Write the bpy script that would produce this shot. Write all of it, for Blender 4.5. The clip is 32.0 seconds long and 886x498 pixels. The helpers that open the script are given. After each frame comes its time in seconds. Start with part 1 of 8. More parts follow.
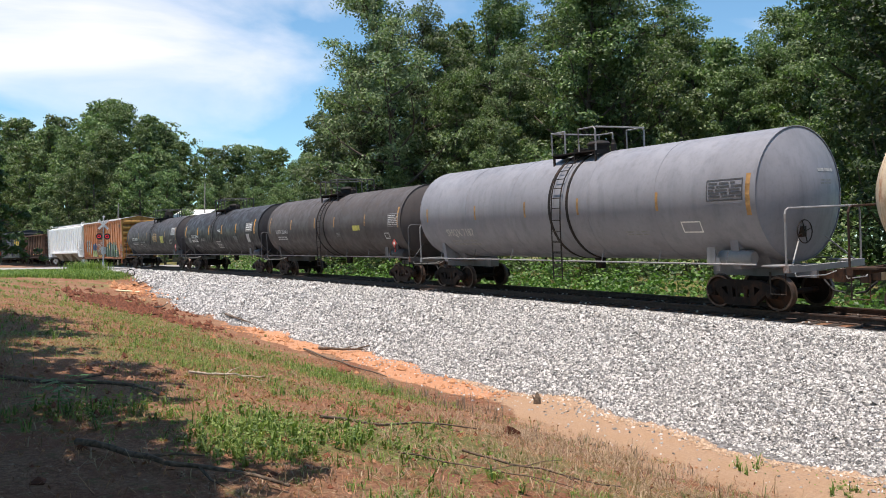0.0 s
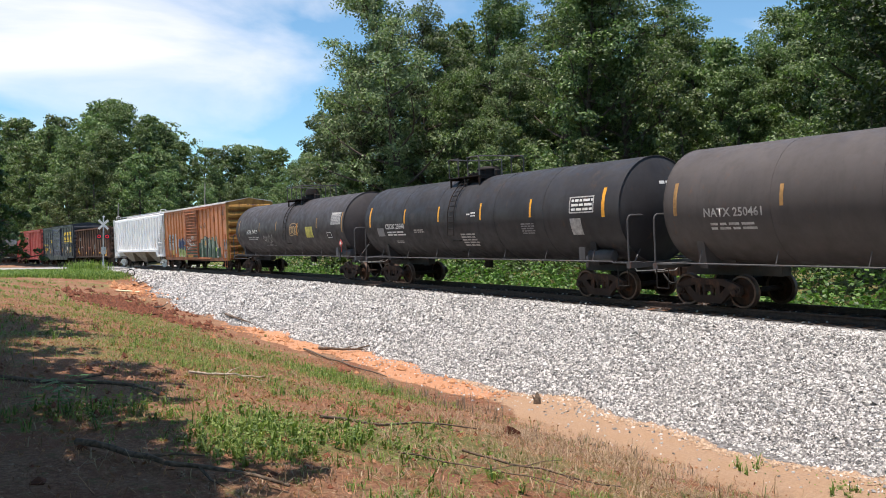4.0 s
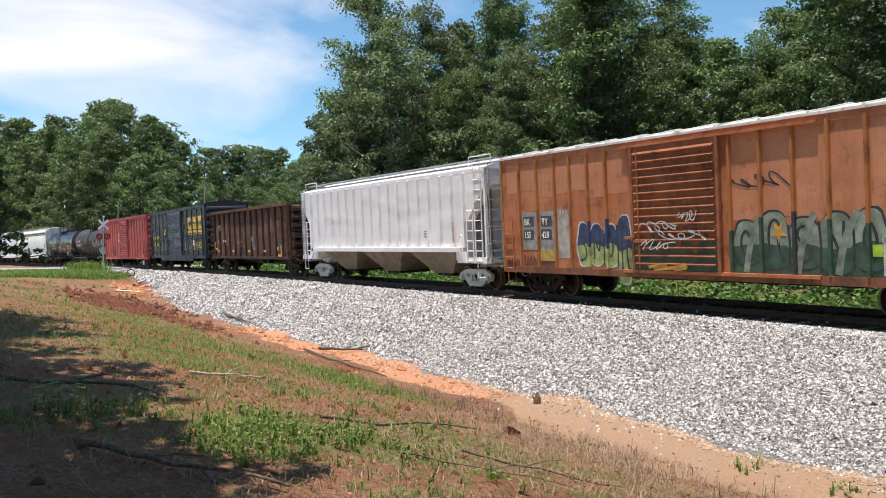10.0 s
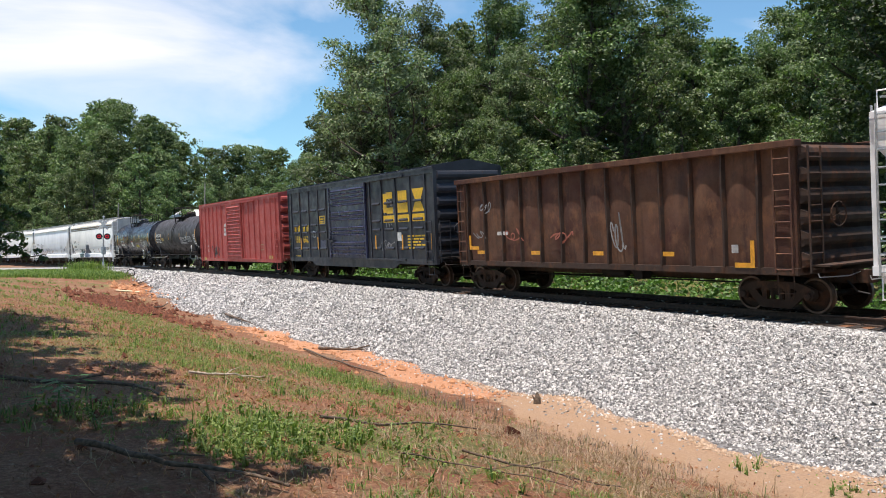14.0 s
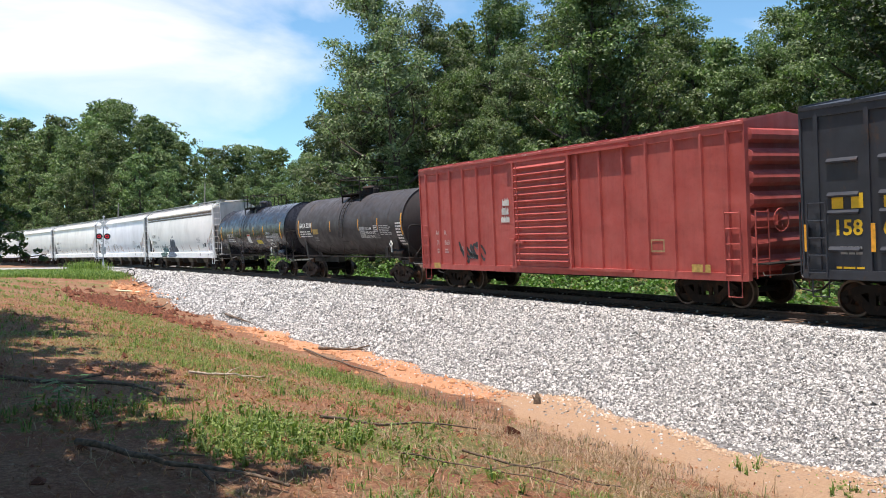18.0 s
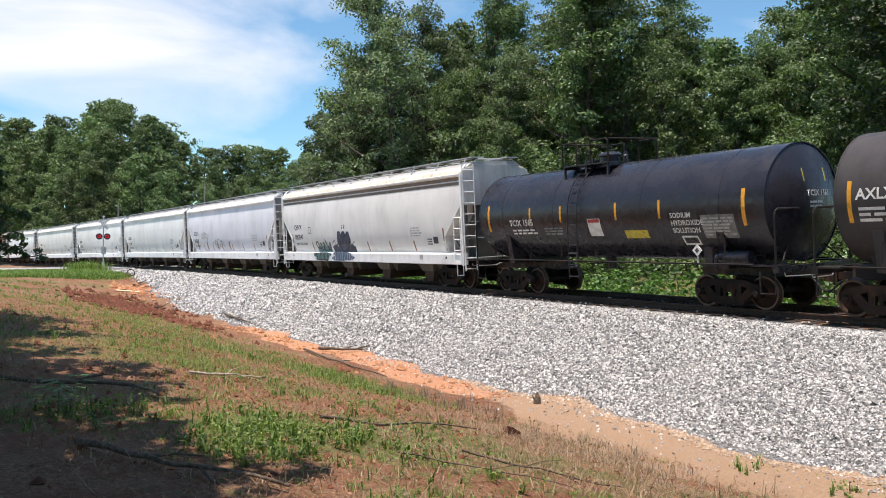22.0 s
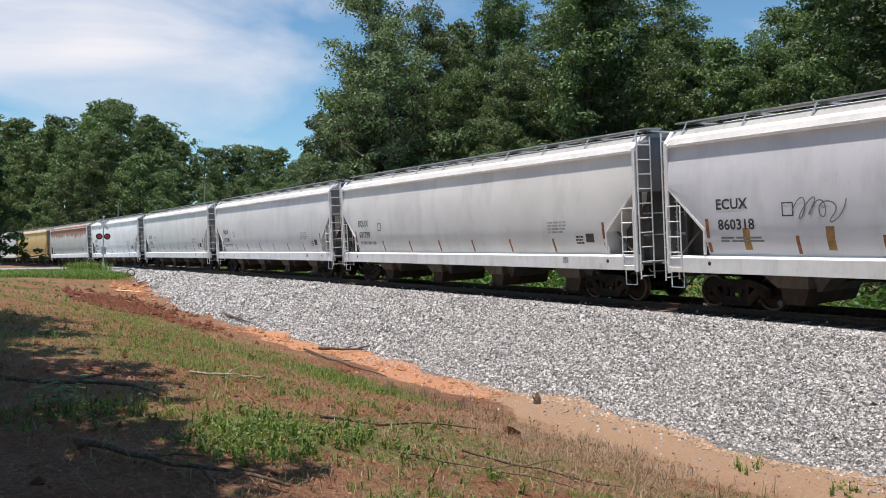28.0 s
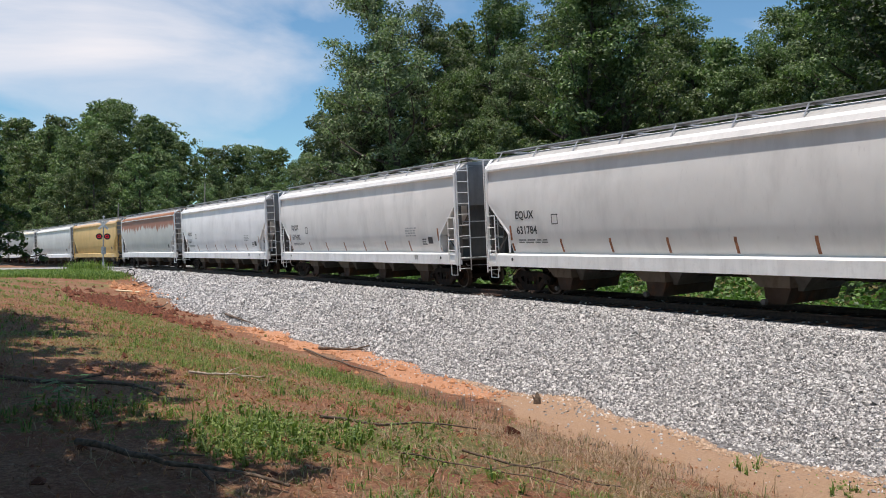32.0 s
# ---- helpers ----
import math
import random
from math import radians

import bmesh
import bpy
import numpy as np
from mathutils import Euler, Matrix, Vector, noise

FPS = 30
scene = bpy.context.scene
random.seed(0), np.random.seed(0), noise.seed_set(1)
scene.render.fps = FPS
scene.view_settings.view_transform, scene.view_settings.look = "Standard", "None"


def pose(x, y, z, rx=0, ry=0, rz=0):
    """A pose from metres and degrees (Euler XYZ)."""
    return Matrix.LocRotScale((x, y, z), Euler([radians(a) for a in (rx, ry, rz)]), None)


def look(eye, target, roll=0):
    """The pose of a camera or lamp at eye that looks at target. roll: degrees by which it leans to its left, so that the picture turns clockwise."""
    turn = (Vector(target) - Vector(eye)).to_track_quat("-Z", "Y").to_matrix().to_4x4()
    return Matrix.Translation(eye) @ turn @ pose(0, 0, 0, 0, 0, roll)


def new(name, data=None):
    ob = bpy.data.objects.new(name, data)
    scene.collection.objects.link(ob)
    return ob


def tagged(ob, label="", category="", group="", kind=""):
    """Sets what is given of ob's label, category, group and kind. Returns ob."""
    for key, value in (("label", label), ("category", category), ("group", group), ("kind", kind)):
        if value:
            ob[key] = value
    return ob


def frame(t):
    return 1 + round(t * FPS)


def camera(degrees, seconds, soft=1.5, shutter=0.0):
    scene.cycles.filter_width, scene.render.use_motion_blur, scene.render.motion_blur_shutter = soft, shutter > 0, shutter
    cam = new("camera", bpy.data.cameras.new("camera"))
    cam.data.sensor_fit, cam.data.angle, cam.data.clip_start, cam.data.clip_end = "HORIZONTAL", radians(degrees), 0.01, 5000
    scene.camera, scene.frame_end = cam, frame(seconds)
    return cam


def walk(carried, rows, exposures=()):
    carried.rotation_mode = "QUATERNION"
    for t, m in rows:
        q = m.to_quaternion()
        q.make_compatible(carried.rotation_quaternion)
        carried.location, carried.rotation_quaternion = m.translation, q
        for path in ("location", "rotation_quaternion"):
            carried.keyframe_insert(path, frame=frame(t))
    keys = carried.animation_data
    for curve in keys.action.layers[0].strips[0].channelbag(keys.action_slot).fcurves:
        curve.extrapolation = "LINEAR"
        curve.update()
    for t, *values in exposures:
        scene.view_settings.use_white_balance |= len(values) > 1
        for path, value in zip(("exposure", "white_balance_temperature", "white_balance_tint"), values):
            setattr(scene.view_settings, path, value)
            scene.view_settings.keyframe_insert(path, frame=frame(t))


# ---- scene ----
# The camera stands still on its tripod beside the line.
EYE = (0.0, 0.0, 1.181)
cam = camera(55.02, 32.0, soft=0.95)
CAM_POSE = Matrix.Translation(EYE) @ pose(0, 0, 0, 90.41, 0, 0) @ pose(0, 0, 0, 0, 0, 0.20)
walk(cam, [(0.0, CAM_POSE), (32.0, CAM_POSE)], exposures=[(0.0, 0.18, 6750, 16), (4.0, 0.20, 6750, 16), (5.5, 0.26, 6750, 16), (7.5, 0.32, 6750, 16), (10.0, 0.14, 6750, 16), (12.0, 0.0, 6700, 16), (13.0, 0.03, 6700, 16), (14.2, 0.16, 6700, 16), (16.8, 0.34, 6700, 16), (18.2, 0.31, 6700, 16), (19.0, 0.20, 6700, 16), (20.5, 0.18, 6700, 16), (23.0, 0.08, 6700, 16), (25.2, -0.18, 6650, 16), (28.0, -0.2, 6600, 16), (32.0, -0.24, 6600, 16)])

# ---- daylight: a high summer sun and a blue sky with thin cloud ----
SUN_EL, SUN_AZ = radians(78), radians(222)


def make_world():
    w = bpy.data.worlds.new("sky")
    scene.world = w
    w.use_nodes = True
    nt = w.node_tree
    nt.nodes.clear()
    out = nt.nodes.new("ShaderNodeOutputWorld")
    bg = nt.nodes.new("ShaderNodeBackground")
    sky = nt.nodes.new("ShaderNodeTexSky")
    sky.sky_type = "NISHITA"
    sky.sun_disc = False
    sky.sun_elevation = SUN_EL
    sky.sun_rotation = radians(90) - SUN_AZ
    sky.air_density, sky.dust_density, sky.ozone_density = 1.0, 0.3, 1.5
    co = nt.nodes.new("ShaderNodeTexCoord")
    mp = nt.nodes.new("ShaderNodeMapping")
    mp.inputs["Location"].default_value = (0.62, 0.1, 0.08)
    mp.inputs["Scale"].default_value = (1.6, 1.6, 5.0)
    nz = nt.nodes.new("ShaderNodeTexNoise")
    nz.inputs["Scale"].default_value = 1.5
    nz.inputs["Detail"].default_value = 9
    nz.inputs["Roughness"].default_value = 0.52
    nz.inputs["Distortion"].default_value = 0.5
    rp = nt.nodes.new("ShaderNodeValToRGB")
    rp.color_ramp.elements[0].position, rp.color_ramp.elements[1].position = 0.51, 0.86
    rp.color_ramp.elements[0].color, rp.color_ramp.elements[1].color = (0.0, 0.0, 0.0, 1), (1, 1, 1, 1)
    mx = nt.nodes.new("ShaderNodeMixRGB")
    mx.inputs[2].default_value = (11.8, 12.0, 12.3, 1)
    nt.links.new(co.outputs["Generated"], mp.inputs["Vector"])
    nt.links.new(mp.outputs["Vector"], nz.inputs["Vector"])
    # one large cloud bank, low in the north-west
    bank = nt.nodes.new("ShaderNodeVectorMath")
    bank.operation = "DISTANCE"
    bank.inputs[1].default_value = (-0.37, 0.89, 0.26)
    nt.links.new(co.outputs["Generated"], bank.inputs[0])
    near = nt.nodes.new("ShaderNodeMapRange")
    near.inputs["From Min"].default_value, near.inputs["From Max"].default_value = 0.0, 0.27
    near.inputs["To Min"].default_value, near.inputs["To Max"].default_value = 0.21, 0.0
    nt.links.new(bank.outputs["Value"], near.inputs["Value"])
    add = nt.nodes.new("ShaderNodeMath")
    nt.links.new(nz.outputs["Fac"], add.inputs[0])
    nt.links.new(near.outputs["Result"], add.inputs[1])
    nt.links.new(add.outputs[0], rp.inputs["Fac"])
    nt.links.new(rp.outputs["Color"], mx.inputs[0])
    tint = nt.nodes.new("ShaderNodeMixRGB")
    tint.blend_type = "MULTIPLY"
    tint.inputs[0].default_value = 1.0
    tint.inputs[2].default_value = (1.14, 1.63, 1.73, 1)
    nt.links.new(sky.outputs["Color"], tint.inputs[1])
    nt.links.new(tint.outputs["Color"], mx.inputs[1])
    nt.links.new(mx.outputs["Color"], bg.inputs["Color"])
    bg.inputs["Strength"].default_value = 0.088
    nt.links.new(bg.outputs["Background"], out.inputs["Surface"])


make_world()
sun = new("sun", bpy.data.lights.new("sun", "SUN"))
sun.data.energy, sun.data.angle, sun.data.color = 5.9, radians(0.53), (1.0, 0.94, 0.84)
sun.matrix_world = look((0, 0, 0), (-math.cos(SUN_EL) * math.cos(SUN_AZ), -math.cos(SUN_EL) * math.sin(SUN_AZ), -math.sin(SUN_EL)))

# ---- the line: a gentle curve, banked towards the camera ----
STEP = 0.5
LINE_S = np.arange(-260.0, 420.01, STEP)


def make_line():
    u = (np.clip(LINE_S, 8, 142) - 20) / 50
    head = 2.120999 + 50 * (0.000270831 * u - 0.003216045 * u ** 2 / 2 + 0.006009558 * u ** 3 / 3 - 0.002083352 * u ** 4 / 4)
    cx, cy = np.cos(head), np.sin(head)
    x = np.concatenate([[0], np.cumsum((cx[1:] + cx[:-1]) / 2 * STEP)])
    y = np.concatenate([[0], np.cumsum((cy[1:] + cy[:-1]) / 2 * STEP)])
    i = int(round((20 - LINE_S[0]) / STEP))
    return x - x[i] + 11.0546, y - y[i] + 17.2654, head


LINE_X, LINE_Y, LINE_H = make_line()


def line_z(s):
    u = (np.clip(s, 0, 140) - 40) / 50
    return 0.2378 * u - 0.2026 * u * u


def line_cant(s):
    u = (np.clip(s, 0, 140) - 40) / 50
    return 0.06026 - 0.011166 * u


def on_line(s, lat=0.0, z=0.0):
    """World place of a point lat metres towards the camera and z above the rails."""
    x, y, h = (np.interp(s, LINE_S, a) for a in (LINE_X, LINE_Y, LINE_H))
    c = line_cant(s)
    l2 = lat * np.cos(c) + z * np.sin(c)
    return np.array([x - np.sin(h) * l2, y + np.cos(h) * l2, line_z(s) - lat * np.sin(c) + z * np.cos(c)])


def line_coords(px, py):
    """Distance along the line and sideways (towards the camera) of world points."""
    px, py = np.asarray(px, float), np.asarray(py, float)
    shape = px.shape
    px, py = px.ravel(), py.ravel()
    cs, cx, cy, ch = LINE_S[::4], LINE_X[::4], LINE_Y[::4], LINE_H[::4]
    s = np.empty(len(px))
    lat = np.empty(len(px))
    for a in range(0, len(px), 4000):
        b = a + 4000
        d = (px[a:b, None] - cx) ** 2 + (py[a:b, None] - cy) ** 2
        i = d.argmin(1)
        dx, dy = px[a:b] - cx[i], py[a:b] - cy[i]
        s[a:b] = cs[i] + dx * np.cos(ch[i]) + dy * np.sin(ch[i])
        lat[a:b] = -dx * np.sin(ch[i]) + dy * np.cos(ch[i])
    return s.reshape(shape), lat.reshape(shape)


def smooth(a, b, x):
    t = np.clip((x - a) / (b - a), 0, 1)
    return t * t * (3 - 2 * t)


def wavy(x, y):
    return (np.sin(x * 0.9 + 1.3 * np.sin(y * 0.7)) * np.cos(y * 1.1 + 0.6 * np.sin(x * 0.5))
            + 0.5 * np.sin(x * 2.3 + y * 1.7) * np.sin(y * 2.9 - x * 1.1)
            + 0.25 * np.sin(x * 5.1 - y * 3.3) * np.sin(y * 4.7 + x * 3.9)) / 1.75


def ground_z(x, y):
    s, l = line_coords(x, y)
    k = smooth(52, 84, s)
    toe_z, toe_l = -1.85 + 1.45 * k, 6.8 - 2.2 * k
    bank = 0.06 * np.clip(l, -2.3, 2.3)
    top = -0.19 - bank
    t = np.clip((l - 2.3) / (toe_l - 2.3), 0, 1)
    near = top + (toe_z - top) * t
    rise = smooth(toe_l + 0.9, 16.5, l)
    hi = -0.42 + 0.012 * np.clip(l - 16, 0, 30)
    near = near + (hi - near) * rise * (l > toe_l)
    near = near + wavy(x, y) * 0.07 * smooth(toe_l + 0.4, toe_l + 2.5, l) * (1 - 0.6 * smooth(80, 100, s))
    tf = np.clip((-l - 2.3) / 2.0, 0, 1)
    far = top - 0.55 * tf + 1.2 * smooth(6, 26, -l) + wavy(x * 0.6, y * 0.6) * 0.12 * smooth(4, 7, -l)
    z = np.where(l >= 0, near, far) + line_z(s) * (1 - smooth(10, 22, np.abs(l)))
    road = smooth(92.5, 94.5, s) * (1 - smooth(105, 107, s))
    over = -0.035 + line_z(s) - 0.06 * np.clip(l, -1.6, 1.6) - 0.012 * np.clip(np.abs(l) - 2, 0, 20)
    return z * (1 - road) + over * road


# ---- materials ----
def mat_nodes(name, rough=0.6, metal=0.0, spec=0.5):
    m = bpy.data.materials.new(name)
    m.use_nodes = True
    nt = m.node_tree
    b = nt.nodes["Principled BSDF"]
    b.inputs["Roughness"].default_value = rough
    b.inputs["Metallic"].default_value = metal
    b.inputs["Specular IOR Level"].default_value = spec
    return m, nt, b


def node(nt, kind, **vals):
    n = nt.nodes.new(kind)
    for k, v in vals.items():
        n.inputs[k.replace("_", " ")].default_value = v
    return n


def noise_fac(nt, scale, detail=5, rough=0.55, stretch=None, lo=0.35, hi=0.65, coord="Object", shift=0.0):
    co = nt.nodes.new("ShaderNodeTexCoord")
    mp = nt.nodes.new("ShaderNodeMapping")
    mp.inputs["Scale"].default_value = stretch or (1, 1, 1)
    mp.inputs["Location"].default_value = (shift, shift * 1.7, shift * 0.6)
    nz = node(nt, "ShaderNodeTexNoise", Scale=scale, Detail=detail, Roughness=rough)
    rm = nt.nodes.new("ShaderNodeMapRange")
    rm.inputs["From Min"].default_value, rm.inputs["From Max"].default_value = lo, hi
    nt.links.new(co.outputs[coord], mp.inputs["Vector"])
    nt.links.new(mp.outputs["Vector"], nz.inputs["Vector"])
    nt.links.new(nz.outputs["Fac"], rm.inputs["Value"])
    return rm.outputs["Result"]


def mix(nt, fac, a, b, amount=1.0):
    n = nt.nodes.new("ShaderNodeMixRGB")
    if amount != 1.0:
        k = nt.nodes.new("ShaderNodeMath")
        k.operation = "MULTIPLY"
        k.inputs[1].default_value = amount
        nt.links.new(fac, k.inputs[0])
        fac = k.outputs[0]
    nt.links.new(fac, n.inputs[0])
    for i, v in ((1, a), (2, b)):
        if isinstance(v, tuple):
            n.inputs[i].default_value = (*v, 1)
        else:
            nt.links.new(v, n.inputs[i])
    return n.outputs[0]


def bump(nt, b, fac, strength=0.2, dist=0.02):
    n = nt.nodes.new("ShaderNodeBump")
    n.inputs["Strength"].default_value, n.inputs["Distance"].default_value = strength, dist
    nt.links.new(fac, n.inputs["Height"])
    nt.links.new(n.outputs["Normal"], b.inputs["Normal"])


MATS = {}


def paint(name, col, rough=0.5, dirt=0.35, rust=0.0, rustcol=(0.16, 0.06, 0.025), shift=0.0, metal=0.0, fade=None, dent=0.12, spec=0.4):
    """Weathered railway paint: faded patches, rain streaks, grime and rust."""
    if name in MATS:
        return MATS[name]
    m, nt, b = mat_nodes(name, rough, metal, spec)
    fade = fade or tuple(min(1, c * 1.25 + 0.008) for c in col)
    c = mix(nt, noise_fac(nt, 0.7, 4, shift=shift), col, fade, 0.7)
    grime = tuple(v * 0.45 + 0.006 for v in col)
    c = mix(nt, noise_fac(nt, 1.6, 6, 0.6, (2.2, 2.2, 0.22), 0.48, 0.75, shift=shift + 3), c, grime, dirt)
    c = mix(nt, noise_fac(nt, 9, 6, 0.65, None, 0.5, 0.8, shift=shift + 5), c, grime, dirt * 0.7)
    if rust:
        c = mix(nt, noise_fac(nt, 2.4, 8, 0.7, (1, 1, 0.6), 0.62 - 0.22 * rust, 0.74 - 0.16 * rust, shift=shift + 9), c, rustcol, 0.85)
    nt.links.new(c, b.inputs["Base Color"])
    rr = nt.nodes.new("ShaderNodeMapRange")
    rr.inputs["To Min"].default_value, rr.inputs["To Max"].default_value = rough - 0.08, min(1, rough + 0.25)
    nt.links.new(noise_fac(nt, 3.0, 6, shift=shift), rr.inputs["Value"])
    nt.links.new(rr.outputs["Result"], b.inputs["Roughness"])
    bump(nt, b, noise_fac(nt, 1.3, 3 if dent < .2 else 1, 0.5, None, 0.2, 0.8, shift=shift), dent, 0.03 if dent < .2 else .07)
    MATS[name] = m
    return m


def plain(name, col, rough=0.6, metal=0.0, var=0.25, scale=8.0, emit=0.0, bumps=0.0):
    if name in MATS:
        return MATS[name]
    m, nt, b = mat_nodes(name, rough, metal)
    dark = tuple(v * (1 - var) for v in col)
    light = tuple(min(1, v * (1 + var)) for v in col)
    f = noise_fac(nt, scale, 6)
    nt.links.new(mix(nt, f, dark, light), b.inputs["Base Color"])
    if emit:
        b.inputs["Emission Color"].default_value = (*col, 1)
        b.inputs["Emission Strength"].default_value = emit
    if bumps:
        bump(nt, b, f, bumps, 0.02)
    MATS[name] = m
    return m


def leaf_mat(name, col, light, scale=0.35):
    m, nt, b = mat_nodes(name, 0.5, 0, 0.38)
    geo = nt.nodes.new("ShaderNodeNewGeometry")
    c = mix(nt, geo.outputs["Random Per Island"], col, light)
    info = nt.nodes.new("ShaderNodeObjectInfo")
    c2 = nt.nodes.new("ShaderNodeHueSaturation")
    hm = nt.nodes.new("ShaderNodeMapRange")
    hm.inputs["To Min"].default_value, hm.inputs["To Max"].default_value = 0.485, 0.515
    nt.links.new(info.outputs["Random"], hm.inputs["Value"])
    nt.links.new(hm.outputs["Result"], c2.inputs["Hue"])
    vm = nt.nodes.new("ShaderNodeMapRange")
    vm.inputs["To Min"].default_value, vm.inputs["To Max"].default_value = 0.7, 1.3
    nt.links.new(info.outputs["Random"], vm.inputs["Value"])
    nt.links.new(vm.outputs["Result"], c2.inputs["Value"])
    nt.links.new(c, c2.inputs["Color"])
    nt.links.new(c2.outputs["Color"], b.inputs["Base Color"])
    tr = nt.nodes.new("ShaderNodeBsdfTranslucent")
    lit = nt.nodes.new("ShaderNodeMixRGB")
    lit.blend_type = "MULTIPLY"
    lit.inputs[0].default_value = 1
    lit.inputs[2].default_value = (1.1, 1.5, 0.6, 1)
    nt.links.new(c2.outputs["Color"], lit.inputs[1])
    nt.links.new(lit.outputs[0], tr.inputs["Color"])
    ms = nt.nodes.new("ShaderNodeMixShader")
    ms.inputs[0].default_value = 0.24
    nt.links.new(b.outputs[0], ms.inputs[1])
    nt.links.new(tr.outputs[0], ms.inputs[2])
    nt.links.new(ms.outputs[0], nt.nodes["Material Output"].inputs["Surface"])
    MATS[name] = m
    return m


LEAF = leaf_mat("leaf", (0.032, 0.060, 0.021), (0.205, 0.262, 0.112))
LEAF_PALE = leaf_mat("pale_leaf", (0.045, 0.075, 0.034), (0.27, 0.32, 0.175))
# Darker copy of leaf, with the shade inside the wood put into its colour.
LEAF_SHADED = leaf_mat("shaded_leaf", (0.016, 0.032, 0.010), (0.065, 0.10, 0.030))
LEAF_PINE = leaf_mat("pine_needles", (0.026, 0.052, 0.018), (0.07, 0.11, 0.035))
LEAF_VINE = leaf_mat("vine_leaf", (0.026, 0.066, 0.014), (0.14, 0.24, 0.06))
GRASS = leaf_mat("grass", (0.045, 0.105, 0.016), (0.26, 0.33, 0.085))
STRAW = leaf_mat("dry_grass", (0.20, 0.12, 0.075), (0.54, 0.40, 0.27))
STALK = leaf_mat("dead_stalks", (0.10, 0.075, 0.075), (0.34, 0.27, 0.24))
NEEDLES = leaf_mat("fallen_needles", (0.15, 0.055, 0.030), (0.46, 0.22, 0.12))
CLOD = plain("red_earth", (0.17, 0.060, 0.032), 0.95, var=0.5, scale=9, bumps=0.5)
CLAY_STONE = plain("orange_clay_lump", (0.50, 0.24, 0.12), 0.95, var=0.35, scale=9)
PEBBLE = plain("tan_pebble", (0.47, 0.34, 0.24), 0.9, var=0.35, scale=12)
BARK = plain("bark", (0.09, 0.07, 0.055), 0.9, var=0.5, scale=14, bumps=0.6)
TWIG = plain("dead_wood", (0.12, 0.085, 0.06), 0.9, var=0.5, scale=20, bumps=0.3)
TWIG_PALE = plain("bleached_wood", (0.42, 0.35, 0.27), 0.9, var=0.3, scale=20)
RAIL = plain("rail_steel", (0.06, 0.036, 0.027), 0.7, 0.15, 0.4, 10)
TIE = plain("tie_wood", (0.042, 0.031, 0.025), 0.9, var=0.5, scale=9, bumps=0.4)
ASPHALT = plain("asphalt", (0.33, 0.325, 0.31), 0.9, var=0.25, scale=30, bumps=0.2)
GALV = plain("galvanised_steel", (0.50, 0.51, 0.52), 0.45, 0.6, 0.2, 12)
BLACK_STEEL = paint("black_underframe", (0.022, 0.020, 0.019), 0.6, 0.5, 0.35, (0.075, 0.04, 0.025), spec=.12)
TRUCK_DARK = paint("truck_steel", (0.014, 0.011, 0.010), 0.7, 0.5, 0.5, (0.06, 0.032, 0.02), spec=.12)
TRUCK_RUST = paint("rusty_truck_steel", (0.038, 0.026, 0.021), 0.7, 0.4, 0.5, (0.12, 0.06, 0.038), shift=2, spec=.12)
TRUCK_WHITE = paint("painted_truck_steel", (0.50, 0.49, 0.47), 0.55, 0.6, 0.1)
WHEEL = paint("wheel_steel", (0.024, 0.017, 0.014), 0.6, 0.4, 0.6, (0.075, 0.035, 0.02), metal=0.2, spec=.12)
TREAD = plain("wheel_rim", (0.11, 0.075, 0.06), 0.45, 0.5, 0.3, 6)
WHITE_LETTER = plain("white_lettering", (0.72, 0.72, 0.70), 0.6, var=0.15, scale=6)
DARK_LETTER = plain("dark_lettering", (0.06, 0.06, 0.065), 0.6, var=0.2)
YELLOW = plain("yellow_reflector", (0.78, 0.36, 0.03), 0.5, var=0.2)
YELLOW_LETTER = plain("yellow_lettering", (0.75, 0.47, 0.02), 0.5, var=0.12)


def ballast_mat():
    m, nt, b = mat_nodes("ballast_stone", 0.85)
    geo = nt.nodes.new("ShaderNodeNewGeometry")
    rp = nt.nodes.new("ShaderNodeValToRGB")
    e = rp.color_ramp.elements
    e[0].position, e[0].color = 0.0, (0.13, 0.128, 0.126, 1)
    e[1].position, e[1].color = 1.0, (0.78, 0.75, 0.715, 1)
    for p, v in ((0.3, 0.30), (0.6, 0.58)):
        k = e.new(p)
        k.color = (v * 0.95, v * 0.915, v * 0.88, 1)
    nt.links.new(geo.outputs["Random Per Island"], rp.inputs["Fac"])
    c = mix(nt, noise_fac(nt, 25, 4), rp.outputs["Color"], (0.3, 0.29, 0.28), 0.2)
    nt.links.new(c, b.inputs["Base Color"])
    return m


BALLAST = ballast_mat()


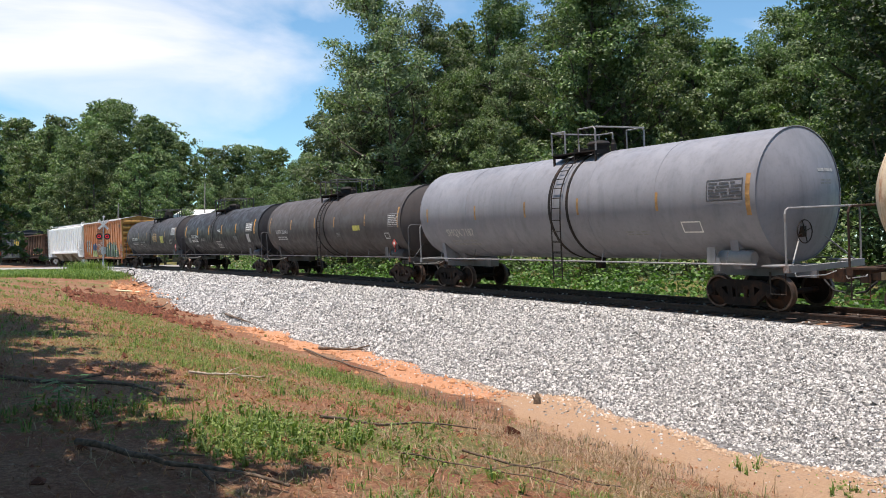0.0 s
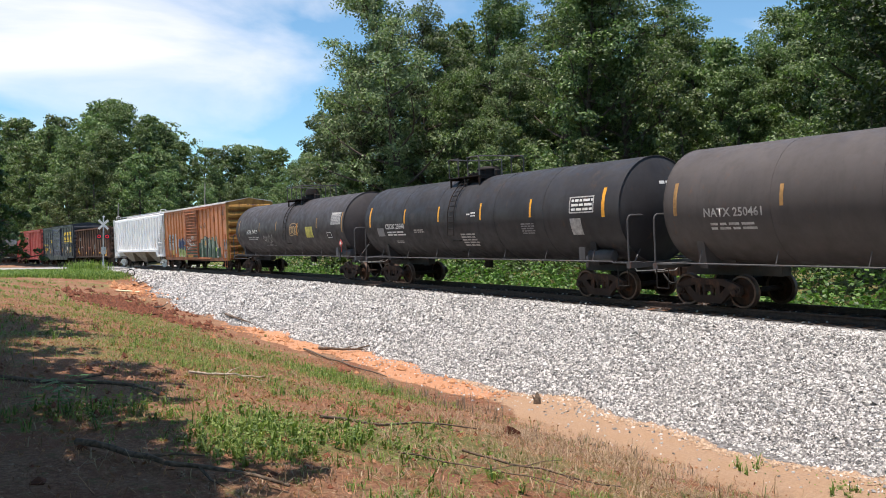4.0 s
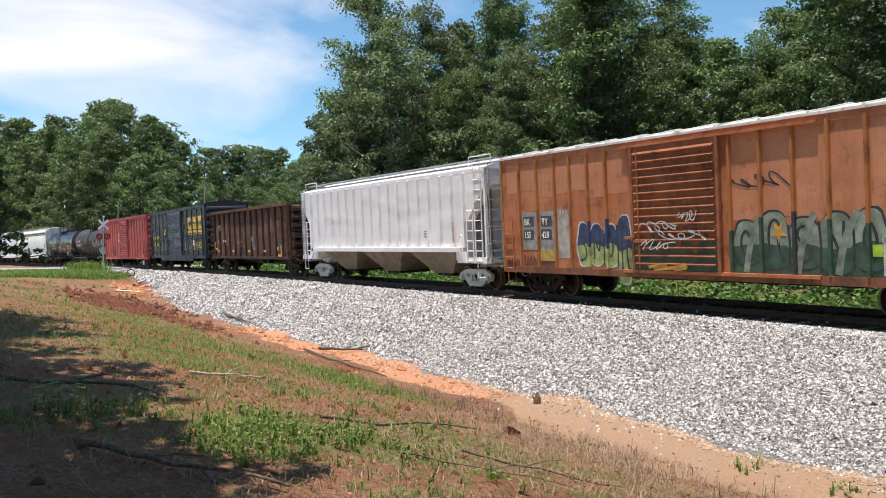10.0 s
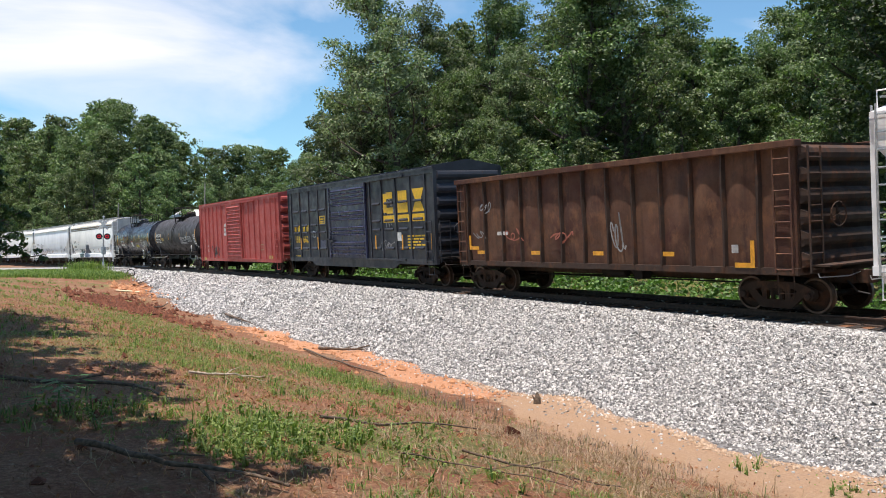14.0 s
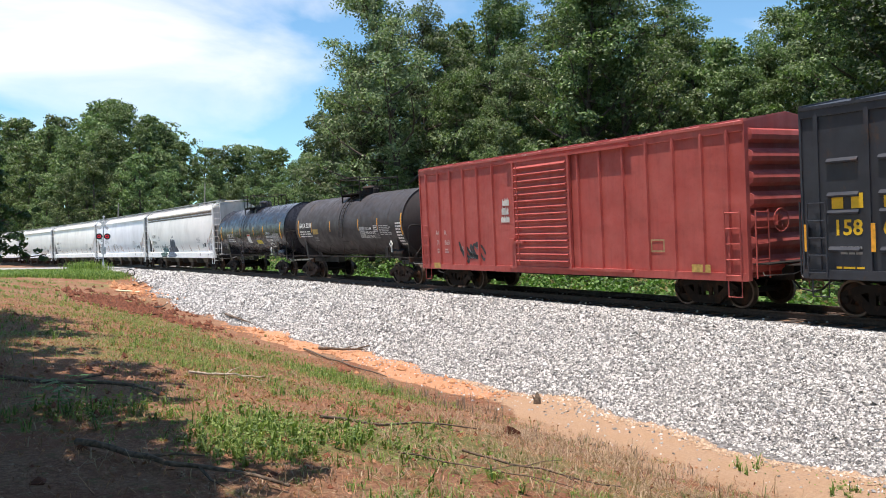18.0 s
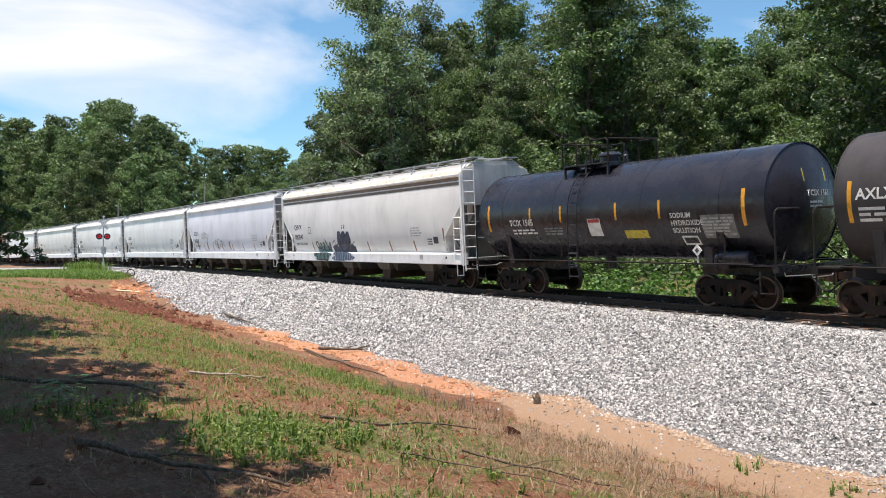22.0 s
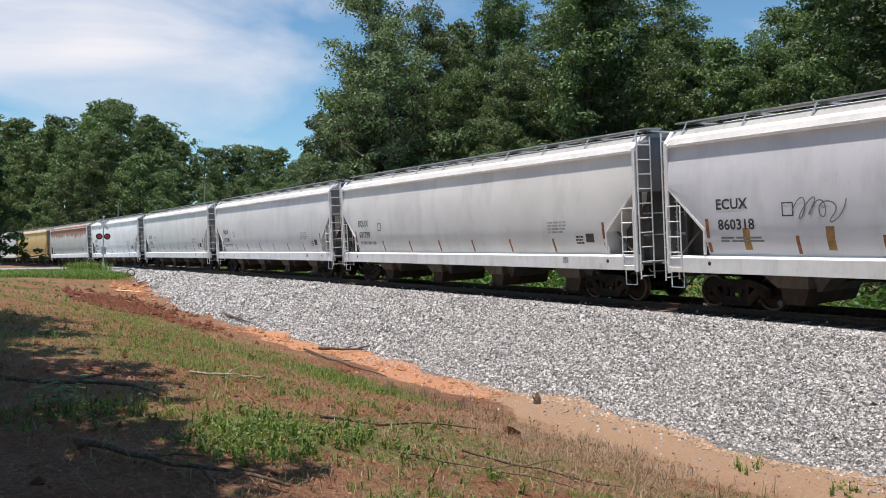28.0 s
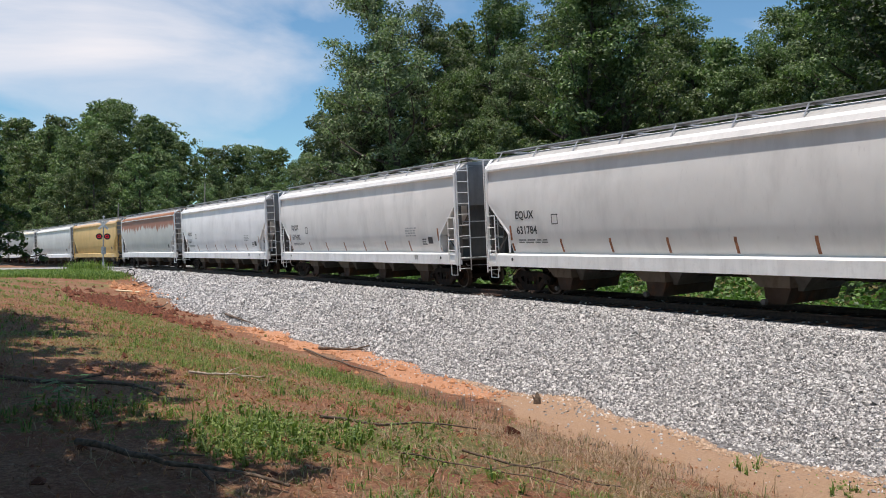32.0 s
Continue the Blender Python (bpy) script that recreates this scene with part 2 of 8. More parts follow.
def ground_mat():
    """Earth by kind, from four weights on the sheet: gravel, red clay, tan sand, grass; the rest is brown pine litter."""
    m, nt, b = mat_nodes("earth", 0.95, 0, 0.2)
    at = nt.nodes.new("ShaderNodeAttribute")
    at.attribute_name = "kinds"
    sp = nt.nodes.new("ShaderNodeSeparateColor")
    nt.links.new(at.outputs["Color"], sp.inputs["Color"])
    fine = noise_fac(nt, 22, 8, 0.7)
    mid = noise_fac(nt, 2.2, 7, 0.65)
    big = noise_fac(nt, 0.45, 5, 0.6, shift=4)
    litter = mix(nt, fine, (0.085, 0.036, 0.022), (0.42, 0.235, 0.14))
    litter = mix(nt, mid, litter, (0.42, 0.28, 0.18), 0.4)
    litter = mix(nt, big, litter, (0.22, 0.078, 0.042), 0.85)
    litter = mix(nt, noise_fac(nt, 7, 6, 0.7, None, 0.52, 0.66, shift=11), litter, (0.12, 0.125, 0.045), 0.4)
    litter = mix(nt, noise_fac(nt, 15, 5, 0.7, None, 0.58, 0.70, shift=13), litter, (0.50, 0.39, 0.27), 0.8)
    clay = mix(nt, fine, (0.50, 0.22, 0.11), (0.68, 0.40, 0.25))
    clay = mix(nt, mid, clay, (0.46, 0.20, 0.10), 0.5)
    sand = mix(nt, fine, (0.36, 0.225, 0.145), (0.50, 0.345, 0.235))
    sand = mix(nt, mid, sand, (0.44, 0.27, 0.15), 0.5)
    grass = mix(nt, fine, (0.05, 0.085, 0.018), (0.20, 0.23, 0.075))
    grass = mix(nt, mid, grass, (0.24, 0.17, 0.09), 0.5)
    vor = node(nt, "ShaderNodeTexVoronoi", Scale=17.0)
    co = nt.nodes.new("ShaderNodeTexCoord")
    nt.links.new(co.outputs["Object"], vor.inputs["Vector"])
    sc = nt.nodes.new("ShaderNodeSeparateColor")
    nt.links.new(vor.outputs["Color"], sc.inputs["Color"])
    # Darker than the loose stones: shade in their gaps is put in here.
    gravel = mix(nt, sc.outputs[0], (0.10, 0.098, 0.096), (0.34, 0.33, 0.325))
    gravel = mix(nt, fine, gravel, (0.17, 0.15, 0.14), 0.35)
    rough_edge = noise_fac(nt, 3.5, 8, 0.75, None, 0.3, 0.7, shift=7)

    def weight(i, soft=0.45):
        a = nt.nodes.new("ShaderNodeMath")
        a.operation = "MULTIPLY_ADD"
        a.inputs[1].default_value, a.inputs[2].default_value = soft, -soft / 2
        nt.links.new(rough_edge, a.inputs[0])
        s = nt.nodes.new("ShaderNodeMath")
        s.operation = "ADD"
        nt.links.new(i, s.inputs[0])
        nt.links.new(a.outputs[0], s.inputs[1])
        r = nt.nodes.new("ShaderNodeMapRange")
        r.inputs["From Min"].default_value, r.inputs["From Max"].default_value = 0.42, 0.58
        nt.links.new(s.outputs[0], r.inputs["Value"])
        return r.outputs["Result"]

    c = mix(nt, weight(at.outputs["Alpha"], 0.9), litter, grass, 0.85)
    c = mix(nt, weight(sp.outputs[2]), c, sand)
    c = mix(nt, weight(sp.outputs[1]), c, clay)
    c = mix(nt, weight(sp.outputs[0], 0.2), c, gravel)
    nt.links.new(c, b.inputs["Base Color"])
    bump(nt, b, fine, 0.7, 0.04)
    return m


# ---- mesh helpers ----
class Shape:
    def __init__(self):
        self.v, self.f = [], []

    def add(self, verts, faces):
        o = len(self.v)
        self.v.extend(verts)
        self.f.extend([tuple(i + o for i in f) for f in faces])
        return self

    def box(self, x0, x1, y0, y1, z0, z1):
        v = [(x, y, z) for x in (x0, x1) for y in (y0, y1) for z in (z0, z1)]
        return self.add(v, [(0, 1, 3, 2), (4, 6, 7, 5), (0, 4, 5, 1), (2, 3, 7, 6), (0, 2, 6, 4), (1, 5, 7, 3)])

    def prism(self, poly, a, b, axis="y"):
        """A polygon carried from a to b along an axis; for y it is given in x, z, for x in y, z and for z in x, y."""
        n = len(poly)
        put = {"y": lambda p, t: (p[0], t, p[1]), "x": lambda p, t: (t, p[0], p[1]), "z": lambda p, t: (p[0], p[1], t)}[axis]
        v = [put(p, t) for t in (a, b) for p in poly]
        f = [(i, (i + 1) % n, n + (i + 1) % n, n + i) for i in range(n)]
        return self.add(v, f + [tuple(range(n - 1, -1, -1)), tuple(range(n, 2 * n))])

    def spin(self, prof, n=24, axis="y", at=(0, 0, 0), closed=False):
        """A profile of (along, radius) turned about an axis."""
        v, f = [], []
        for t, r in prof:
            for k in range(n):
                a = 2 * math.pi * k / n
                c, s = r * math.cos(a), r * math.sin(a)
                p = {"y": (c, t, s), "x": (t, c, s), "z": (c, s, t)}[axis]
                v.append((p[0] + at[0], p[1] + at[1], p[2] + at[2]))
        m = len(prof)
        for i in range(m if closed else m - 1):
            j = (i + 1) % m
            f += [(i * n + k, i * n + (k + 1) % n, j * n + (k + 1) % n, j * n + k) for k in range(n)]
        if not closed:
            f += [tuple(range(n - 1, -1, -1)), tuple(range((m - 1) * n, m * n))]
        return self.add(v, f)

    def tube(self, pts, r, n=6):
        pts = [Vector(p) for p in pts]
        v, f = [], []
        up = Vector((0.31, 0.17, 0.93))
        for i, p in enumerate(pts):
            d = (pts[min(i + 1, len(pts) - 1)] - pts[max(i - 1, 0)]).normalized()
            a = d.cross(up).normalized()
            b = d.cross(a)
            rr = r[i] if isinstance(r, (list, tuple)) else r
            v += [tuple(p + (a * math.cos(2 * math.pi * k / n) + b * math.sin(2 * math.pi * k / n)) * rr) for k in range(n)]
        for i in range(len(pts) - 1):
            f += [(i * n + k, i * n + (k + 1) % n, (i + 1) * n + (k + 1) % n, (i + 1) * n + k) for k in range(n)]
        return self.add(v, f + [tuple(range(n - 1, -1, -1)), tuple(range((len(pts) - 1) * n, len(pts) * n))])

    def loft(self, rings, cap=True):
        n = len(rings[0])
        v = [p for r in rings for p in r]
        f = [(i * n + k, i * n + (k + 1) % n, (i + 1) * n + (k + 1) % n, (i + 1) * n + k) for i in range(len(rings) - 1) for k in range(n)]
        if cap:
            f += [tuple(range(n - 1, -1, -1)), tuple(range((len(rings) - 1) * n, len(rings) * n))]
        return self.add(v, f)

    def mesh(self, name, material, smooth_angle=None):
        me = bpy.data.meshes.new(name)
        me.from_pydata([tuple(p) for p in self.v], [], self.f)
        bm = bmesh.new()
        bm.from_mesh(me)
        bmesh.ops.recalc_face_normals(bm, faces=bm.faces)
        if smooth_angle:
            for fc in bm.faces:
                fc.smooth = True
            for e in bm.edges:
                if len(e.link_faces) == 2 and e.calc_face_angle(0) > radians(smooth_angle):
                    e.smooth = False
        bm.to_mesh(me)
        bm.free()
        me.materials.append(material)
        return me


def part(name, shape, material, parent, label="", smooth_angle=None, bevel=0.0, at=None):
    me = shape if isinstance(shape, bpy.types.Mesh) else shape.mesh(name, material, smooth_angle)
    ob = new(name, me)
    ob.parent = parent
    if at is not None:
        ob.matrix_basis = at
    if bevel:
        md = ob.modifiers.new("edge", "BEVEL")
        md.width, md.segments, md.limit_method = bevel, 2, "ANGLE"
    if label:
        ob["label"] = label
    return ob


def fast_mesh(name, verts, faces_per, material, smooth_all=False):
    """A large mesh of many loose pieces; faces as an (n, k) array."""
    me = bpy.data.meshes.new(name)
    verts = np.asarray(verts, np.float32)
    faces_per = np.asarray(faces_per, np.int32)
    n, k = faces_per.shape
    me.vertices.add(len(verts))
    me.vertices.foreach_set("co", verts.ravel())
    me.loops.add(n * k)
    me.loops.foreach_set("vertex_index", faces_per.ravel())
    me.polygons.add(n)
    me.polygons.foreach_set("loop_start", np.arange(0, n * k, k, dtype=np.int32))
    me.polygons.foreach_set("use_smooth", np.full(n, smooth_all))
    me.update(calc_edges=True)
    me.validate()
    me.materials.append(material)
    return me


# ---- ground: one sheet to the horizon ----
def axis_steps(lo, hi, fine_lo, fine_hi, fine, grow=1.18):
    a = list(np.arange(fine_lo, fine_hi + 1e-6, fine))
    d = fine
    while a[-1] < hi:
        d *= grow
        a.append(min(hi, a[-1] + d))
    d = fine
    while a[0] > lo:
        d *= grow
        a.insert(0, max(lo, a[0] - d))
    return np.array(a)


def ground_kinds(x, y):
    s, l = line_coords(x, y)
    k = smooth(52, 84, s)
    toe = 6.8 - 2.2 * k + 0.25 * np.sin(s * 0.7) + 0.15 * np.sin(s * 1.9 + 1)
    gravel = (1 - smooth(toe - 0.1, toe + 0.25, l)) * smooth(-5.5, -4.6, l)
    gravel = gravel * (1 - smooth(66, 76, s) * smooth(3.2, 4.4, l)) * smooth(0.95, 1.25, np.abs(l))
    width = np.interp(s, [15, 20, 23, 26, 30, 36, 42, 46, 50], [2.0, 2.7, 2.6, 1.5, 1.35, 1.15, 1.2, .7, .3])
    path = (l > toe - 0.2) * (1 - smooth(toe + width - 0.3, toe + width + 0.3, l)) * (1 - smooth(66, 74, s))
    sandy = 1 - smooth(24.5, 28.5, s)
    mound = np.maximum(np.exp(-(((s - 57) / 5) ** 2 + ((l - 9.8) / 1.8) ** 2)), 0.9 * np.exp(-(((s - 68) / 5) ** 2 + ((l - 7.2) / 1.6) ** 2)))
    clay = np.maximum(path * (1 - sandy) * (1 - 0.5 * smooth(40, 46, s)), 0.75 * mound)
    sand = path * sandy
    g = 0.5 + 0.55 * wavy(x * 0.55 + 2, y * 0.55)
    grass = np.clip(g - 0.10, 0, 1) * smooth(toe + width, toe + width + 1.5, l)
    grass = np.maximum(grass, smooth(72, 78, s) * smooth(4, 7, l))
    grass = np.where(l < -3.4, 1.0, grass)
    return np.stack([gravel, clay, sand, grass], -1)


def make_ground():
    xs = axis_steps(-900, 900, -34, 16, 0.3)
    ys = axis_steps(-500, 1300, 4, 90, 0.32)
    gx, gy = np.meshgrid(xs, ys)
    gz = ground_z(gx, gy)
    v = np.stack([gx, gy, gz], -1).reshape(-1, 3)
    w, h = len(xs), len(ys)
    i = (np.arange(h - 1)[:, None] * w + np.arange(w - 1)).ravel()
    me = fast_mesh("ground", v, np.stack([i, i + 1, i + w + 1, i + w], 1), ground_mat(), True)
    col = me.color_attributes.new("kinds", "FLOAT_COLOR", "POINT")
    col.data.foreach_set("color", ground_kinds(gx, gy).reshape(-1, 4).astype(np.float32).ravel())
    tagged(new("ground", me), "red-brown earth with pine litter, grass patches and a gravel bank", "ground", kind="structure")


make_ground()


# ---- the track ----
def sweep(prof, s0, s1, step, off=0.0, drop=0.0):
    sh = Shape()
    sh.loft([[tuple(on_line(s, off + a, drop + b)) for a, b in prof] for s in np.arange(s0, s1 + 1e-6, step)])
    return sh


RAIL_PROF = [(-0.036, 0), (0.036, 0), (0.036, -0.035), (0.010, -0.05), (0.010, -0.14), (0.070, -0.158), (0.070, -0.17),
             (-0.070, -0.17), (-0.070, -0.158), (-0.010, -0.14), (-0.010, -0.05), (-0.036, -0.035)]


def make_track():
    for off in (0.755, -0.755):
        r = new("rail", sweep(RAIL_PROF, -60, 240, 2.0, off).mesh("rail", RAIL, 40))
        tagged(r, "rusty steel rail with a worn bright head", "rail", "rails of the line", "structure")
    proto = Shape().prism([(-0.115, -0.17), (-0.105, -0.163), (0.105, -0.163), (0.115, -0.17), (0.115, -0.33), (-0.115, -0.33)], -1.3, 1.3, "y").mesh("sleeper", TIE)
    root = tagged(new("sleepers"), "dark weathered timber sleepers under the rails", "sleepers", kind="structure")
    plate = Shape().box(-0.09, 0.09, -0.16, 0.16, -0.165, -0.150).box(-0.03, 0.03, -0.1, -0.07, -0.15, -0.12).box(-0.03, 0.03, 0.07, 0.1, -0.15, -0.12).mesh("tie_plate", RAIL)
    rng = random.Random(4)
    s = 12.0
    while s < 92:
        ob = new("sleeper", proto)
        ob.parent = root
        a, h = on_line(s), np.interp(s, LINE_S, LINE_H)
        ob.matrix_basis = Matrix.Translation(a) @ pose(0, rng.uniform(-.02, .02), 0, 0, 0, math.degrees(h) + rng.uniform(-1, 1)) @ Matrix.Rotation(-float(line_cant(s)), 4, "X")
        if s < 40:
            for off in (0.755, -0.755):
                pl = new("tie_plate", plate)
                pl.parent = ob
                pl.matrix_basis = Matrix.Translation((0, off, 0))
        s += 0.535 * (1 if s < 60 else 2)


make_track()


def scatter_stones():
    """Loose crushed stone on the shoulder and slope, thinning out with distance."""
    rng = np.random.default_rng(5)
    base = np.array([(1, 0, 0), (-.9, .1, 0), (.1, 1, .1), (-.1, -1, 0), (0, .1, .8), (0, 0, -.7)], float)
    tri = np.array([(0, 2, 4), (2, 1, 4), (1, 3, 4), (3, 0, 4), (2, 0, 5), (1, 2, 5), (3, 1, 5), (0, 3, 5)])
    sl = []
    for s0, s1, dens, size in ((12, 24, 900, 0.027), (24, 34, 640, 0.031), (34, 48, 340, 0.041), (48, 70, 165, 0.058), (70, 92, 55, 0.08)):
        n = int((s1 - s0) * 5.6 * dens)
        s = rng.uniform(s0, s1, n)
        l = np.maximum(rng.uniform(1.45, 6.95, n), rng.uniform(1.45, 1.85, n))
        toe = 6.8 - 2.2 * smooth(52, 84, s) + 0.25 * np.sin(s * 0.7) + 0.15 * np.sin(s * 1.9 + 1)
        keep = l < toe + rng.exponential(0.10, n)
        s, l = s[keep], l[keep]
        sl.append(np.stack([s, l, size * rng.lognormal(0, 0.28, len(s))], 1))
    for s0, s1 in ((12, 50),):
        n = int((s1 - s0) * 14)
        sl.append(np.stack([rng.uniform(s0, s1, n), rng.uniform(-1.2, 1.2, n), rng.uniform(.04, .06, n)], 1))
        n = 900
        s = rng.uniform(s0, 34, n)
        sl.append(np.stack([s, 6.9 + rng.exponential(0.5, n), rng.uniform(.015, .04, n)], 1))
    d = np.concatenate(sl)
    x, y, h = (np.interp(d[:, 0], LINE_S, a) for a in (LINE_X, LINE_Y, LINE_H))
    px, py = x - np.sin(h) * d[:, 1], y + np.cos(h) * d[:, 1]
    pz = ground_z(px, py)
    n = len(d)
    scale = d[:, 2, None, None] * rng.uniform(0.65, 1.25, (n, 6, 1)) * np.array([1.15, 1, 0.8])
    q = rng.normal(size=(n, 4))
    q /= np.linalg.norm(q, axis=1)[:, None]
    w, i, j, k = q.T
    R = np.stack([np.stack([1 - 2 * (j * j + k * k), 2 * (i * j - k * w), 2 * (i * k + j * w)], -1),
                  np.stack([2 * (i * j + k * w), 1 - 2 * (i * i + k * k), 2 * (j * k - i * w)], -1),
                  np.stack([2 * (i * k - j * w), 2 * (j * k + i * w), 1 - 2 * (i * i + j * j)], -1)], 1)
    v = np.einsum("nij,nkj->nki", R, base[None] * scale)
    v += np.stack([px, py, pz + d[:, 2] * 0.25], -1)[:, None]
    f = (tri[None] + (np.arange(n) * 6)[:, None, None]).reshape(-1, 3)
    tagged(new("ballast", fast_mesh("ballast", v.reshape(-1, 3), f, BALLAST)), "crushed grey and white stone ballast beside the track", "ballast", kind="stuff")


scatter_stones()


def scatter_lumps(name, label, material, seed, s, l, size, up=0.2):
    """Loose lumps lying on the ground at places along the line."""
    rng = np.random.default_rng(seed)
    base = np.array([(1, 0, 0), (-.9, .1, 0), (.1, 1, .1), (-.1, -1, 0), (0, .1, .95), (0, 0, -.6)], float)
    tri = np.array([(0, 2, 4), (2, 1, 4), (1, 3, 4), (3, 0, 4), (2, 0, 5), (1, 2, 5), (3, 1, 5), (0, 3, 5)])
    n = len(s)
    x, y, h = (np.interp(s, LINE_S, a) for a in (LINE_X, LINE_Y, LINE_H))
    px, py = x - np.sin(h) * l, y + np.cos(h) * l
    a = rng.uniform(0, 6.283, n)
    v = base[None] * (size[:, None, None] * rng.uniform(.6, 1.4, (n, 6, 1)))
    vx, vy = v[..., 0] * np.cos(a)[:, None] - v[..., 1] * np.sin(a)[:, None], v[..., 0] * np.sin(a)[:, None] + v[..., 1] * np.cos(a)[:, None]
    v = np.stack([vx + px[:, None], vy + py[:, None], v[..., 2] + (ground_z(px, py) + size * up)[:, None]], -1)
    f = (tri[None] + (np.arange(n) * 6)[:, None, None]).reshape(-1, 3)
    tagged(new(name, fast_mesh(name, v.reshape(-1, 3), f, material)), label, name.replace("_", " "), kind="stuff")


def make_lumps():
    rng = np.random.default_rng(17)
    n = 1500
    s, l = np.concatenate([rng.normal(57, 3.2, n), rng.normal(47, 3, 150), rng.uniform(15, 40, 500)]), np.concatenate([rng.normal(9.8, 1.0, n), rng.normal(9.2, .5, 150), rng.uniform(9.5, 18, 500)])
    size = np.concatenate([rng.lognormal(-2.6, .55, n), rng.lognormal(-2.4, .5, 150), rng.lognormal(-3.6, .5, 500)])
    scatter_lumps("earth_clods", "dark red broken earth clods on the bank", CLOD, 3, s, l, np.minimum(size, .22))
    n = 200
    s, l = np.concatenate([rng.normal(67, 2.6, n), rng.uniform(26, 46, 300)]), np.concatenate([rng.normal(6.9, .7, n), 7.2 + rng.exponential(.5, 300)])
    scatter_lumps("clay_lumps", "orange clay lumps at the foot of the gravel", CLAY_STONE, 4, s, l, np.concatenate([rng.lognormal(-2.7, .5, n), rng.lognormal(-3.2, .5, 300)]))
    n = 2600
    s = rng.uniform(13, 29, n)
    toe = 6.8 + 0.25 * np.sin(s * 0.7) + 0.15 * np.sin(s * 1.9 + 1)
    scatter_lumps("pebbles", "small tan pebbles along the gravel's edge", PEBBLE, 5, s, toe + .12 + np.abs(rng.normal(0, .16, n)), rng.lognormal(-3.75, .3, n))


make_lumps()


# ---- trees ----
def leaf_quads(centres, size, rng, normals=None, loose=0.8, aspect=0.55):
    """Pointed leaf cards, folded a little; they face along normals, more or less."""
    c = np.asarray(centres)
    n = len(c)
    nrm = rng.normal(size=(n, 3)) * loose + (np.array([0, 0, 1.0]) if normals is None else normals)
    nrm /= np.linalg.norm(nrm, axis=1)[:, None]
    a = np.cross(nrm, rng.normal(size=(n, 3)))
    a /= np.linalg.norm(a, axis=1)[:, None]
    b = np.cross(nrm, a)
    s = (size * rng.uniform(0.6, 1.3, n))[:, None]
    v = np.stack([c - a * s * 0.5, c + b * s * aspect * 0.5 - nrm * s * 0.06, c + a * s * 0.5, c - b * s * aspect * 0.5 - nrm * s * 0.06], 1)
    return v.reshape(-1, 3), np.arange(n * 4).reshape(n, 4)


def limb_path(p, d, length, rng, n=6, bend=0.25):
    pts = [Vector(p)]
    d = Vector(d).normalized()
    for _ in range(n):
        d = (d + Vector((rng.uniform(-bend, bend), rng.uniform(-bend, bend), rng.uniform(-bend * 0.3, bend * 0.6)))).normalized()
        pts.append(pts[-1] + d * (length / n))
    return pts


def tree_proto(seed, height, spread, base, leaves, leaf, lobes, conifer=False, trunk_r=0.24):
    """Trunk with limbs, and a crown of leaf cards gathered on twig clumps along the limbs."""
    rr, rng = random.Random(seed), np.random.default_rng(seed)
    wood = Shape()
    trunk = limb_path((0, 0, -0.3), (rr.uniform(-.05, .05), rr.uniform(-.05, .05), 1), height * 0.9, rr, 9, 0.07)
    wood.tube(trunk, [trunk_r * (1 - 0.9 * i / 9) ** 0.8 + 0.02 for i in range(10)], 8)
    tips = []
    for k in range(lobes):
        t = base + (1 - base) * (k + rr.random()) / lobes
        i = min(8, int(t * 9))
        p = trunk[i].lerp(trunk[i + 1], t * 9 - i)
        a = k * 2.4 + rr.uniform(-.5, .5)
        taper = (1.0 - 0.75 * ((t - base) / (1 - base)) ** (0.9 if conifer else 2.2)) * (0.75 + 0.25 * min(1, (t - base) * 6 + 0.3))
        ln = spread * taper * rr.uniform(0.65, 1.15)
        lift = rr.uniform(-0.15, 0.2) if conifer else rr.uniform(0.1, 0.7)
        limb = limb_path(p, (math.cos(a), math.sin(a), lift), ln, rr, 5, 0.3)
        r0 = trunk_r * 0.42 * (1 - t * 0.6)
        wood.tube(limb, [r0 * (1 - 0.85 * q / 5) + 0.008 for q in range(6)], 5)
        for q in (1.2, 1.8, 2.4, 2.9, 3.4, 3.9, 4.4, 5):
            i0 = min(4, int(q))
            e = limb[i0].lerp(limb[i0 + 1], q - i0)
            tips.append((e + Vector((rr.gauss(0, .3), rr.gauss(0, .3), rr.gauss(.05, .35))) * (spread * .26), (0.75 + 0.06 * q) * (.62 if conifer else 1)))
    top = trunk[-1]
    tips += [(top + Vector((rr.gauss(0, .5), rr.gauss(0, .5), rr.uniform(-1.5, .3))), 0.8 if not conifer else .4) for _ in range(4)]
    size = [spread * 0.135 * r * rr.uniform(0.65, 1.35) for p, r in tips]
    area = sum(q * q for q in size)
    cs, ns = [], []
    for (p, r), rad in zip(tips, size):
        per = max(6, int(leaves * rad * rad / area))
        o = rng.normal(size=(per, 3))
        o /= np.linalg.norm(o, axis=1)[:, None]
        o[:, 2] = np.where((o[:, 2] < -0.2) & (rng.random(per) < .7), -o[:, 2], o[:, 2])
        ns.append(o * 0.9 + np.array([0, 0, 0.35]))
        lump = 1 + .28 * np.sin(o[:, 0] * 5 + p[0]) * np.sin(o[:, 1] * 5 + p[1]) * np.sin(o[:, 2] * 5 + 1)
        o = o * (rng.random((per, 1)) ** 0.36) * rad * lump[:, None]
        o[:, 2] *= 0.72
        cs.append(np.array(p) + o)
    v, f = leaf_quads(np.concatenate(cs), leaf, rng, np.concatenate(ns), 0.75)
    mat = LEAF_PINE if conifer else LEAF
    return wood.mesh("trunk", BARK, 60), fast_mesh("crown", v, f, mat)


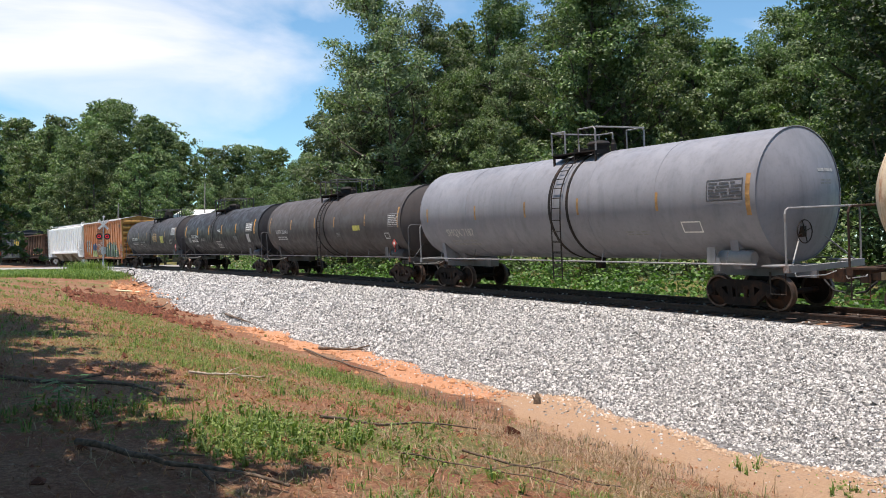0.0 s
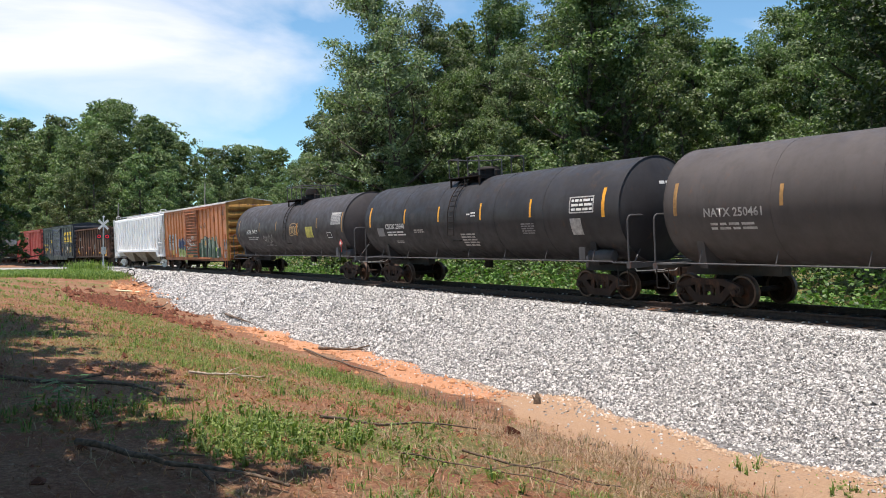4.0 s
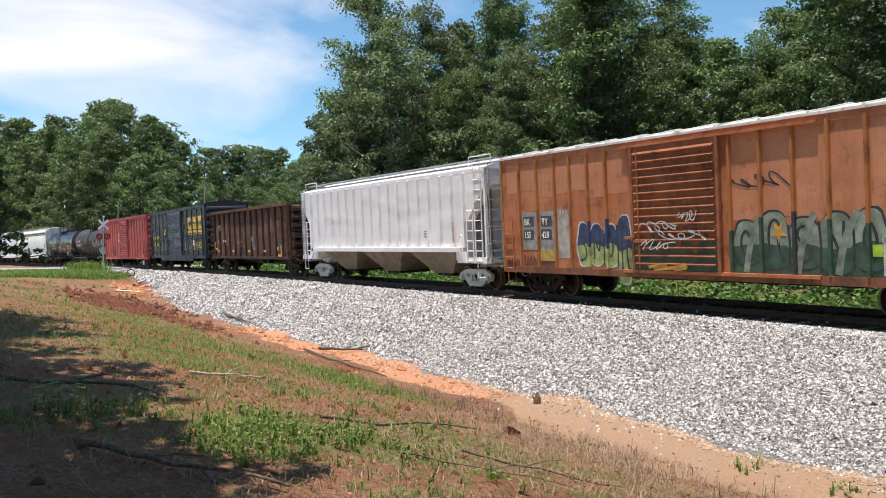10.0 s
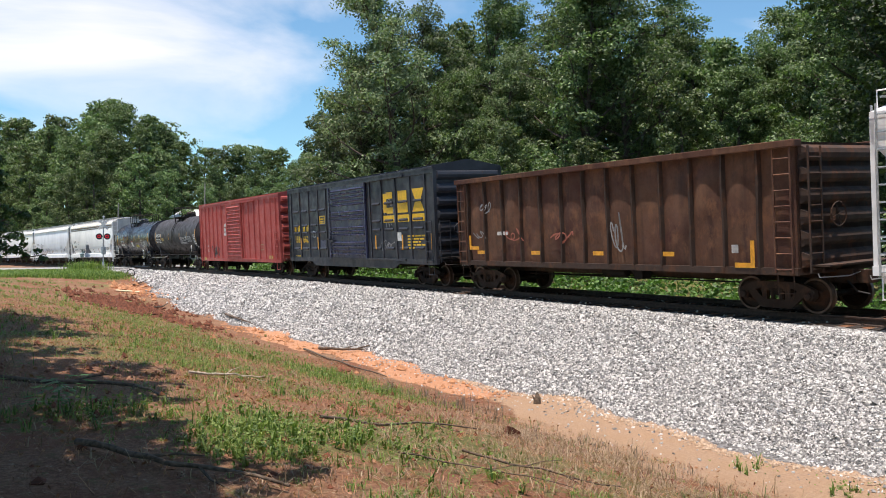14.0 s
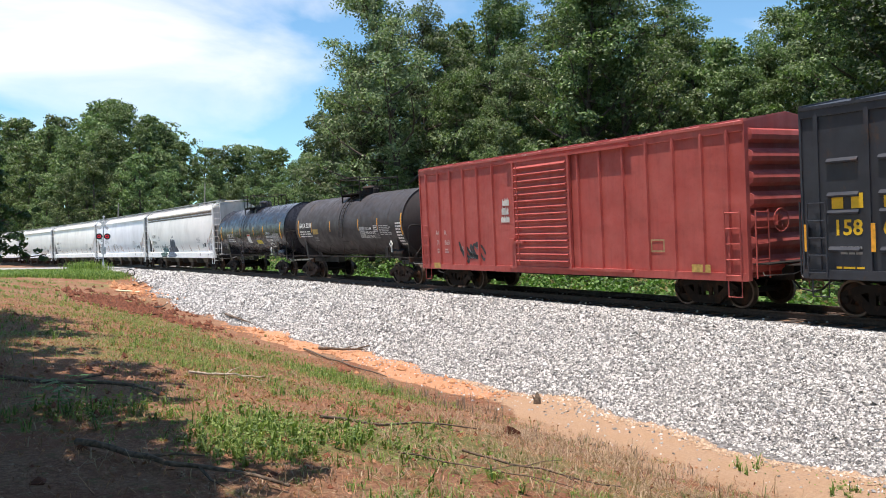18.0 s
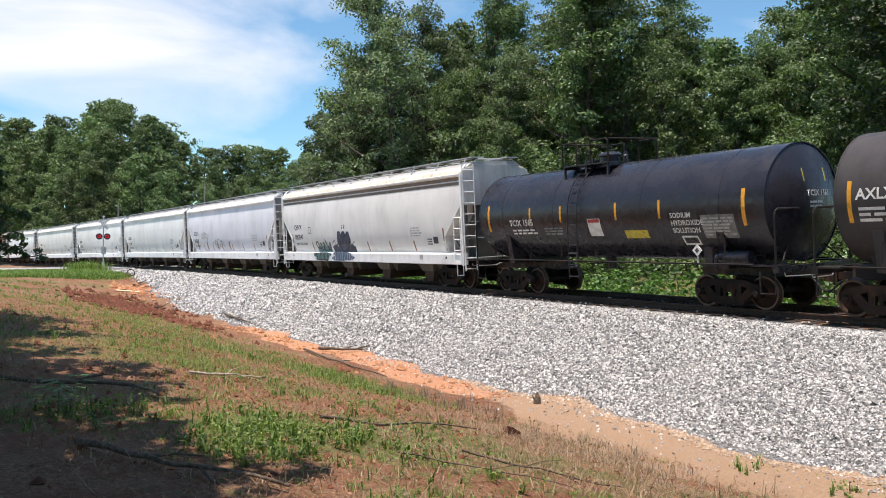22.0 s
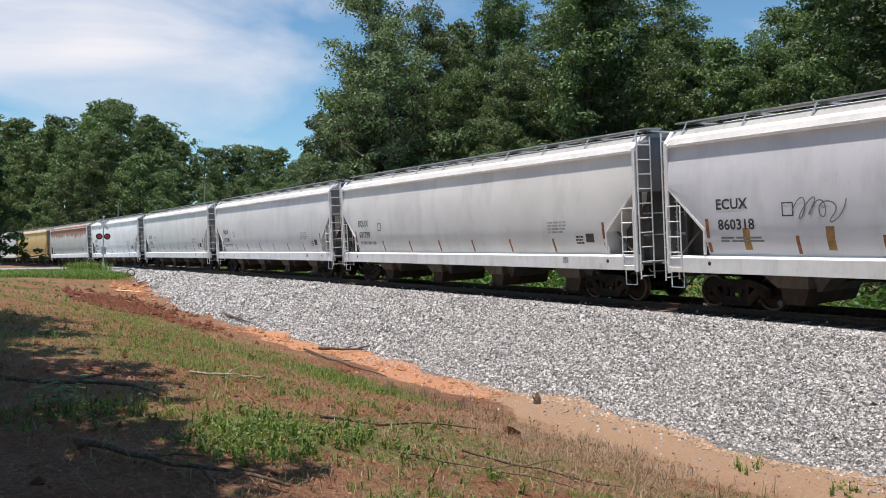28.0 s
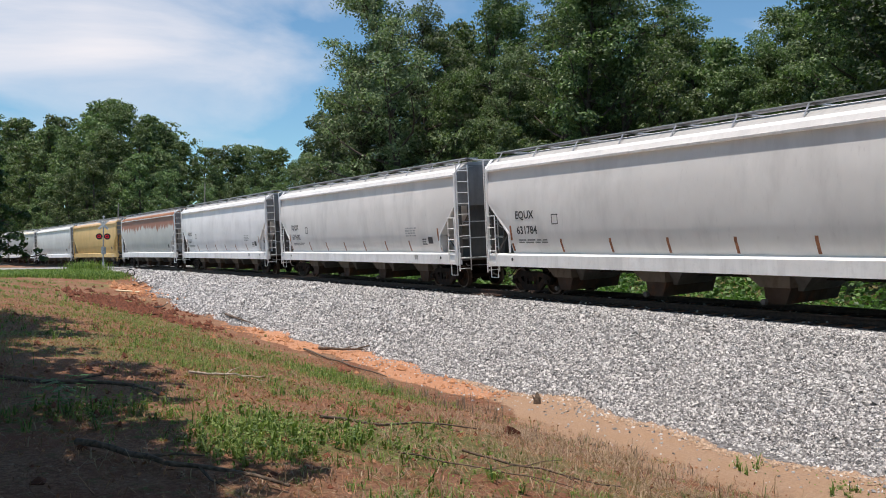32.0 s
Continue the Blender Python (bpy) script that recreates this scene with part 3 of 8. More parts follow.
PROTOS = [
    (tree_proto(11, 20, 5.6, 0.14, 26000, 0.20, 34, trunk_r=.26), "tall broad oak in full green leaf", "oak_tree"),
    (tree_proto(12, 22, 4.6, 0.18, 25000, 0.19, 34, trunk_r=.24), "tall slender sweetgum in dense green leaf", "gum_tree"),
    (tree_proto(13, 17, 5.0, 0.08, 25000, 0.20, 32, trunk_r=.2), "leafy green maple with low branches", "maple_tree"),
    (tree_proto(14, 21, 3.6, 0.30, 15000, 0.19, 30, True, trunk_r=.22), "dark green pine with a bare lower trunk", "pine_tree"),
    (tree_proto(15, 12, 3.8, 0.06, 13000, 0.21, 24, trunk_r=.13), "young leafy tree at the wood's edge", "young_tree"),
    (tree_proto(16, 20, 5.8, 0.14, 6000, 0.42, 22, trunk_r=.26), "broad oak deep in the wood", "oak_tree"),
    (tree_proto(17, 21, 4.8, 0.16, 6000, 0.40, 22, trunk_r=.24), "tall sweetgum deep in the wood", "gum_tree"),
    (tree_proto(18, 15, 5.6, 0.42, 10500, 0.50, 30, trunk_r=.24), "high-crowned leafy shade tree by the bank", "shade_tree"),
    (tree_proto(19, 7, 2.0, 0.45, 12000, 0.12, 34, True, trunk_r=.08), "young dark pine with drooping boughs", "young_pine"),
]
PROTO_H = (20.0, 22.0, 17.0, 21.0, 12.0, 20.0, 21.0, 15.0, 7.0)


def tree(kind, x, y, height, turn, group, leaf=None):
    (trunk, crown), label, name = PROTOS[kind]
    root = tagged(new(name), label, "tree", group)
    k = height / PROTO_H[kind]
    z = float(ground_z(np.array([x]), np.array([y]))[0])
    root.matrix_basis = Matrix.Translation((x, y, z)) @ Matrix.Rotation(turn, 4, "Z") @ Matrix.Diagonal((k, k, k, 1))
    part("trunk", trunk, None, root)
    cr = part("crown", crown, None, root)
    if leaf:
        cr.material_slots[0].link = "OBJECT"
        cr.material_slots[0].material = leaf
    return root


def seen_at(px, depth):
    """Plan position at a given bearing (as across the picture) and depth."""
    return (px - 784) / 1505.3 * depth, depth


def make_trees():
    rng = random.Random(21)
    wood = "wood behind the track"
    # front of the wood: bearing, depth, height, kind
    for px, d, h, k in ((712, 60, 23.5, 0), (770, 64, 21.5, 0), (812, 72, 21.5, 1), (856, 76, 23.0, 6), (1270, 60, 17.5, 6), (1000, 60, 22, 0), (880, 72, 23.5, 1), (846, 66, 24.5, 1), (668, 66, 20.0, 1), (640, 66, 17.5, 2), (850, 68, 16.0, 2), (885, 58, 17.5, 1), (1040, 50, 19.5, 2), (1165, 52, 19.5, 1), (1240, 52, 16.0, 1), (1330, 50, 14.5, 0), (1400, 52, 17.0, 2), (1480, 44, 17.0, 2), (590, 68, 13.5, 2), (800, 60, 15.0, 2), (985, 54, 21, 1), (925, 60, 14, 2), (1110, 50, 19.5, 0), (1075, 60, 22, 1), (1180, 56, 17.0, 2), (1210, 44, 10.5, 4),
                        (1262, 47, 13.2, 4), (1300, 45, 12.0, 2), (1375, 47, 13.0, 0), (1288, 40, 7.6, 3), (1440, 46, 18.5, 1), (1520, 37, 16.5, 0), (1575, 40, 18, 1), (1640, 34, 17, 2), (1590, 30, 12, 4), (1740, 33, 16, 0), (1850, 30, 17, 1),
                        (1450, 34, 7.5, 4), (1370, 38, 6.5, 4), (1090, 42, 6.5, 4), (1030, 46, 8.5, 4), (905, 50, 9.5, 4), (860, 54, 8.5, 4), (690, 58, 8, 4), (610, 64, 8.5, 4), (550, 76, 11, 2), (530, 84, 11, 0), (565, 92, 15, 1), (510, 96, 9.5, 4)):
        x, y = seen_at(px, d)
        tree(k, x, y, h * rng.uniform(.97, 1.03), rng.uniform(0, 6.28), wood, LEAF_SHADED if px > 1570 or px in (1075, 1440) else LEAF_PALE if px in (712, 770, 668, 640, 590, 885) else None)
    # back row in the darkened leaf copy, for shade between the front crowns
    for i in range(38):
        px = 590 + i * 34 + rng.uniform(-12, 12)
        d = 68 - (px - 600) * 0.018 + rng.uniform(0, 14)
        x, y = seen_at(px, d)
        tree(rng.choice((5, 6)), x, y, np.interp(px, (590, 800, 850, 890, 930, 1180, 1220, 1300, 1420, 1450), (16, 20, 13.5, 13.5, 19, 20, 15.5, 15, 16, 21)) * rng.uniform(.92, 1.1) * d / 72, rng.uniform(0, 6.28), wood, LEAF_SHADED)
    # the wood beyond the crossing, its tops along one uneven line
    far = "wood beyond the crossing"
    top_x = (-80, 0, 40, 70, 85, 120, 150, 190, 235, 250, 285, 302, 320, 355, 385, 440, 480, 505, 540)
    top_y = (215, 212, 204, 226, 240, 208, 186, 180, 188, 208, 222, 214, 244, 258, 262, 255, 272, 262, 250)
    for row, step, drop in ((0, 24, 6), (1, 33, 46), (2, 40, 96)):
        for i in range(int(620 / step)):
            px = -70 + i * step + rng.uniform(-7, 7)
            d = max((146, 132, 120)[row] + rng.uniform(-6, 6), np.interp(px, [-80, 0, 40, 75, 106, 142, 182, 226], [172, 140, 127, 117, 109, 101, 93, 85]) + 14 + 9 * (2 - row))
            x, y = seen_at(px, d)
            z = float(ground_z(np.array([x]), np.array([y]))[0])
            h = ((452 - np.interp(px, top_x, top_y) - drop * rng.uniform(.6, 1.4)) / 1505.3 * d + 1.18 - z) / .90
            tree(rng.choice((5, 6, 5, 6, 2)) if row < 2 else rng.choice((4, 4, 5)), x, y, max(6.0, h), rng.uniform(0, 6.28), far)
    x, y = seen_at(303, 140)
    tree(3, x, y, 24.0, 1.0, far)
    # trees round the camera that shade the near corner
    near = "trees beside the camera"
    rng = random.Random(5)
    for x, y, h, k in ((-15.4, 15.1, 17, 7), (-9.4, 5.9, 16, 7), (-5.0, -.8, 15, 7), (-12.1, -1.5, 17, 7), (-22.8, 21.0, 16, 7), (-19.6, 18.3, 15, 7), (-11.0, 9.2, 15, 7), (-2.4, 2.0, 10, 7), (-8.5, 3.0, 14, 7), (-13.5, 10.7, 16, 7), (-11.4, 8.2, 15, 7), (-8, -7, 17, 7), (2, -7.5, 16, 7), (-17, 5, 17, 7), (9, -10, 16, 7), (-4, -13, 18, 7), (-6.7, 12.0, 3.9, 8), (-5.5, 5.6, 8, 7), (-4.4, 3.8, 10, 7), (-8.3, 8.0, 13, 7), (-6.2, 1.2, 14, 7)):
        tree(k, x, y, h, rng.uniform(0, 6.28), near)


make_trees()


def make_undergrowth():
    """Vines and brush along the far side of the line, rising into the wood."""
    rng = np.random.default_rng(8)
    for name, label, n, mat, d0, rise, size, thin in (("undergrowth", "bright green vines and brush along the track", 62000, LEAF_VINE, 0.0, 1.6, 0.16, .36), ("thicket", "dense shrubs under the trees", 70000, LEAF, 3.2, 3.4, 0.15, .5)):
        s = 8 + 88 * rng.random(n) ** 1.25
        d = d0 + rng.gamma(2.0, 1.2, n)
        l = -4.1 - d
        x, y, h = (np.interp(s, LINE_S, a) for a in (LINE_X, LINE_Y, LINE_H))
        px, py = x - np.sin(h) * l, y + np.cos(h) * l
        top = 0.3 + rise * smooth(0.1, 4, d) * (0.75 + 0.6 * wavy(px * 0.9, py * 0.9)) + 0.25 * wavy(px * 2.1, py * 2.1)
        z = ground_z(px, py) + np.clip(top, .1, 9) * rng.random(n) ** 0.6
        keep = rng.random(n) < np.clip(thin + .9 * wavy(px * 1.5, py * 1.5) + .4 * wavy(px * 4.1, py * 4.1), .12, 1)
        v, f = leaf_quads(np.stack([px, py, z], 1)[keep], size * 1.1, rng, None, 0.7, 0.85)
        tagged(new(name, fast_mesh(name, v, f, mat)), label, name, kind="stuff")


make_undergrowth()


# ---- the train: fittings shared by the cars; x points forward, the camera's side is -y, z is above the rails ----
def arc(x, y, w, h, n=10, a0=0.0, a1=360.0):
    return [(x + w * math.cos(radians(a0 + (a1 - a0) * k / n)), y + h * math.sin(radians(a0 + (a1 - a0) * k / n))) for k in range(n + (abs(a1 - a0) < 359.9))]


def side_frame_shape():
    """A cast truck side: arched top bar, slanted tension bar, spring nest and bearing ends."""
    sh = Shape()
    y0, y1 = -0.08, 0.06
    sh.prism([(-1.04, 0.42), (-1.04, 0.56), (-0.88, 0.64), (-0.52, 0.75), (0.52, 0.75), (0.88, 0.64), (1.04, 0.56), (1.04, 0.42), (0.82, 0.46), (0.46, 0.585), (-0.46, 0.585), (-0.82, 0.46)], y0, y1)
    sh.prism([(-0.80, 0.47), (-0.60, 0.56), (-0.34, 0.32), (0.34, 0.32), (0.60, 0.56), (0.80, 0.47), (0.42, 0.12), (-0.42, 0.12)], y0 + .01, y1 - .01)
    sh.box(-0.40, -0.25, y0 + .015, y1 - .015, 0.2, 0.66).box(0.25, 0.40, y0 + .015, y1 - .015, 0.2, 0.66)
    sh.box(-0.25, 0.25, y0 + .03, y1, 0.52, 0.62)
    for x in (-0.89, 0.89):
        sh.prism([(x - .13, .42), (x - .11, .53), (x + .11, .53), (x + .13, .42), (x + .08, .32), (x - .08, .32)], y0 - .02, y1)
        sh.spin([(y0 - .09, .06), (y0 - .075, .085), (y0 - .02, .085)], 12, "y", (x, 0, .42))
    for x in (-0.12, 0.12):
        sh.spin([(0.25, .05), (0.31, .062), (0.37, .05), (0.43, .062), (0.49, .05), (0.55, .062), (0.62, .05)], 8, "z", (x, -0.01, 0))
    return sh


def wheel_shape():
    sh = Shape()
    for y in (-0.755, 0.755):
        o = -1 if y < 0 else 1
        sh.spin([(y + o * .065, .10), (y + o * .07, .13), (y + o * .03, .17), (y + o * .01, .33), (y + o * .062, .365), (y + o * .062, .415), (y, .42),
                 (y - o * .055, .425), (y - o * .07, .447), (y - o * .085, .44), (y - o * .085, .36), (y - o * .03, .32), (y - o * .02, .16), (y - o * .07, .10)], 28, "y")
    sh.spin([(-1.02, .07), (-0.9, .075), (0.9, .075), (1.02, .07)], 12, "y")
    return sh


FRAME_MESH = {m.name: side_frame_shape().mesh("side_frame", m, 30) for m in (TRUCK_DARK, TRUCK_RUST, TRUCK_WHITE)}
WHEEL_MESH = wheel_shape().mesh("wheelset", WHEEL, 35)
WHEEL_MESH.materials.append(TREAD)
for face in WHEEL_MESH.polygons:
    if math.hypot(face.center.x, face.center.z) > .378:
        face.material_index = 1
WHEELS = []


def truck(car, x, material):
    body = Shape().box(-0.19, 0.19, -1.05, 1.05, 0.42, 0.66).box(-0.3, 0.3, -0.35, 0.35, 0.60, 0.78).box(-0.75, 0.75, -0.06, 0.06, 0.30, 0.40).mesh("truck", TRUCK_DARK)
    tr = part("truck", body, None, car, at=Matrix.Translation((x, 0, 0)))
    part("side_frame", FRAME_MESH[material.name], None, tr, at=Matrix.Translation((0, -1.0, 0)))
    part("side_frame", FRAME_MESH[material.name], None, tr, at=Matrix.Translation((0, 1.0, 0)) @ Matrix.Rotation(math.pi, 4, "Z"))
    for dx in (-0.89, 0.89):
        ws = part("wheelset", WHEEL_MESH, None, tr, at=Matrix.Translation((dx, 0, 0.42)))
        WHEELS.append((ws, dx))


def coupler(car, x, material):
    d = 1 if x > 0 else -1
    sh = Shape().box(min(x - d * .7, x + d * .32), max(x - d * .7, x + d * .32), -.09, .09, .76, .94)
    sh.prism([(x + d * .30, -.16), (x + d * .55, -.17), (x + d * .62, -.05), (x + d * .48, .02), (x + d * .60, .14), (x + d * .34, .17)], .70, 1.0, "z")
    part("coupler", sh, material, car)
    part("cut_lever", Shape().tube([(x + d * .12, -1.35, .98), (x + d * .12, -1.3, .90), (x + d * .25, -.4, .88), (x + d * .42, -.05, 1.0)], .014, 5), GALV, car)
    sh = Shape().tube([(x + d * .1, -.25, .75), (x + d * .35, -.28, .52), (x + d * .62, -.22, .46)], .025, 6)
    part("air_hose", sh, plain("rubber", (.02, .02, .02), .8), car)


def ladder(sh, x0, x1, y, z0, z1, rung=0.38, r=0.016):
    for x in (x0, x1):
        sh.tube([(x, y, z0), (x, y, z1)], r * 1.4, 5)
    z = z0 + 0.08
    while z < z1:
        sh.tube([(x0, y, z), (x1, y, z)], r, 5)
        z += rung
    return sh


def end_ladder(sh, x, y0, y1, z0, z1, rung=0.38, r=0.016):
    for y in (y0, y1):
        sh.tube([(x, y, z0), (x, y, z1)], r * 1.4, 5)
    z = z0 + 0.08
    while z < z1:
        sh.tube([(x, y0, z), (x, y1, z)], r, 5)
        z += rung
    return sh


def stirrup(sh, x, y, z=0.95, w=0.4, drop=0.45):
    return sh.tube([(x - w / 2, y, z), (x - w / 2, y, z - drop), (x + w / 2, y, z - drop), (x + w / 2, y, z)], 0.02, 5)


def on_flat(y):
    return lambda x, z, off=0.006: (x, y - off, z)


def on_tank(r, zc):
    return lambda x, z, off=0.006: (x, -math.sqrt(max(0.0004, (r + off) ** 2 - (z - zc) ** 2)), z)


def on_end(x):
    return lambda u, z, off=0.008: (x + off, u, z)


def patch(sh, surf, x0, x1, z0, z1, off=0.006, n=4):
    zs = [z0 + (z1 - z0) * k / n for k in range(n + 1)]
    v = [surf(x, z, off) for z in zs for x in (x0, x1)]
    return sh.add(v, [(2 * k, 2 * k + 1, 2 * k + 3, 2 * k + 2) for k in range(n)])


def frame_patch(sh, surf, x0, x1, z0, z1, w, off=0.007):
    for a in ((x0, x1, z0, z0 + w), (x0, x1, z1 - w, z1), (x0, x0 + w, z0 + w, z1 - w), (x1 - w, x1, z0 + w, z1 - w)):
        patch(sh, surf, *a, off)
    return sh


def lettering(car, surf, x, z, size, body, material, off=0.008, stretch=1.0, label=""):
    cu = bpy.data.curves.new("lettering", "FONT")
    cu.body, cu.size, cu.resolution_u = body, size, 2
    cu.offset = size * 0.022
    ob = bpy.data.objects.new("lettering", cu)
    me = bpy.data.meshes.new_from_object(ob)
    for v in me.vertices:
        v.co = surf(x + v.co.x * stretch, z + v.co.y, off)
    me.materials.clear()
    me.materials.append(material)
    bpy.data.objects.remove(ob)
    return part("lettering", me, None, car, label)


def bars(car, surf, x, z, w, h, rows, material, seed=0, name="lettering", off=0.007):
    """Small print too fine to read, as short bars, a row to a part."""
    rng = random.Random(seed)
    pitch = h / rows
    for r in range(rows):
        u = x
        z0 = z + h - (r + 1) * pitch
        while u < x + w * rng.uniform(0.75, 1.0):
            e = min(x + w, u + rng.uniform(0.12, 0.4) * w)
            ob = part(name, patch(Shape(), surf, u, e, z0 + pitch * 0.2, z0 + pitch * 0.75, off, 1), material, car)
            u = e + 0.05 * w
    return ob


def ribbon(sh, surf, pts, w, off):
    n = len(pts)
    v = []
    for i, (x, z) in enumerate(pts):
        a, b = pts[max(0, i - 1)], pts[min(n - 1, i + 1)]
        dx, dz = b[0] - a[0], b[1] - a[1]
        q = math.hypot(dx, dz) or 1
        nx, nz = -dz / q * w / 2, dx / q * w / 2
        v += [surf(x + nx, z + nz, off), surf(x - nx, z - nz, off)]
    return sh.add(v, [(2 * i, 2 * i + 1, 2 * i + 3, 2 * i + 2) for i in range(n - 1)])


def blob(sh, surf, x0, x1, z0, z1, seed, off):
    """An uneven filled patch, as a fan."""
    rng = random.Random(seed)
    cx, cz, n = (x0 + x1) / 2, (z0 + z1) / 2, 30
    ph = [rng.uniform(0, 6.28) for _ in range(4)]
    v = [surf(cx, cz, off)]
    ring = []
    for k in range(n):
        a = 2 * math.pi * k / n
        r = 0.86 + 0.10 * math.sin(3 * a + ph[0]) + 0.07 * math.sin(5 * a + ph[1]) + 0.04 * math.sin(9 * a + ph[2])
        ca, sa = math.cos(a), math.sin(a)
        q = (abs(ca) ** 4 + abs(sa) ** 4) ** -0.25
        ring.append((cx + (x1 - x0) / 2 * r * q * ca, cz + (z1 - z0) / 2 * r * q * sa))
    for t in (0.5, 1.0):
        v += [surf(cx + (x - cx) * t, cz + (z - cz) * t, off) for x, z in ring]
    f = [(0, 1 + k, 1 + (k + 1) % n) for k in range(n)] + [(1 + k, 1 + n + k, 1 + n + (k + 1) % n, 1 + (k + 1) % n) for k in range(n)]
    return sh.add(v, f)


def strokes(surf, pts, w, off):
    """One fat angular stroke with mitred corners, run a little past its ends."""
    def unit(a, b):
        q = math.hypot(b[0] - a[0], b[1] - a[1]) or 1
        return (b[0] - a[0]) / q, (b[1] - a[1]) / q
    pts = list(pts)
    closed = pts[0] == pts[-1]
    if not closed:
        d, e = unit(pts[1], pts[0]), unit(pts[-2], pts[-1])
        pts[0] = (pts[0][0] + d[0] * w * .35, pts[0][1] + d[1] * w * .35)
        pts[-1] = (pts[-1][0] + e[0] * w * .35, pts[-1][1] + e[1] * w * .35)
    v = []
    n = len(pts)
    for i, p in enumerate(pts):
        a = pts[i - 1] if i else (pts[-2] if closed else p)
        b = pts[i + 1] if i < n - 1 else (pts[1] if closed else p)
        d1, d2 = unit(a, p), unit(p, b)
        if a is p:
            d1 = d2
        if b is p:
            d2 = d1
        nx, nz = -(d1[1] + d2[1]), d1[0] + d2[0]
        q = math.hypot(nx, nz) or 1
        nx, nz = nx / q, nz / q
        k = min(2.2, 1 / max(.3, nx * -d1[1] + nz * d1[0])) * w / 2
        v += [(p[0] + nx * k, p[1] + nz * k), (p[0] - nx * k, p[1] - nz * k)]
    sh = Shape()
    rows = []
    for i in range(n - 1):
        for t in ((0, .5) if i < n - 2 else (0, .5, 1)):
            rows.append([tuple(v[2 * i + s][c] * (1 - t) + v[2 * i + 2 + s][c] * t for c in (0, 1)) for s in (0, 1)])
    return sh.add([surf(x, z, off) for r in rows for x, z in r], [(2 * i, 2 * i + 1, 2 * i + 3, 2 * i + 2) for i in range(len(rows) - 1)])


def soften(pts, times=2):
    """Rounds the corners of a line."""
    for _ in range(times):
        closed = pts[0] == pts[-1]
        out = [] if closed else [pts[0]]
        for a, b in zip(pts, pts[1:]):
            out += [(a[0] * .75 + b[0] * .25, a[1] * .75 + b[1] * .25), (a[0] * .25 + b[0] * .75, a[1] * .25 + b[1] * .75)]
        out.append(out[0] if closed else pts[-1])
        pts = out
    return pts


def throw_up(car, surf, x0, x1, z0, z1, seed, lobes, upper, lower, edge, line, rim=.06, split=.5, tail=None, label="spray-painted bubble letters"):
    """Bubble letters run together: a bright rim, a fill of two colours and dark inner strokes."""
    rng = random.Random(seed)
    n = lobes * 10
    hi = [rng.uniform(.80, 1.0) for _ in range(lobes)]
    lo = [rng.uniform(0, .14) for _ in range(lobes)]
    if tail is not None:
        lo[tail] = -.22

    def bounds(u, grow):
        k = min(lobes - 1, max(0, int(u * lobes)))
        q = min(1, max(0, u * lobes - k))
        arch = max(0.0, 1 - abs(2 * q - 1) ** 3.0)
        top = hi[k] - .20 * (1 - arch)
        low = lo[k] + .12 * (1 - arch)
        end = min(1, min(u, 1 - u) * lobes * 3.2 + .30)
        mid = (top + low) / 2
        return z0 + (mid - (mid - low) * end) * (z1 - z0) - grow, z0 + (mid + (top - mid) * end) * (z1 - z0) + grow

    for grow, off, cols in ((rim, .007, ((0, 1, edge),)), (0.0, .010, ((split, 1, upper), (0, split, lower)))):
        for f0, f1, m in cols:
            v = []
            for k in range(n + 1):
                u = k / n
                a, b = bounds(u, grow)
                x = x0 - grow + (x1 - x0 + 2 * grow) * u
                w = .04 * math.sin(u * 17 + seed)
                p, q = (f0 + w if f0 else 0), (f1 + w if f1 < 1 else 1)
                v += [surf(x, a + (b - a) * (p + (q - p) * t), off) for t in (0, .5, 1)]
            part("graffiti", Shape().add(v, [(3 * k + j, 3 * k + 3 + j, 3 * k + 4 + j, 3 * k + 1 + j) for k in range(n) for j in (0, 1)]), m, car, label)
    for k in range(lobes):
        w = (x1 - x0) / lobes
        a, b = bounds((k + .5) / lobes, 0)
        h = b - a
        cx = x0 + (k + .5) * w
        shapes = [[(cx - .18 * w, a + .2 * h), (cx - .2 * w, a + .75 * h), (cx + .05 * w, a + .9 * h), (cx + .25 * w, a + .7 * h), (cx + .1 * w, a + .45 * h), (cx + .3 * w, a + .12 * h)],
                  [(cx + .22 * w, a + .8 * h), (cx - .15 * w, a + .86 * h), (cx - .25 * w, a + .6 * h), (cx + .2 * w, a + .42 * h), (cx + .16 * w, a + .15 * h), (cx - .25 * w, a + .12 * h)],
                  [(cx - .2 * w, a + .15 * h), (cx - .22 * w, a + .8 * h), (cx + .2 * w, a + .2 * h), (cx + .24 * w, a + .85 * h)],
                  [(cx, a + .85 * h), (cx - .24 * w, a + .55 * h), (cx - .05 * w, a + .15 * h), (cx + .24 * w, a + .45 * h), (cx, a + .85 * h)]]
        part("graffiti", strokes(surf, soften(shapes[(seed + k) % 4], 2), min(.07, w * .1), .0135), line, car, label)
        if k:
            part("graffiti", strokes(surf, soften([(cx - .5 * w, a + .04 * h), (cx - .46 * w, a + .5 * h), (cx - .52 * w, b - .14 * h)], 2), min(.06, w * .08), .0142), line, car, label)


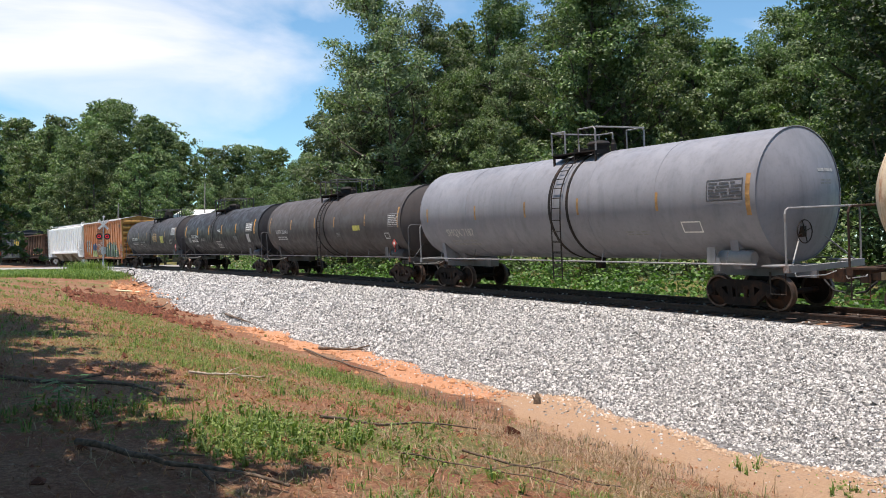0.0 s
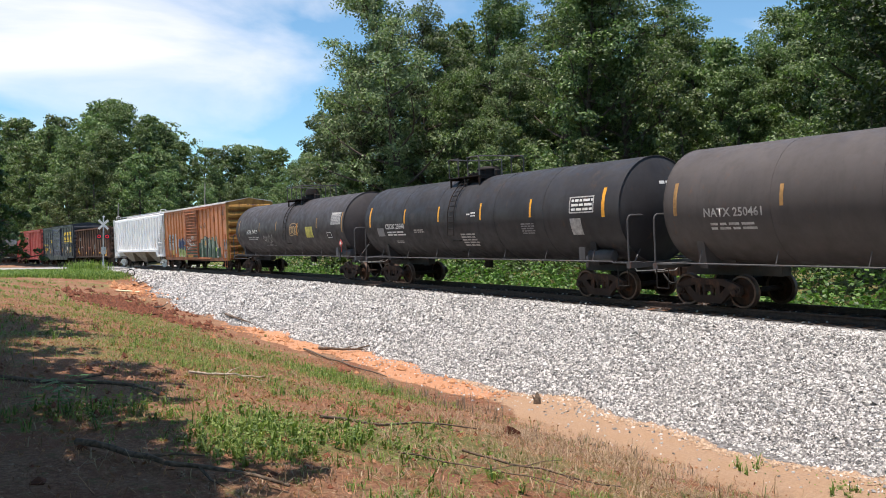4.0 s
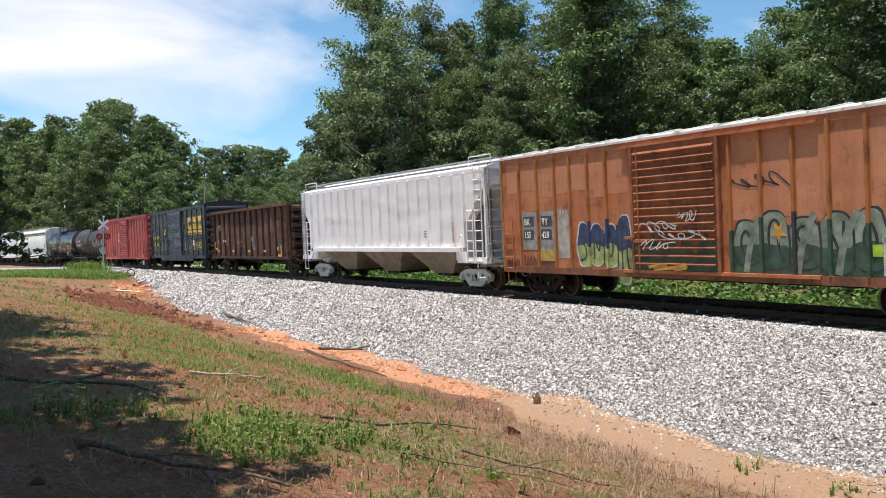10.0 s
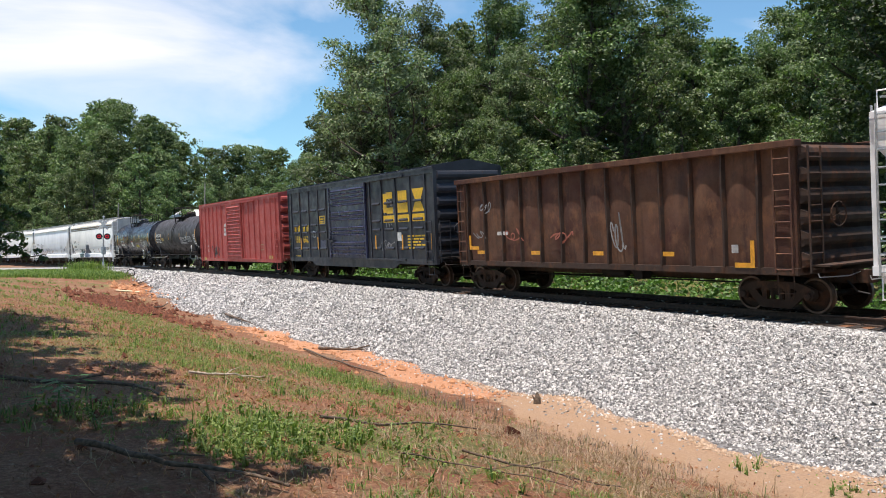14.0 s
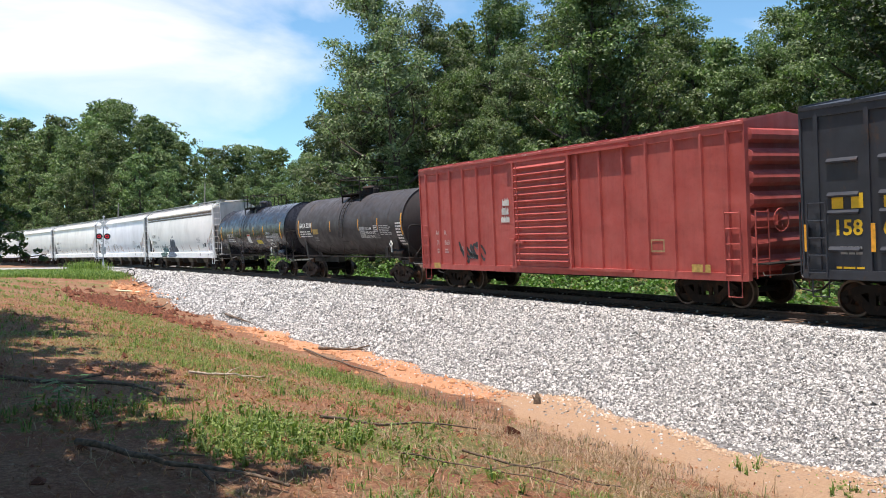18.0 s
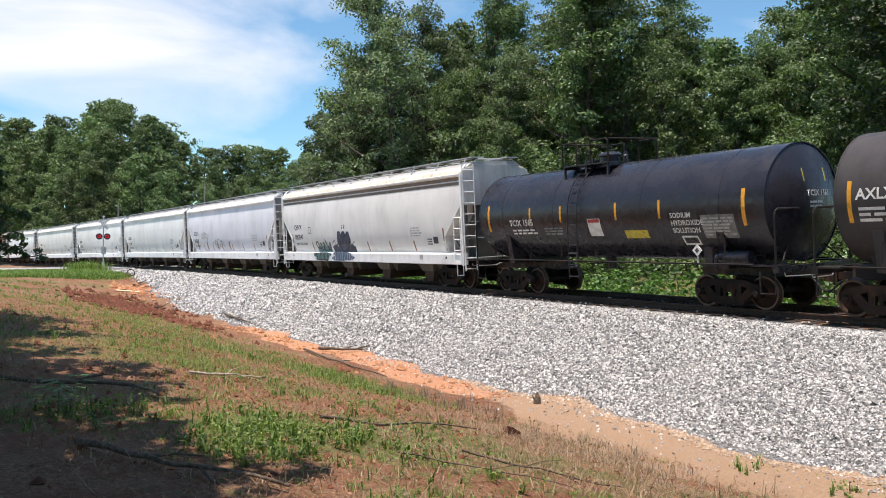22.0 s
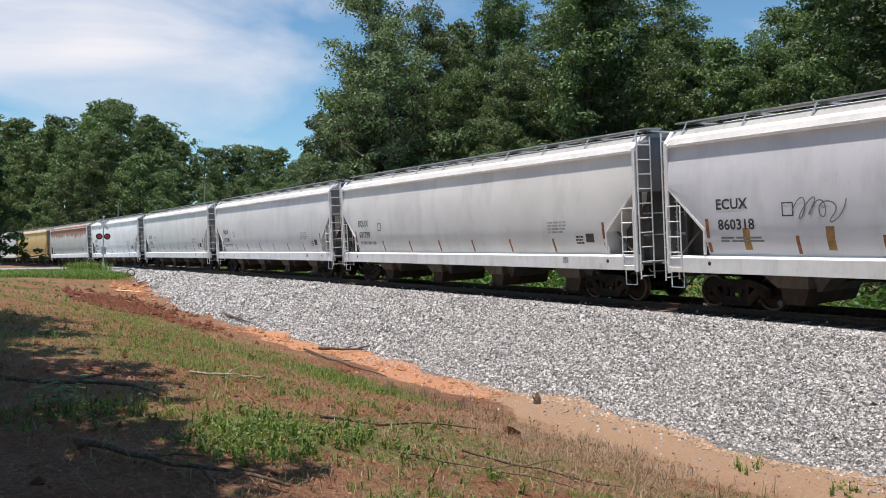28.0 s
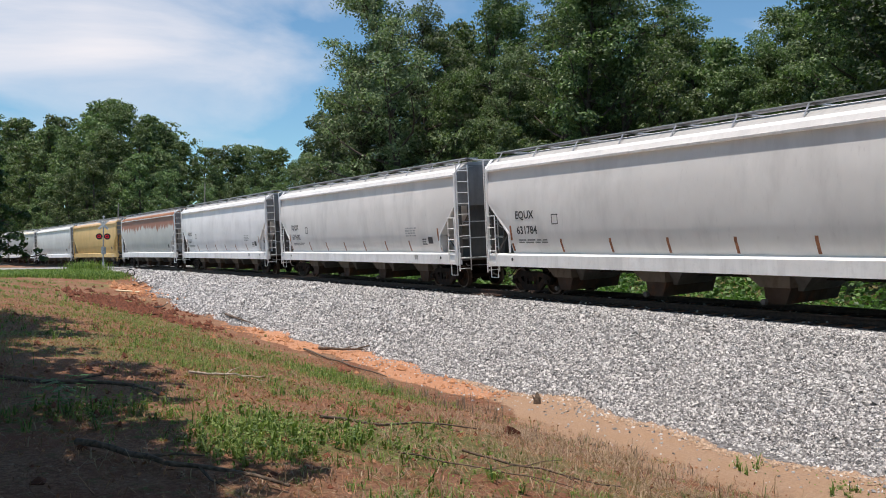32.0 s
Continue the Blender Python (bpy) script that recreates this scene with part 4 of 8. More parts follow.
def ragged(sh, surf, x0, x1, z0, z1, seed, off, rough=.12):
    """A filled strip with an uneven upper edge and straight lower edge."""
    rng = random.Random(seed)
    n = 26
    top = [z1 - (z1 - z0) * rough * (1 + math.sin(k * 1.1 + seed) + rng.uniform(-1, 1)) for k in range(n + 1)]
    v = []
    for k in range(n + 1):
        x = x0 + (x1 - x0) * k / n
        v += [surf(x, z0, off), surf(x, (z0 + top[k]) / 2, off), surf(x, top[k], off)]
    return sh.add(v, [(3 * k + j, 3 * k + 3 + j, 3 * k + 4 + j, 3 * k + 1 + j) for k in range(n) for j in (0, 1)])


def scrawl(car, surf, x, z, w, h, seed, material, width=0.04, n=26):
    """A looping hand-drawn line."""
    rng = random.Random(seed)
    k, p, q = n / 3.2, rng.uniform(0, 6.28), rng.uniform(0, 6.28)
    pts = []
    for i in range(n * 5 + 1):
        t = i / (n * 5)
        a = 6.283 * k * t
        pts.append((x + w * (t + .55 / k * math.sin(a + p)), z + h * (.5 + (.34 + .10 * math.sin(5 * t + q)) * math.sin(a * (1 + .06 * math.sin(9 * t + q))) + .08 * math.sin(7 * t + p))))
    part("graffiti", ribbon(Shape(), surf, pts, width, 0.012), material, car, "thin spray-painted scrawl")


def brake_wheel(car, x, y, z, material):
    sh = Shape()
    ring = [(x, y + .28 * math.cos(t), z + .28 * math.sin(t)) for t in [i * math.pi / 8 for i in range(17)]]
    sh.tube(ring, .014, 5)
    for t in (0.3, 1.87, 3.44, 5.0):
        sh.tube([(x, y, z), (x, y + .28 * math.cos(t), z + .28 * math.sin(t))], .012, 4)
    sh.box(x - .16, x - .02, y - .09, y + .09, z - .13, z + .13)
    part("brake_wheel", sh, material, car)


def under_gear(car, x, material):
    """Air reservoir, valve and rods under the floor."""
    sh = Shape().spin([(x - .5, .02), (x - .48, .13), (x - .42, .17), (x + .42, .17), (x + .48, .13), (x + .5, .02)], 14, "x", (0, -.55, .80))
    part("air_reservoir", sh, material, car, smooth_angle=40)
    sh = Shape().tube([(-4.5, -.35, .62), (4.5, -.35, .62)], .022, 5).tube([(-4.0, .3, .58), (3.0, .3, .62)], .02, 5).box(x + .9, x + 1.25, -.7, -.35, .62, .95)
    part("brake_rod", sh, material, car)


CARS = []


def new_car(name, label, centre, half_trucks, group="cars of the freight train", category="freight car"):
    car = tagged(new(name), label, category, group)
    CARS.append((car, centre, half_trucks))
    return car


# ---- tank cars ----
HEADS = []


def knuckle(q):
    """How far out a tank head stands at a share q of its radius."""
    return max(0.0, 1 - q * q)


def on_head(half_len, r, zc, dish):
    d = r * dish
    return lambda u, z, off=0.008: (half_len - d + d * knuckle(math.hypot(u, z - zc) / r) + off, u, z)


def tank_car(label, centre, half_trucks, half_len, r, zc, half_sill, body_mat, fit_mat, truck_mat, lad=0.0, bonnet=0.0, rail_mat=None, head_mat=None, ring=0, steps=False, low_mat=None, narrow=False, dish=0.26, fore=0.0):
    car = new_car("tank_car", label, centre, half_trucks)
    rail_mat = rail_mat or DULL_FIT
    d = r * dish
    prof = []
    n = 16
    for k in range(n + 1):
        q = max(.012, math.sin(math.pi / 2 * k / n))
        prof.append((-half_len + d - d * knuckle(q), r * q))
    cyl = [(-half_len + d + (2 * (half_len - d)) * k / 8, r) for k in range(1, 8)]
    prof = prof + cyl + [(-x, q) for x, q in reversed(prof)]
    tank = part("tank", Shape().spin(prof, 56, "x", (0, 0, zc)), body_mat, car, smooth_angle=30)
    for x in ([half_len - d + .02, -half_len + d - .02] + ([1.9, -1.9, 4.6, -4.6])):
        sh = Shape().spin([(x - .02, r - .01), (x - .016, r + .007), (x + .016, r + .007), (x + .02, r - .01)], 56, "x", (0, 0, zc), True)
        part("weld_seam", sh, body_mat, tank, smooth_angle=50)
    surf = on_tank(r, zc)
    HEADS.append(on_head(half_len, r, zc, dish))
    # strap pair and the side ladder up to the platform
    for dx in ((-0.42, 0.42) if ring else ()):
        sh = Shape().spin([(lad + dx - .05, r - .01), (lad + dx - .05, r + .02), (lad + dx + .05, r + .02), (lad + dx + .05, r - .01)], 48, "x", (0, 0, zc), True)
        part("strap", sh, fit_mat, car, smooth_angle=50)
    sh = Shape()
    prev = []
    for k in range(15):
        low = -62 if steps else -18
        a = radians(low + (80 - low) * k / 14)
        rr = r + .09 if a > radians(-5) else None
        y = -(r + .09) * math.cos(a) if rr else -(r + .11)
        z = zc + (r + .09) * math.sin(a) if rr else zc + (r + .4) * math.sin(a)
        prev.append((y, z))
    for x in (lad - .21, lad + .21):
        sh.tube([(x, y, z) for y, z in prev], .020, 5)
    for y, z in prev[:-2]:
        sh.tube([(lad - .21, y, z), (lad + .21, y, z)], .015, 5)
    part("ladder", sh, fit_mat, car)
    # top platform, its rails and the valve housing
    zt = zc + r
    pl = Shape().box(lad - .95, lad + 1.1, -1.0, -.45, zt - .02, zt + .02).box(lad - .95, lad + 1.1, .45, 1.0, zt - .02, zt + .02)
    for x in (lad - .9, lad + .1, lad + 1.05):
        pl.box(x - .03, x + .03, -1.0, 1.0, zt - .10, zt - .02)
        pl.box(x - .03, x + .03, -1.0, -.94, zc + r * .72, zt).box(x - .03, x + .03, .94, 1.0, zc + r * .72, zt)
    part("platform", pl, fit_mat, car)
    rl = Shape()
    for y in (-1.0, 1.0):
        if narrow:
            rl.tube([(lad - .95, y, zt), (lad - .95, y, zt + .75), (lad + 1.1, y, zt + .75), (lad + 1.1, y, zt)], 0.028, 6)
            rl.tube([(lad - .95, y, zt + .4), (lad + 1.1, y, zt + .4)], .016, 5)
            rl.tube([(lad + .3, y, zt), (lad + .3, y, zt + .75)], .018, 5)
        else:
            rl.tube([(lad + .34, y, zt), (lad + .34, y, zt + .70), (lad + 1.02, y, zt + .70), (lad + 1.1, y, zt + .62), (lad + 1.1, y, zt)], 0.028, 6)
            rl.tube([(lad - .30, y, zt), (lad - .30, y, zt + .62), (lad - .30, y, zt + .70), (lad - .95, y, zt + .70), (lad - .95, y, zt)], 0.028, 6)
    for x in ((lad - .95, lad + 1.1)):
        rl.tube([(x, -1.0, zt + .70), (x, 1.0, zt + .70)], 0.026, 6)
    part("railing", rl, rail_mat, car, "")
    vh = Shape().spin([(zt - .05, .34), (zt + .22, .34), (zt + .25, .37), (zt + .29, .37), (zt + .36 + bonnet, .30), (zt + .40 + bonnet, .06)], 20, "z", (lad + .12, 0, 0))
    part("valve_housing", vh, fit_mat, car, smooth_angle=40)
    mw = Shape().spin([(zt - .05, .27), (zt + .12, .27), (zt + .12, .31), (zt + .17, .31), (zt + .2, .1)], 18, "z", (lad - .55, 0, 0))
    for k in range(6):
        a = k * 1.047
        mw.box(lad - .55 + .3 * math.cos(a) - .03, lad - .55 + .3 * math.cos(a) + .03, .3 * math.sin(a) - .03, .3 * math.sin(a) + .03, zt + .08, zt + .22)
    part("manway", mw, fit_mat, car)
    sv = Shape()
    for k, x in enumerate((lad + .68, lad + .92)):
        sv.spin([(zt - .05, .09), (zt + .2, .09), (zt + .24, .06), (zt + .34, .05)], 10, "z", (x, .12 * (-1) ** k, 0))
    part("valve", sv, fit_mat, car)
    # stub sills, saddles, end sills and platforms
    for e in (-1, 1):
        x = e * half_trucks
        sh = Shape().box(min(x - e * 1.6, e * half_sill), max(x - e * 1.6, e * half_sill), -.17, .17, .78, 1.10)
        sh.prism([(-1.15, 1.02), (-1.30, zc - r * .45), (-1.1, zc - r * .72), (0, zc - r * .97), (1.1, zc - r * .72), (1.30, zc - r * .45), (1.15, 1.02)], x - .12, x + .12, "x")
        sh.prism([(-.5, 1.0), (-.75, zc - r * .8), (.75, zc - r * .8), (.5, 1.0)], x - .55, x + .55, "x")
        part("saddle", sh, body_mat if not head_mat else head_mat, car)
        xe = e * (half_sill + (fore if e > 0 else 0))
        sh = Shape().box(min(xe, xe - e * .16), max(xe, xe - e * .16), -1.46, 1.46, .98, 1.12)
        sh.box(min(xe, xe - e * .75), max(xe, xe - e * .75), -1.46, -1.0, 1.115, 1.15).box(min(xe, xe - e * .75), max(xe, xe - e * .75), 1.0, 1.46, 1.115, 1.15)
        part("end_platform", sh, low_mat or fit_mat, car)
        sh = Shape()
        xa = xe - e * .08
        sh.tube([(xa, -1.44, 1.12), (xa, -1.44, 2.34), (xa, -1.40, 2.43), (xa, -1.32, 2.47), (xa, 1.32, 2.47), (xa, 1.40, 2.43), (xa, 1.44, 2.34), (xa, 1.44, 1.12)], .027, 6)
        part("end_railing", sh, rail_mat, car)
        for y in (-1.44, 1.44):
            part("stirrup", stirrup(Shape(), xe - e * .32, y, 1.0, .42, .52), fit_mat, car)
        coupler(car, xe - e * .05, TRUCK_RUST)
        truck(car, x, truck_mat)
    # side handrails at walkway height
    for y in (-1.45, 1.45):
        sh = Shape().tube([(-half_sill + .7, y, 1.16), (half_sill - .7, y, 1.16)], .024, 6)
        for x in np.linspace(-half_sill + 1.6, half_sill - 1.6, 7):
            sh.tube([(x, y, 1.16), (x + .02, y * .93, 1.5 if r > 1.45 else 1.7)], .014, 4)
        part("handrail", sh, rail_mat, car)
    sh = Shape().spin([(half_sill - 2.05, .02), (half_sill - 2.03, .15), (half_sill - 1.98, .19), (half_sill - 1.05, .19), (half_sill - 1.0, .15), (half_sill - .98, .02)], 16, "x", (0, -1.12, 1.30))
    part("air_reservoir", sh, low_mat or fit_mat, car, smooth_angle=40)
    sh = Shape().box(half_sill - 1.9, half_sill - 1.8, -1.44, -1.4, .98, 1.32).box(half_sill - 2.18, half_sill - 1.92, -1.45, -1.41, 1.12, 1.58)
    part("bracket", sh, low_mat or fit_mat, car)
    brake_wheel(car, half_sill + fore - .35, -.35, 1.9, fit_mat)
    for o in (-1, 1):
        part("brake_strut", Shape().tube([(half_sill + fore - .1, o * 1.2, 1.15), (half_sill + fore - .4, o * .5, 1.75)], .022, 5), rail_mat, car)
    sh = Shape().spin([(-.35, .16), (-.1, .16), (0, .2)], 14, "z", (lad, 0, zc - r + .02)).tube([(lad, -.2, zc - r - .15), (lad, -.9, zc - r - .12)], .02, 5)
    part("bottom_outlet", sh, fit_mat, car)
    if steps:
        sh = ladder(Shape(), lad - .21, lad + .21, -(r + .10), .62, zc - .62 * r, .36)
    else:
        sh = Shape()
        for z in (zc - .52 * r, zc - .80 * r):
            y = -math.sqrt(r * r - (z - zc) ** 2)
            sh.tube([(lad - .21, y + .02, z), (lad - .21, y - .12, z), (lad + .21, y - .12, z), (lad + .21, y + .02, z)], .016, 5)
    part("step_ladder", sh, fit_mat, car)
    return car, surf


def reflectors(car, surf, xs, z0, h, w=0.075, material=None):
    for x in xs:
        part("reflector_strip", patch(Shape(), surf, x - w / 2, x + w / 2, z0, z0 + h), material or YELLOW, car)


def placard(car, x, y, z, material, size=0.30):
    s = size / 2 * 1.414
    sh = Shape().prism([(x - s, z), (x, z - s), (x + s, z), (x, z + s)], y - .01, y + .01)
    sh.box(x - .02, x + .02, y + .01, y + .04, z - s - .2, z)
    p = part("placard", sh, material, car, "diamond hazard placard")
    s *= .45
    part("placard_mark", Shape().prism([(x - s, z), (x, z - s), (x + s, z), (x, z + s)], y - .014, y - .010), WHITE_LETTER if material is not WHITE_LETTER else DARK_LETTER, p)


TANK_GREY = paint("grey_tank_paint", (0.222, 0.226, 0.252), 0.36, 0.4, 0.0, shift=1, spec=.16)
TANK_BROWN = paint("dusty_black_tank_paint", (0.082, 0.073, 0.072), 0.5, 0.35, 0.05, (0.14, 0.085, 0.06), shift=2, spec=.16)
TANK_BLACK = paint("black_tank_paint", (0.038, 0.037, 0.040), 0.42, 0.4, 0.1, (0.09, 0.06, 0.045), shift=3, spec=.16)
TANK_BLACK_B = paint("worn_black_tank_paint", (0.058, 0.053, 0.055), 0.46, 0.4, 0.08, (0.11, 0.075, 0.055), shift=5, spec=.16)
TANK_GLOSS = paint("glossy_black_tank_paint", (0.021, 0.020, 0.027), 0.2, 0.25, 0.0, shift=6)
GREY_FIT = paint("grey_fittings", (0.24, 0.24, 0.245), 0.5, 0.4, 0.25, shift=4)
DULL_FIT = paint("dull_grey_fittings", (0.085, 0.085, 0.09), 0.5, 0.4, 0.25, shift=4, spec=.12)
RED_PLACARD = plain("red_placard", (0.45, 0.05, 0.04), 0.5)
YELLOW_SIGN = plain("faded_yellow_sign", (0.52, 0.47, 0.10), 0.6, var=0.35, scale=5)
GREY_SIGN = plain("pale_stencil_panel", (0.42, 0.41, 0.40), 0.7, var=0.3, scale=7)
FADED = plain("faded_lettering", (0.22, 0.22, 0.225), 0.7, var=0.2)
ORANGE_FADE = plain("faded_orange_reflector", (0.36, 0.20, 0.07), 0.6, var=0.35, scale=5)


def make_tank_cars():
    R, ZC = 1.55, 2.62
    # rusty cream tank at the head of the train
    cream = paint("rusty_cream_tank_paint", (.52, .42, .30), .55, .4, .5, (.30, .12, .06), shift=9)
    tank_car("cream tank car with large rust stains and brown platforms", -109.5, 6.85, 8.5, 1.48, 2.65, 8.6, cream, TRUCK_RUST, TRUCK_RUST, 0.0, rail_mat=TRUCK_RUST, dish=.5)
    amber = plain("amber_sign", (.45, .30, .08), .6)
    # long grey tank
    c, f = tank_car("long pale grey tank car with faded orange strips", -90.95, 6.85, 8.30, 1.65, 2.82, 8.35, TANK_GREY, BLACK_STEEL, TRUCK_DARK, 0.6, rail_mat=GREY_FIT, steps=True, low_mat=GREY_FIT, dish=.30, fore=.2, ring=1)
    reflectors(c, f, (-7.3, -4.0, -1.1, 1.5, 4.7), 2.55, .5, .09, ORANGE_FADE)
    reflectors(c, f, (7.62,), 2.35, 1.0, .13, ORANGE_FADE)
    lettering(c, f, -6.15, 2.0, .36, "SHQX 7187", GREY_SIGN)
    bars(c, f, -6.1, 1.62, 1.9, .26, 2, FADED, 1)
    bars(c, f, 3.3, 1.9, .95, .14, 2, FADED, 2)
    part("stencil_panel", frame_patch(Shape(), f, 6.38, 7.48, 2.72, 3.25, .03), DARK_LETTER, c)
    bars(c, f, 6.45, 2.78, 1.0, .42, 5, DARK_LETTER, 3)
    part("sign_frame", frame_patch(Shape(), f, 5.43, 6.08, 1.95, 2.25, .035), WHITE_LETTER, c)
    bars(c, HEADS[-1], .15, 3.3, .8, .14, 1, GREY_SIGN, 5)
    bars(c, HEADS[-1], .2, 3.0, .6, .16, 2, FADED, 6)
    # dusty black tank
    c, f = tank_car("dusty brown-black tank car with orange reflector strips", -73.35, 6.95, 8.34, R, ZC, 8.45, TANK_BROWN, BLACK_STEEL, TRUCK_RUST, -.4, dish=.31, low_mat=DULL_FIT, steps=True, ring=1)
    reflectors(c, f, (-4.28, -1.1, 1.28, 4.58), 2.55, .5, .10, ORANGE_FADE)
    reflectors(c, f, (-7.5, 7.66), 2.4, .85, .12, ORANGE_FADE)
    lettering(c, f, -6.58, 2.35, .30, "NATX 250461", GREY_SIGN)
    bars(c, f, -6.4, 2.0, 1.4, .22, 2, GREY_SIGN, 7)
    bars(c, f, 1.45, 2.1, .4, .2, 3, FADED, 32)
    part("stencil_panel", frame_patch(Shape(), f, 6.77, 7.72, 2.45, 3.0, .03), FADED, c)
    bars(c, f, 6.82, 2.5, .85, .45, 6, GREY_SIGN, 8)
    part("sign", patch(Shape(), f, 3.3, 4.05, 2.35, 2.58), YELLOW_SIGN, c)
    part("sign_frame", frame_patch(Shape(), f, 6.35, 6.75, 1.95, 2.2, .03), WHITE_LETTER, c)
    placard(c, 7.15, -1.46, 1.75, RED_PLACARD, .26)
    lettering(c, HEADS[-1], -.2, 3.35, .2, "NATX 250461", WHITE_LETTER)
    bars(c, HEADS[-1], .1, 3.0, .6, .16, 2, FADED, 9)
    # black tank with yellow strips
    c, f = tank_car("black tank car with bright yellow reflector strips", -55.7, 6.6, 8.42, R, ZC, 8.35, TANK_BLACK, BLACK_STEEL, TRUCK_RUST, -.75, low_mat=DULL_FIT)
    reflectors(c, f, (-4.45, -1.78, 1.07, 3.95), 2.55, .58, .10)
    reflectors(c, f, (-7.55, 7.4), 2.45, .85, .13)
    lettering(c, f, -6.15, 2.35, .30, "CSOX 23640", WHITE_LETTER)
    bars(c, f, -6.05, 2.05, 1.6, .22, 2, WHITE_LETTER, 10)
    bars(c, f, -3.76, 2.15, .8, .16, 2, GREY_SIGN, 11)
    bars(c, f, -5.5, 1.75, .6, .12, 2, GREY_SIGN, 33)
    bars(c, f, .18, 2.72, .28, .1, 1, WHITE_LETTER, 12)
    bars(c, f, .47, 2.66, .28, .2, 2, WHITE_LETTER, 34)
    bars(c, f, -.4, 1.6, 1.0, .5, 5, GREY_SIGN, 13)
    bars(c, f, 3.4, 2.0, .7, .38, 5, FADED, 14)
    part("sign", patch(Shape(), f, -6.93, -6.33, 2.05, 2.4), GREY_FIT, c)
    part("stencil_panel", frame_patch(Shape(), f, 5.9, 7.0, 2.6, 3.1, .04), GREY_SIGN, c)
    bars(c, f, 6.0, 2.65, .95, .4, 3, WHITE_LETTER, 15)
    part("sign", patch(Shape(), f, 5.9, 6.4, 1.95, 2.45), GREY_SIGN, c)
    bars(c, HEADS[-1], -.2, 3.3, .8, .16, 1, WHITE_LETTER, 16)
    # worn black tank with a scrawl and a yellow sign
    c, f = tank_car("worn black tank car with a yellow sign and graffiti scrawl", -37.4, 7.4, 8.42, R, ZC, 8.95, TANK_BLACK_B, BLACK_STEEL, TRUCK_RUST, .6, bonnet=.2, low_mat=DULL_FIT, dish=.33)
    reflectors(c, f, (-3.7, -.96, 4.75), 2.55, .5, .08, ORANGE_FADE)
    reflectors(c, f, (-7.4, 7.72), 2.3, .95, .10, ORANGE_FADE)
    lettering(c, f, -5.95, 2.42, .34, "ACFX  94919", WHITE_LETTER)
    bars(c, f, -5.75, 2.05, 1.9, .22, 2, GREY_SIGN, 17)
    scrawl(c, f, -3.15, 1.85, 1.35, .5, 18, GREY_SIGN, .03, 14)
    scrawl(c, f, -3.0, 1.68, 1.1, .1, 35, FADED, .03, 6)
    spray = plain("pale_orange_spray", (.55, .38, .20), .6)
    part("graffiti", strokes(f, soften([(1.02, 2.2), (1.05, 2.62), (1.35, 2.86), (1.75, 2.9), (2.15, 2.8), (2.4, 2.6), (2.3, 2.35), (1.9, 2.28), (1.4, 2.26), (1.02, 2.2)], 2), .035, .010), spray, c, "pale sprayed outline")
    for k, q in enumerate((1.12, 1.38, 1.62, 1.86)):
        part("graffiti", strokes(f, soften([(q, 2.32), (q + .02, 2.62), (q + .14, 2.74), (q + .22, 2.6), (q + .18, 2.36), (q + .06, 2.34 + .1 * (k % 2))], 2), .05, .011), spray, c, "pale sprayed letter")
    part("graffiti", strokes(f, [(2.08, 2.25), (2.22, 2.85)], .12, .02), plain("orange_spray", (.55, .24, .03), .6), c, "orange spray stroke")
    part("sign", patch(Shape(), f, 3.27, 4.19, 2.1, 2.65), YELLOW_SIGN, c, "faded yellow sign")
    part("stencil_panel", patch(Shape(), f, 6.5, 7.57, 2.68, 3.25), GREY_SIGN, c)
    bars(c, f, 6.55, 2.72, 1.0, .45, 6, FADED, 20, off=.010)
    part("sign_frame", frame_patch(Shape(), f, 5.93, 6.45, 2.05, 2.33, .035), WHITE_LETTER, c)
    placard(c, 7.37, -1.46, 1.78, RED_PLACARD, .28)
    lettering(c, HEADS[-1], -.35, 3.25, .2, "ACFX 94919", WHITE_LETTER)
    bars(c, HEADS[-1], .05, 2.95, .5, .14, 2, FADED, 21)
    # two short caustic tanks
    RS, ZS = 1.45, 2.62
    c, f = tank_car("short matt black tank car with white lettering", 63.2, 4.98, 6.2, RS, ZS, 6.45, TANK_BLACK_B, BLACK_STEEL, TRUCK_RUST, .05, rail_mat=BLACK_STEEL, narrow=True)
    reflectors(c, f, (-3.75, -1.45, 1.7, 3.6), 2.35, .5, .07)
    reflectors(c, f, (5.75, -5.5), 2.1, .9, .10)
    lettering(c, f, -5.35, 2.6, .33, "AXLX 3234", WHITE_LETTER)
    bars(c, f, -5.3, 2.1, 1.5, .36, 3, WHITE_LETTER, 23)
    part("sign", patch(Shape(), f, -3.62, -2.95, 2.25, 2.5), amber, c)
    bars(c, f, -3.55, 1.9, .5, .24, 3, FADED, 37)
    part("sign", patch(Shape(), f, 1.8, 2.3, 2.0, 2.5), GREY_SIGN, c)
    bars(c, f, 1.85, 2.1, .4, .3, 3, FADED, 38, off=.011)
    lettering(c, f, 2.35, 2.35, .17, "SODIUM", WHITE_LETTER)
    lettering(c, f, 2.35, 2.17, .17, "HYDROXIDE", WHITE_LETTER)
    lettering(c, f, 2.35, 1.99, .17, "SOLUTION", WHITE_LETTER)
    part("sign", frame_patch(Shape(), f, 3.2, 3.6, 2.25, 2.55, .05), GREY_SIGN, c)
    bars(c, f, 3.25, 2.3, .3, .2, 2, WHITE_LETTER, 39)
    bars(c, f, 3.2, 1.95, .45, .25, 3, FADED, 40)
    bars(c, f, 3.75, 2.1, 1.05, .45, 6, GREY_SIGN, 24)
    bars(c, f, 5.25, 1.65, .5, 1.0, 8, WHITE_LETTER, 25)
    placard(c, 4.85, -1.46, 1.72, WHITE_LETTER, .22)
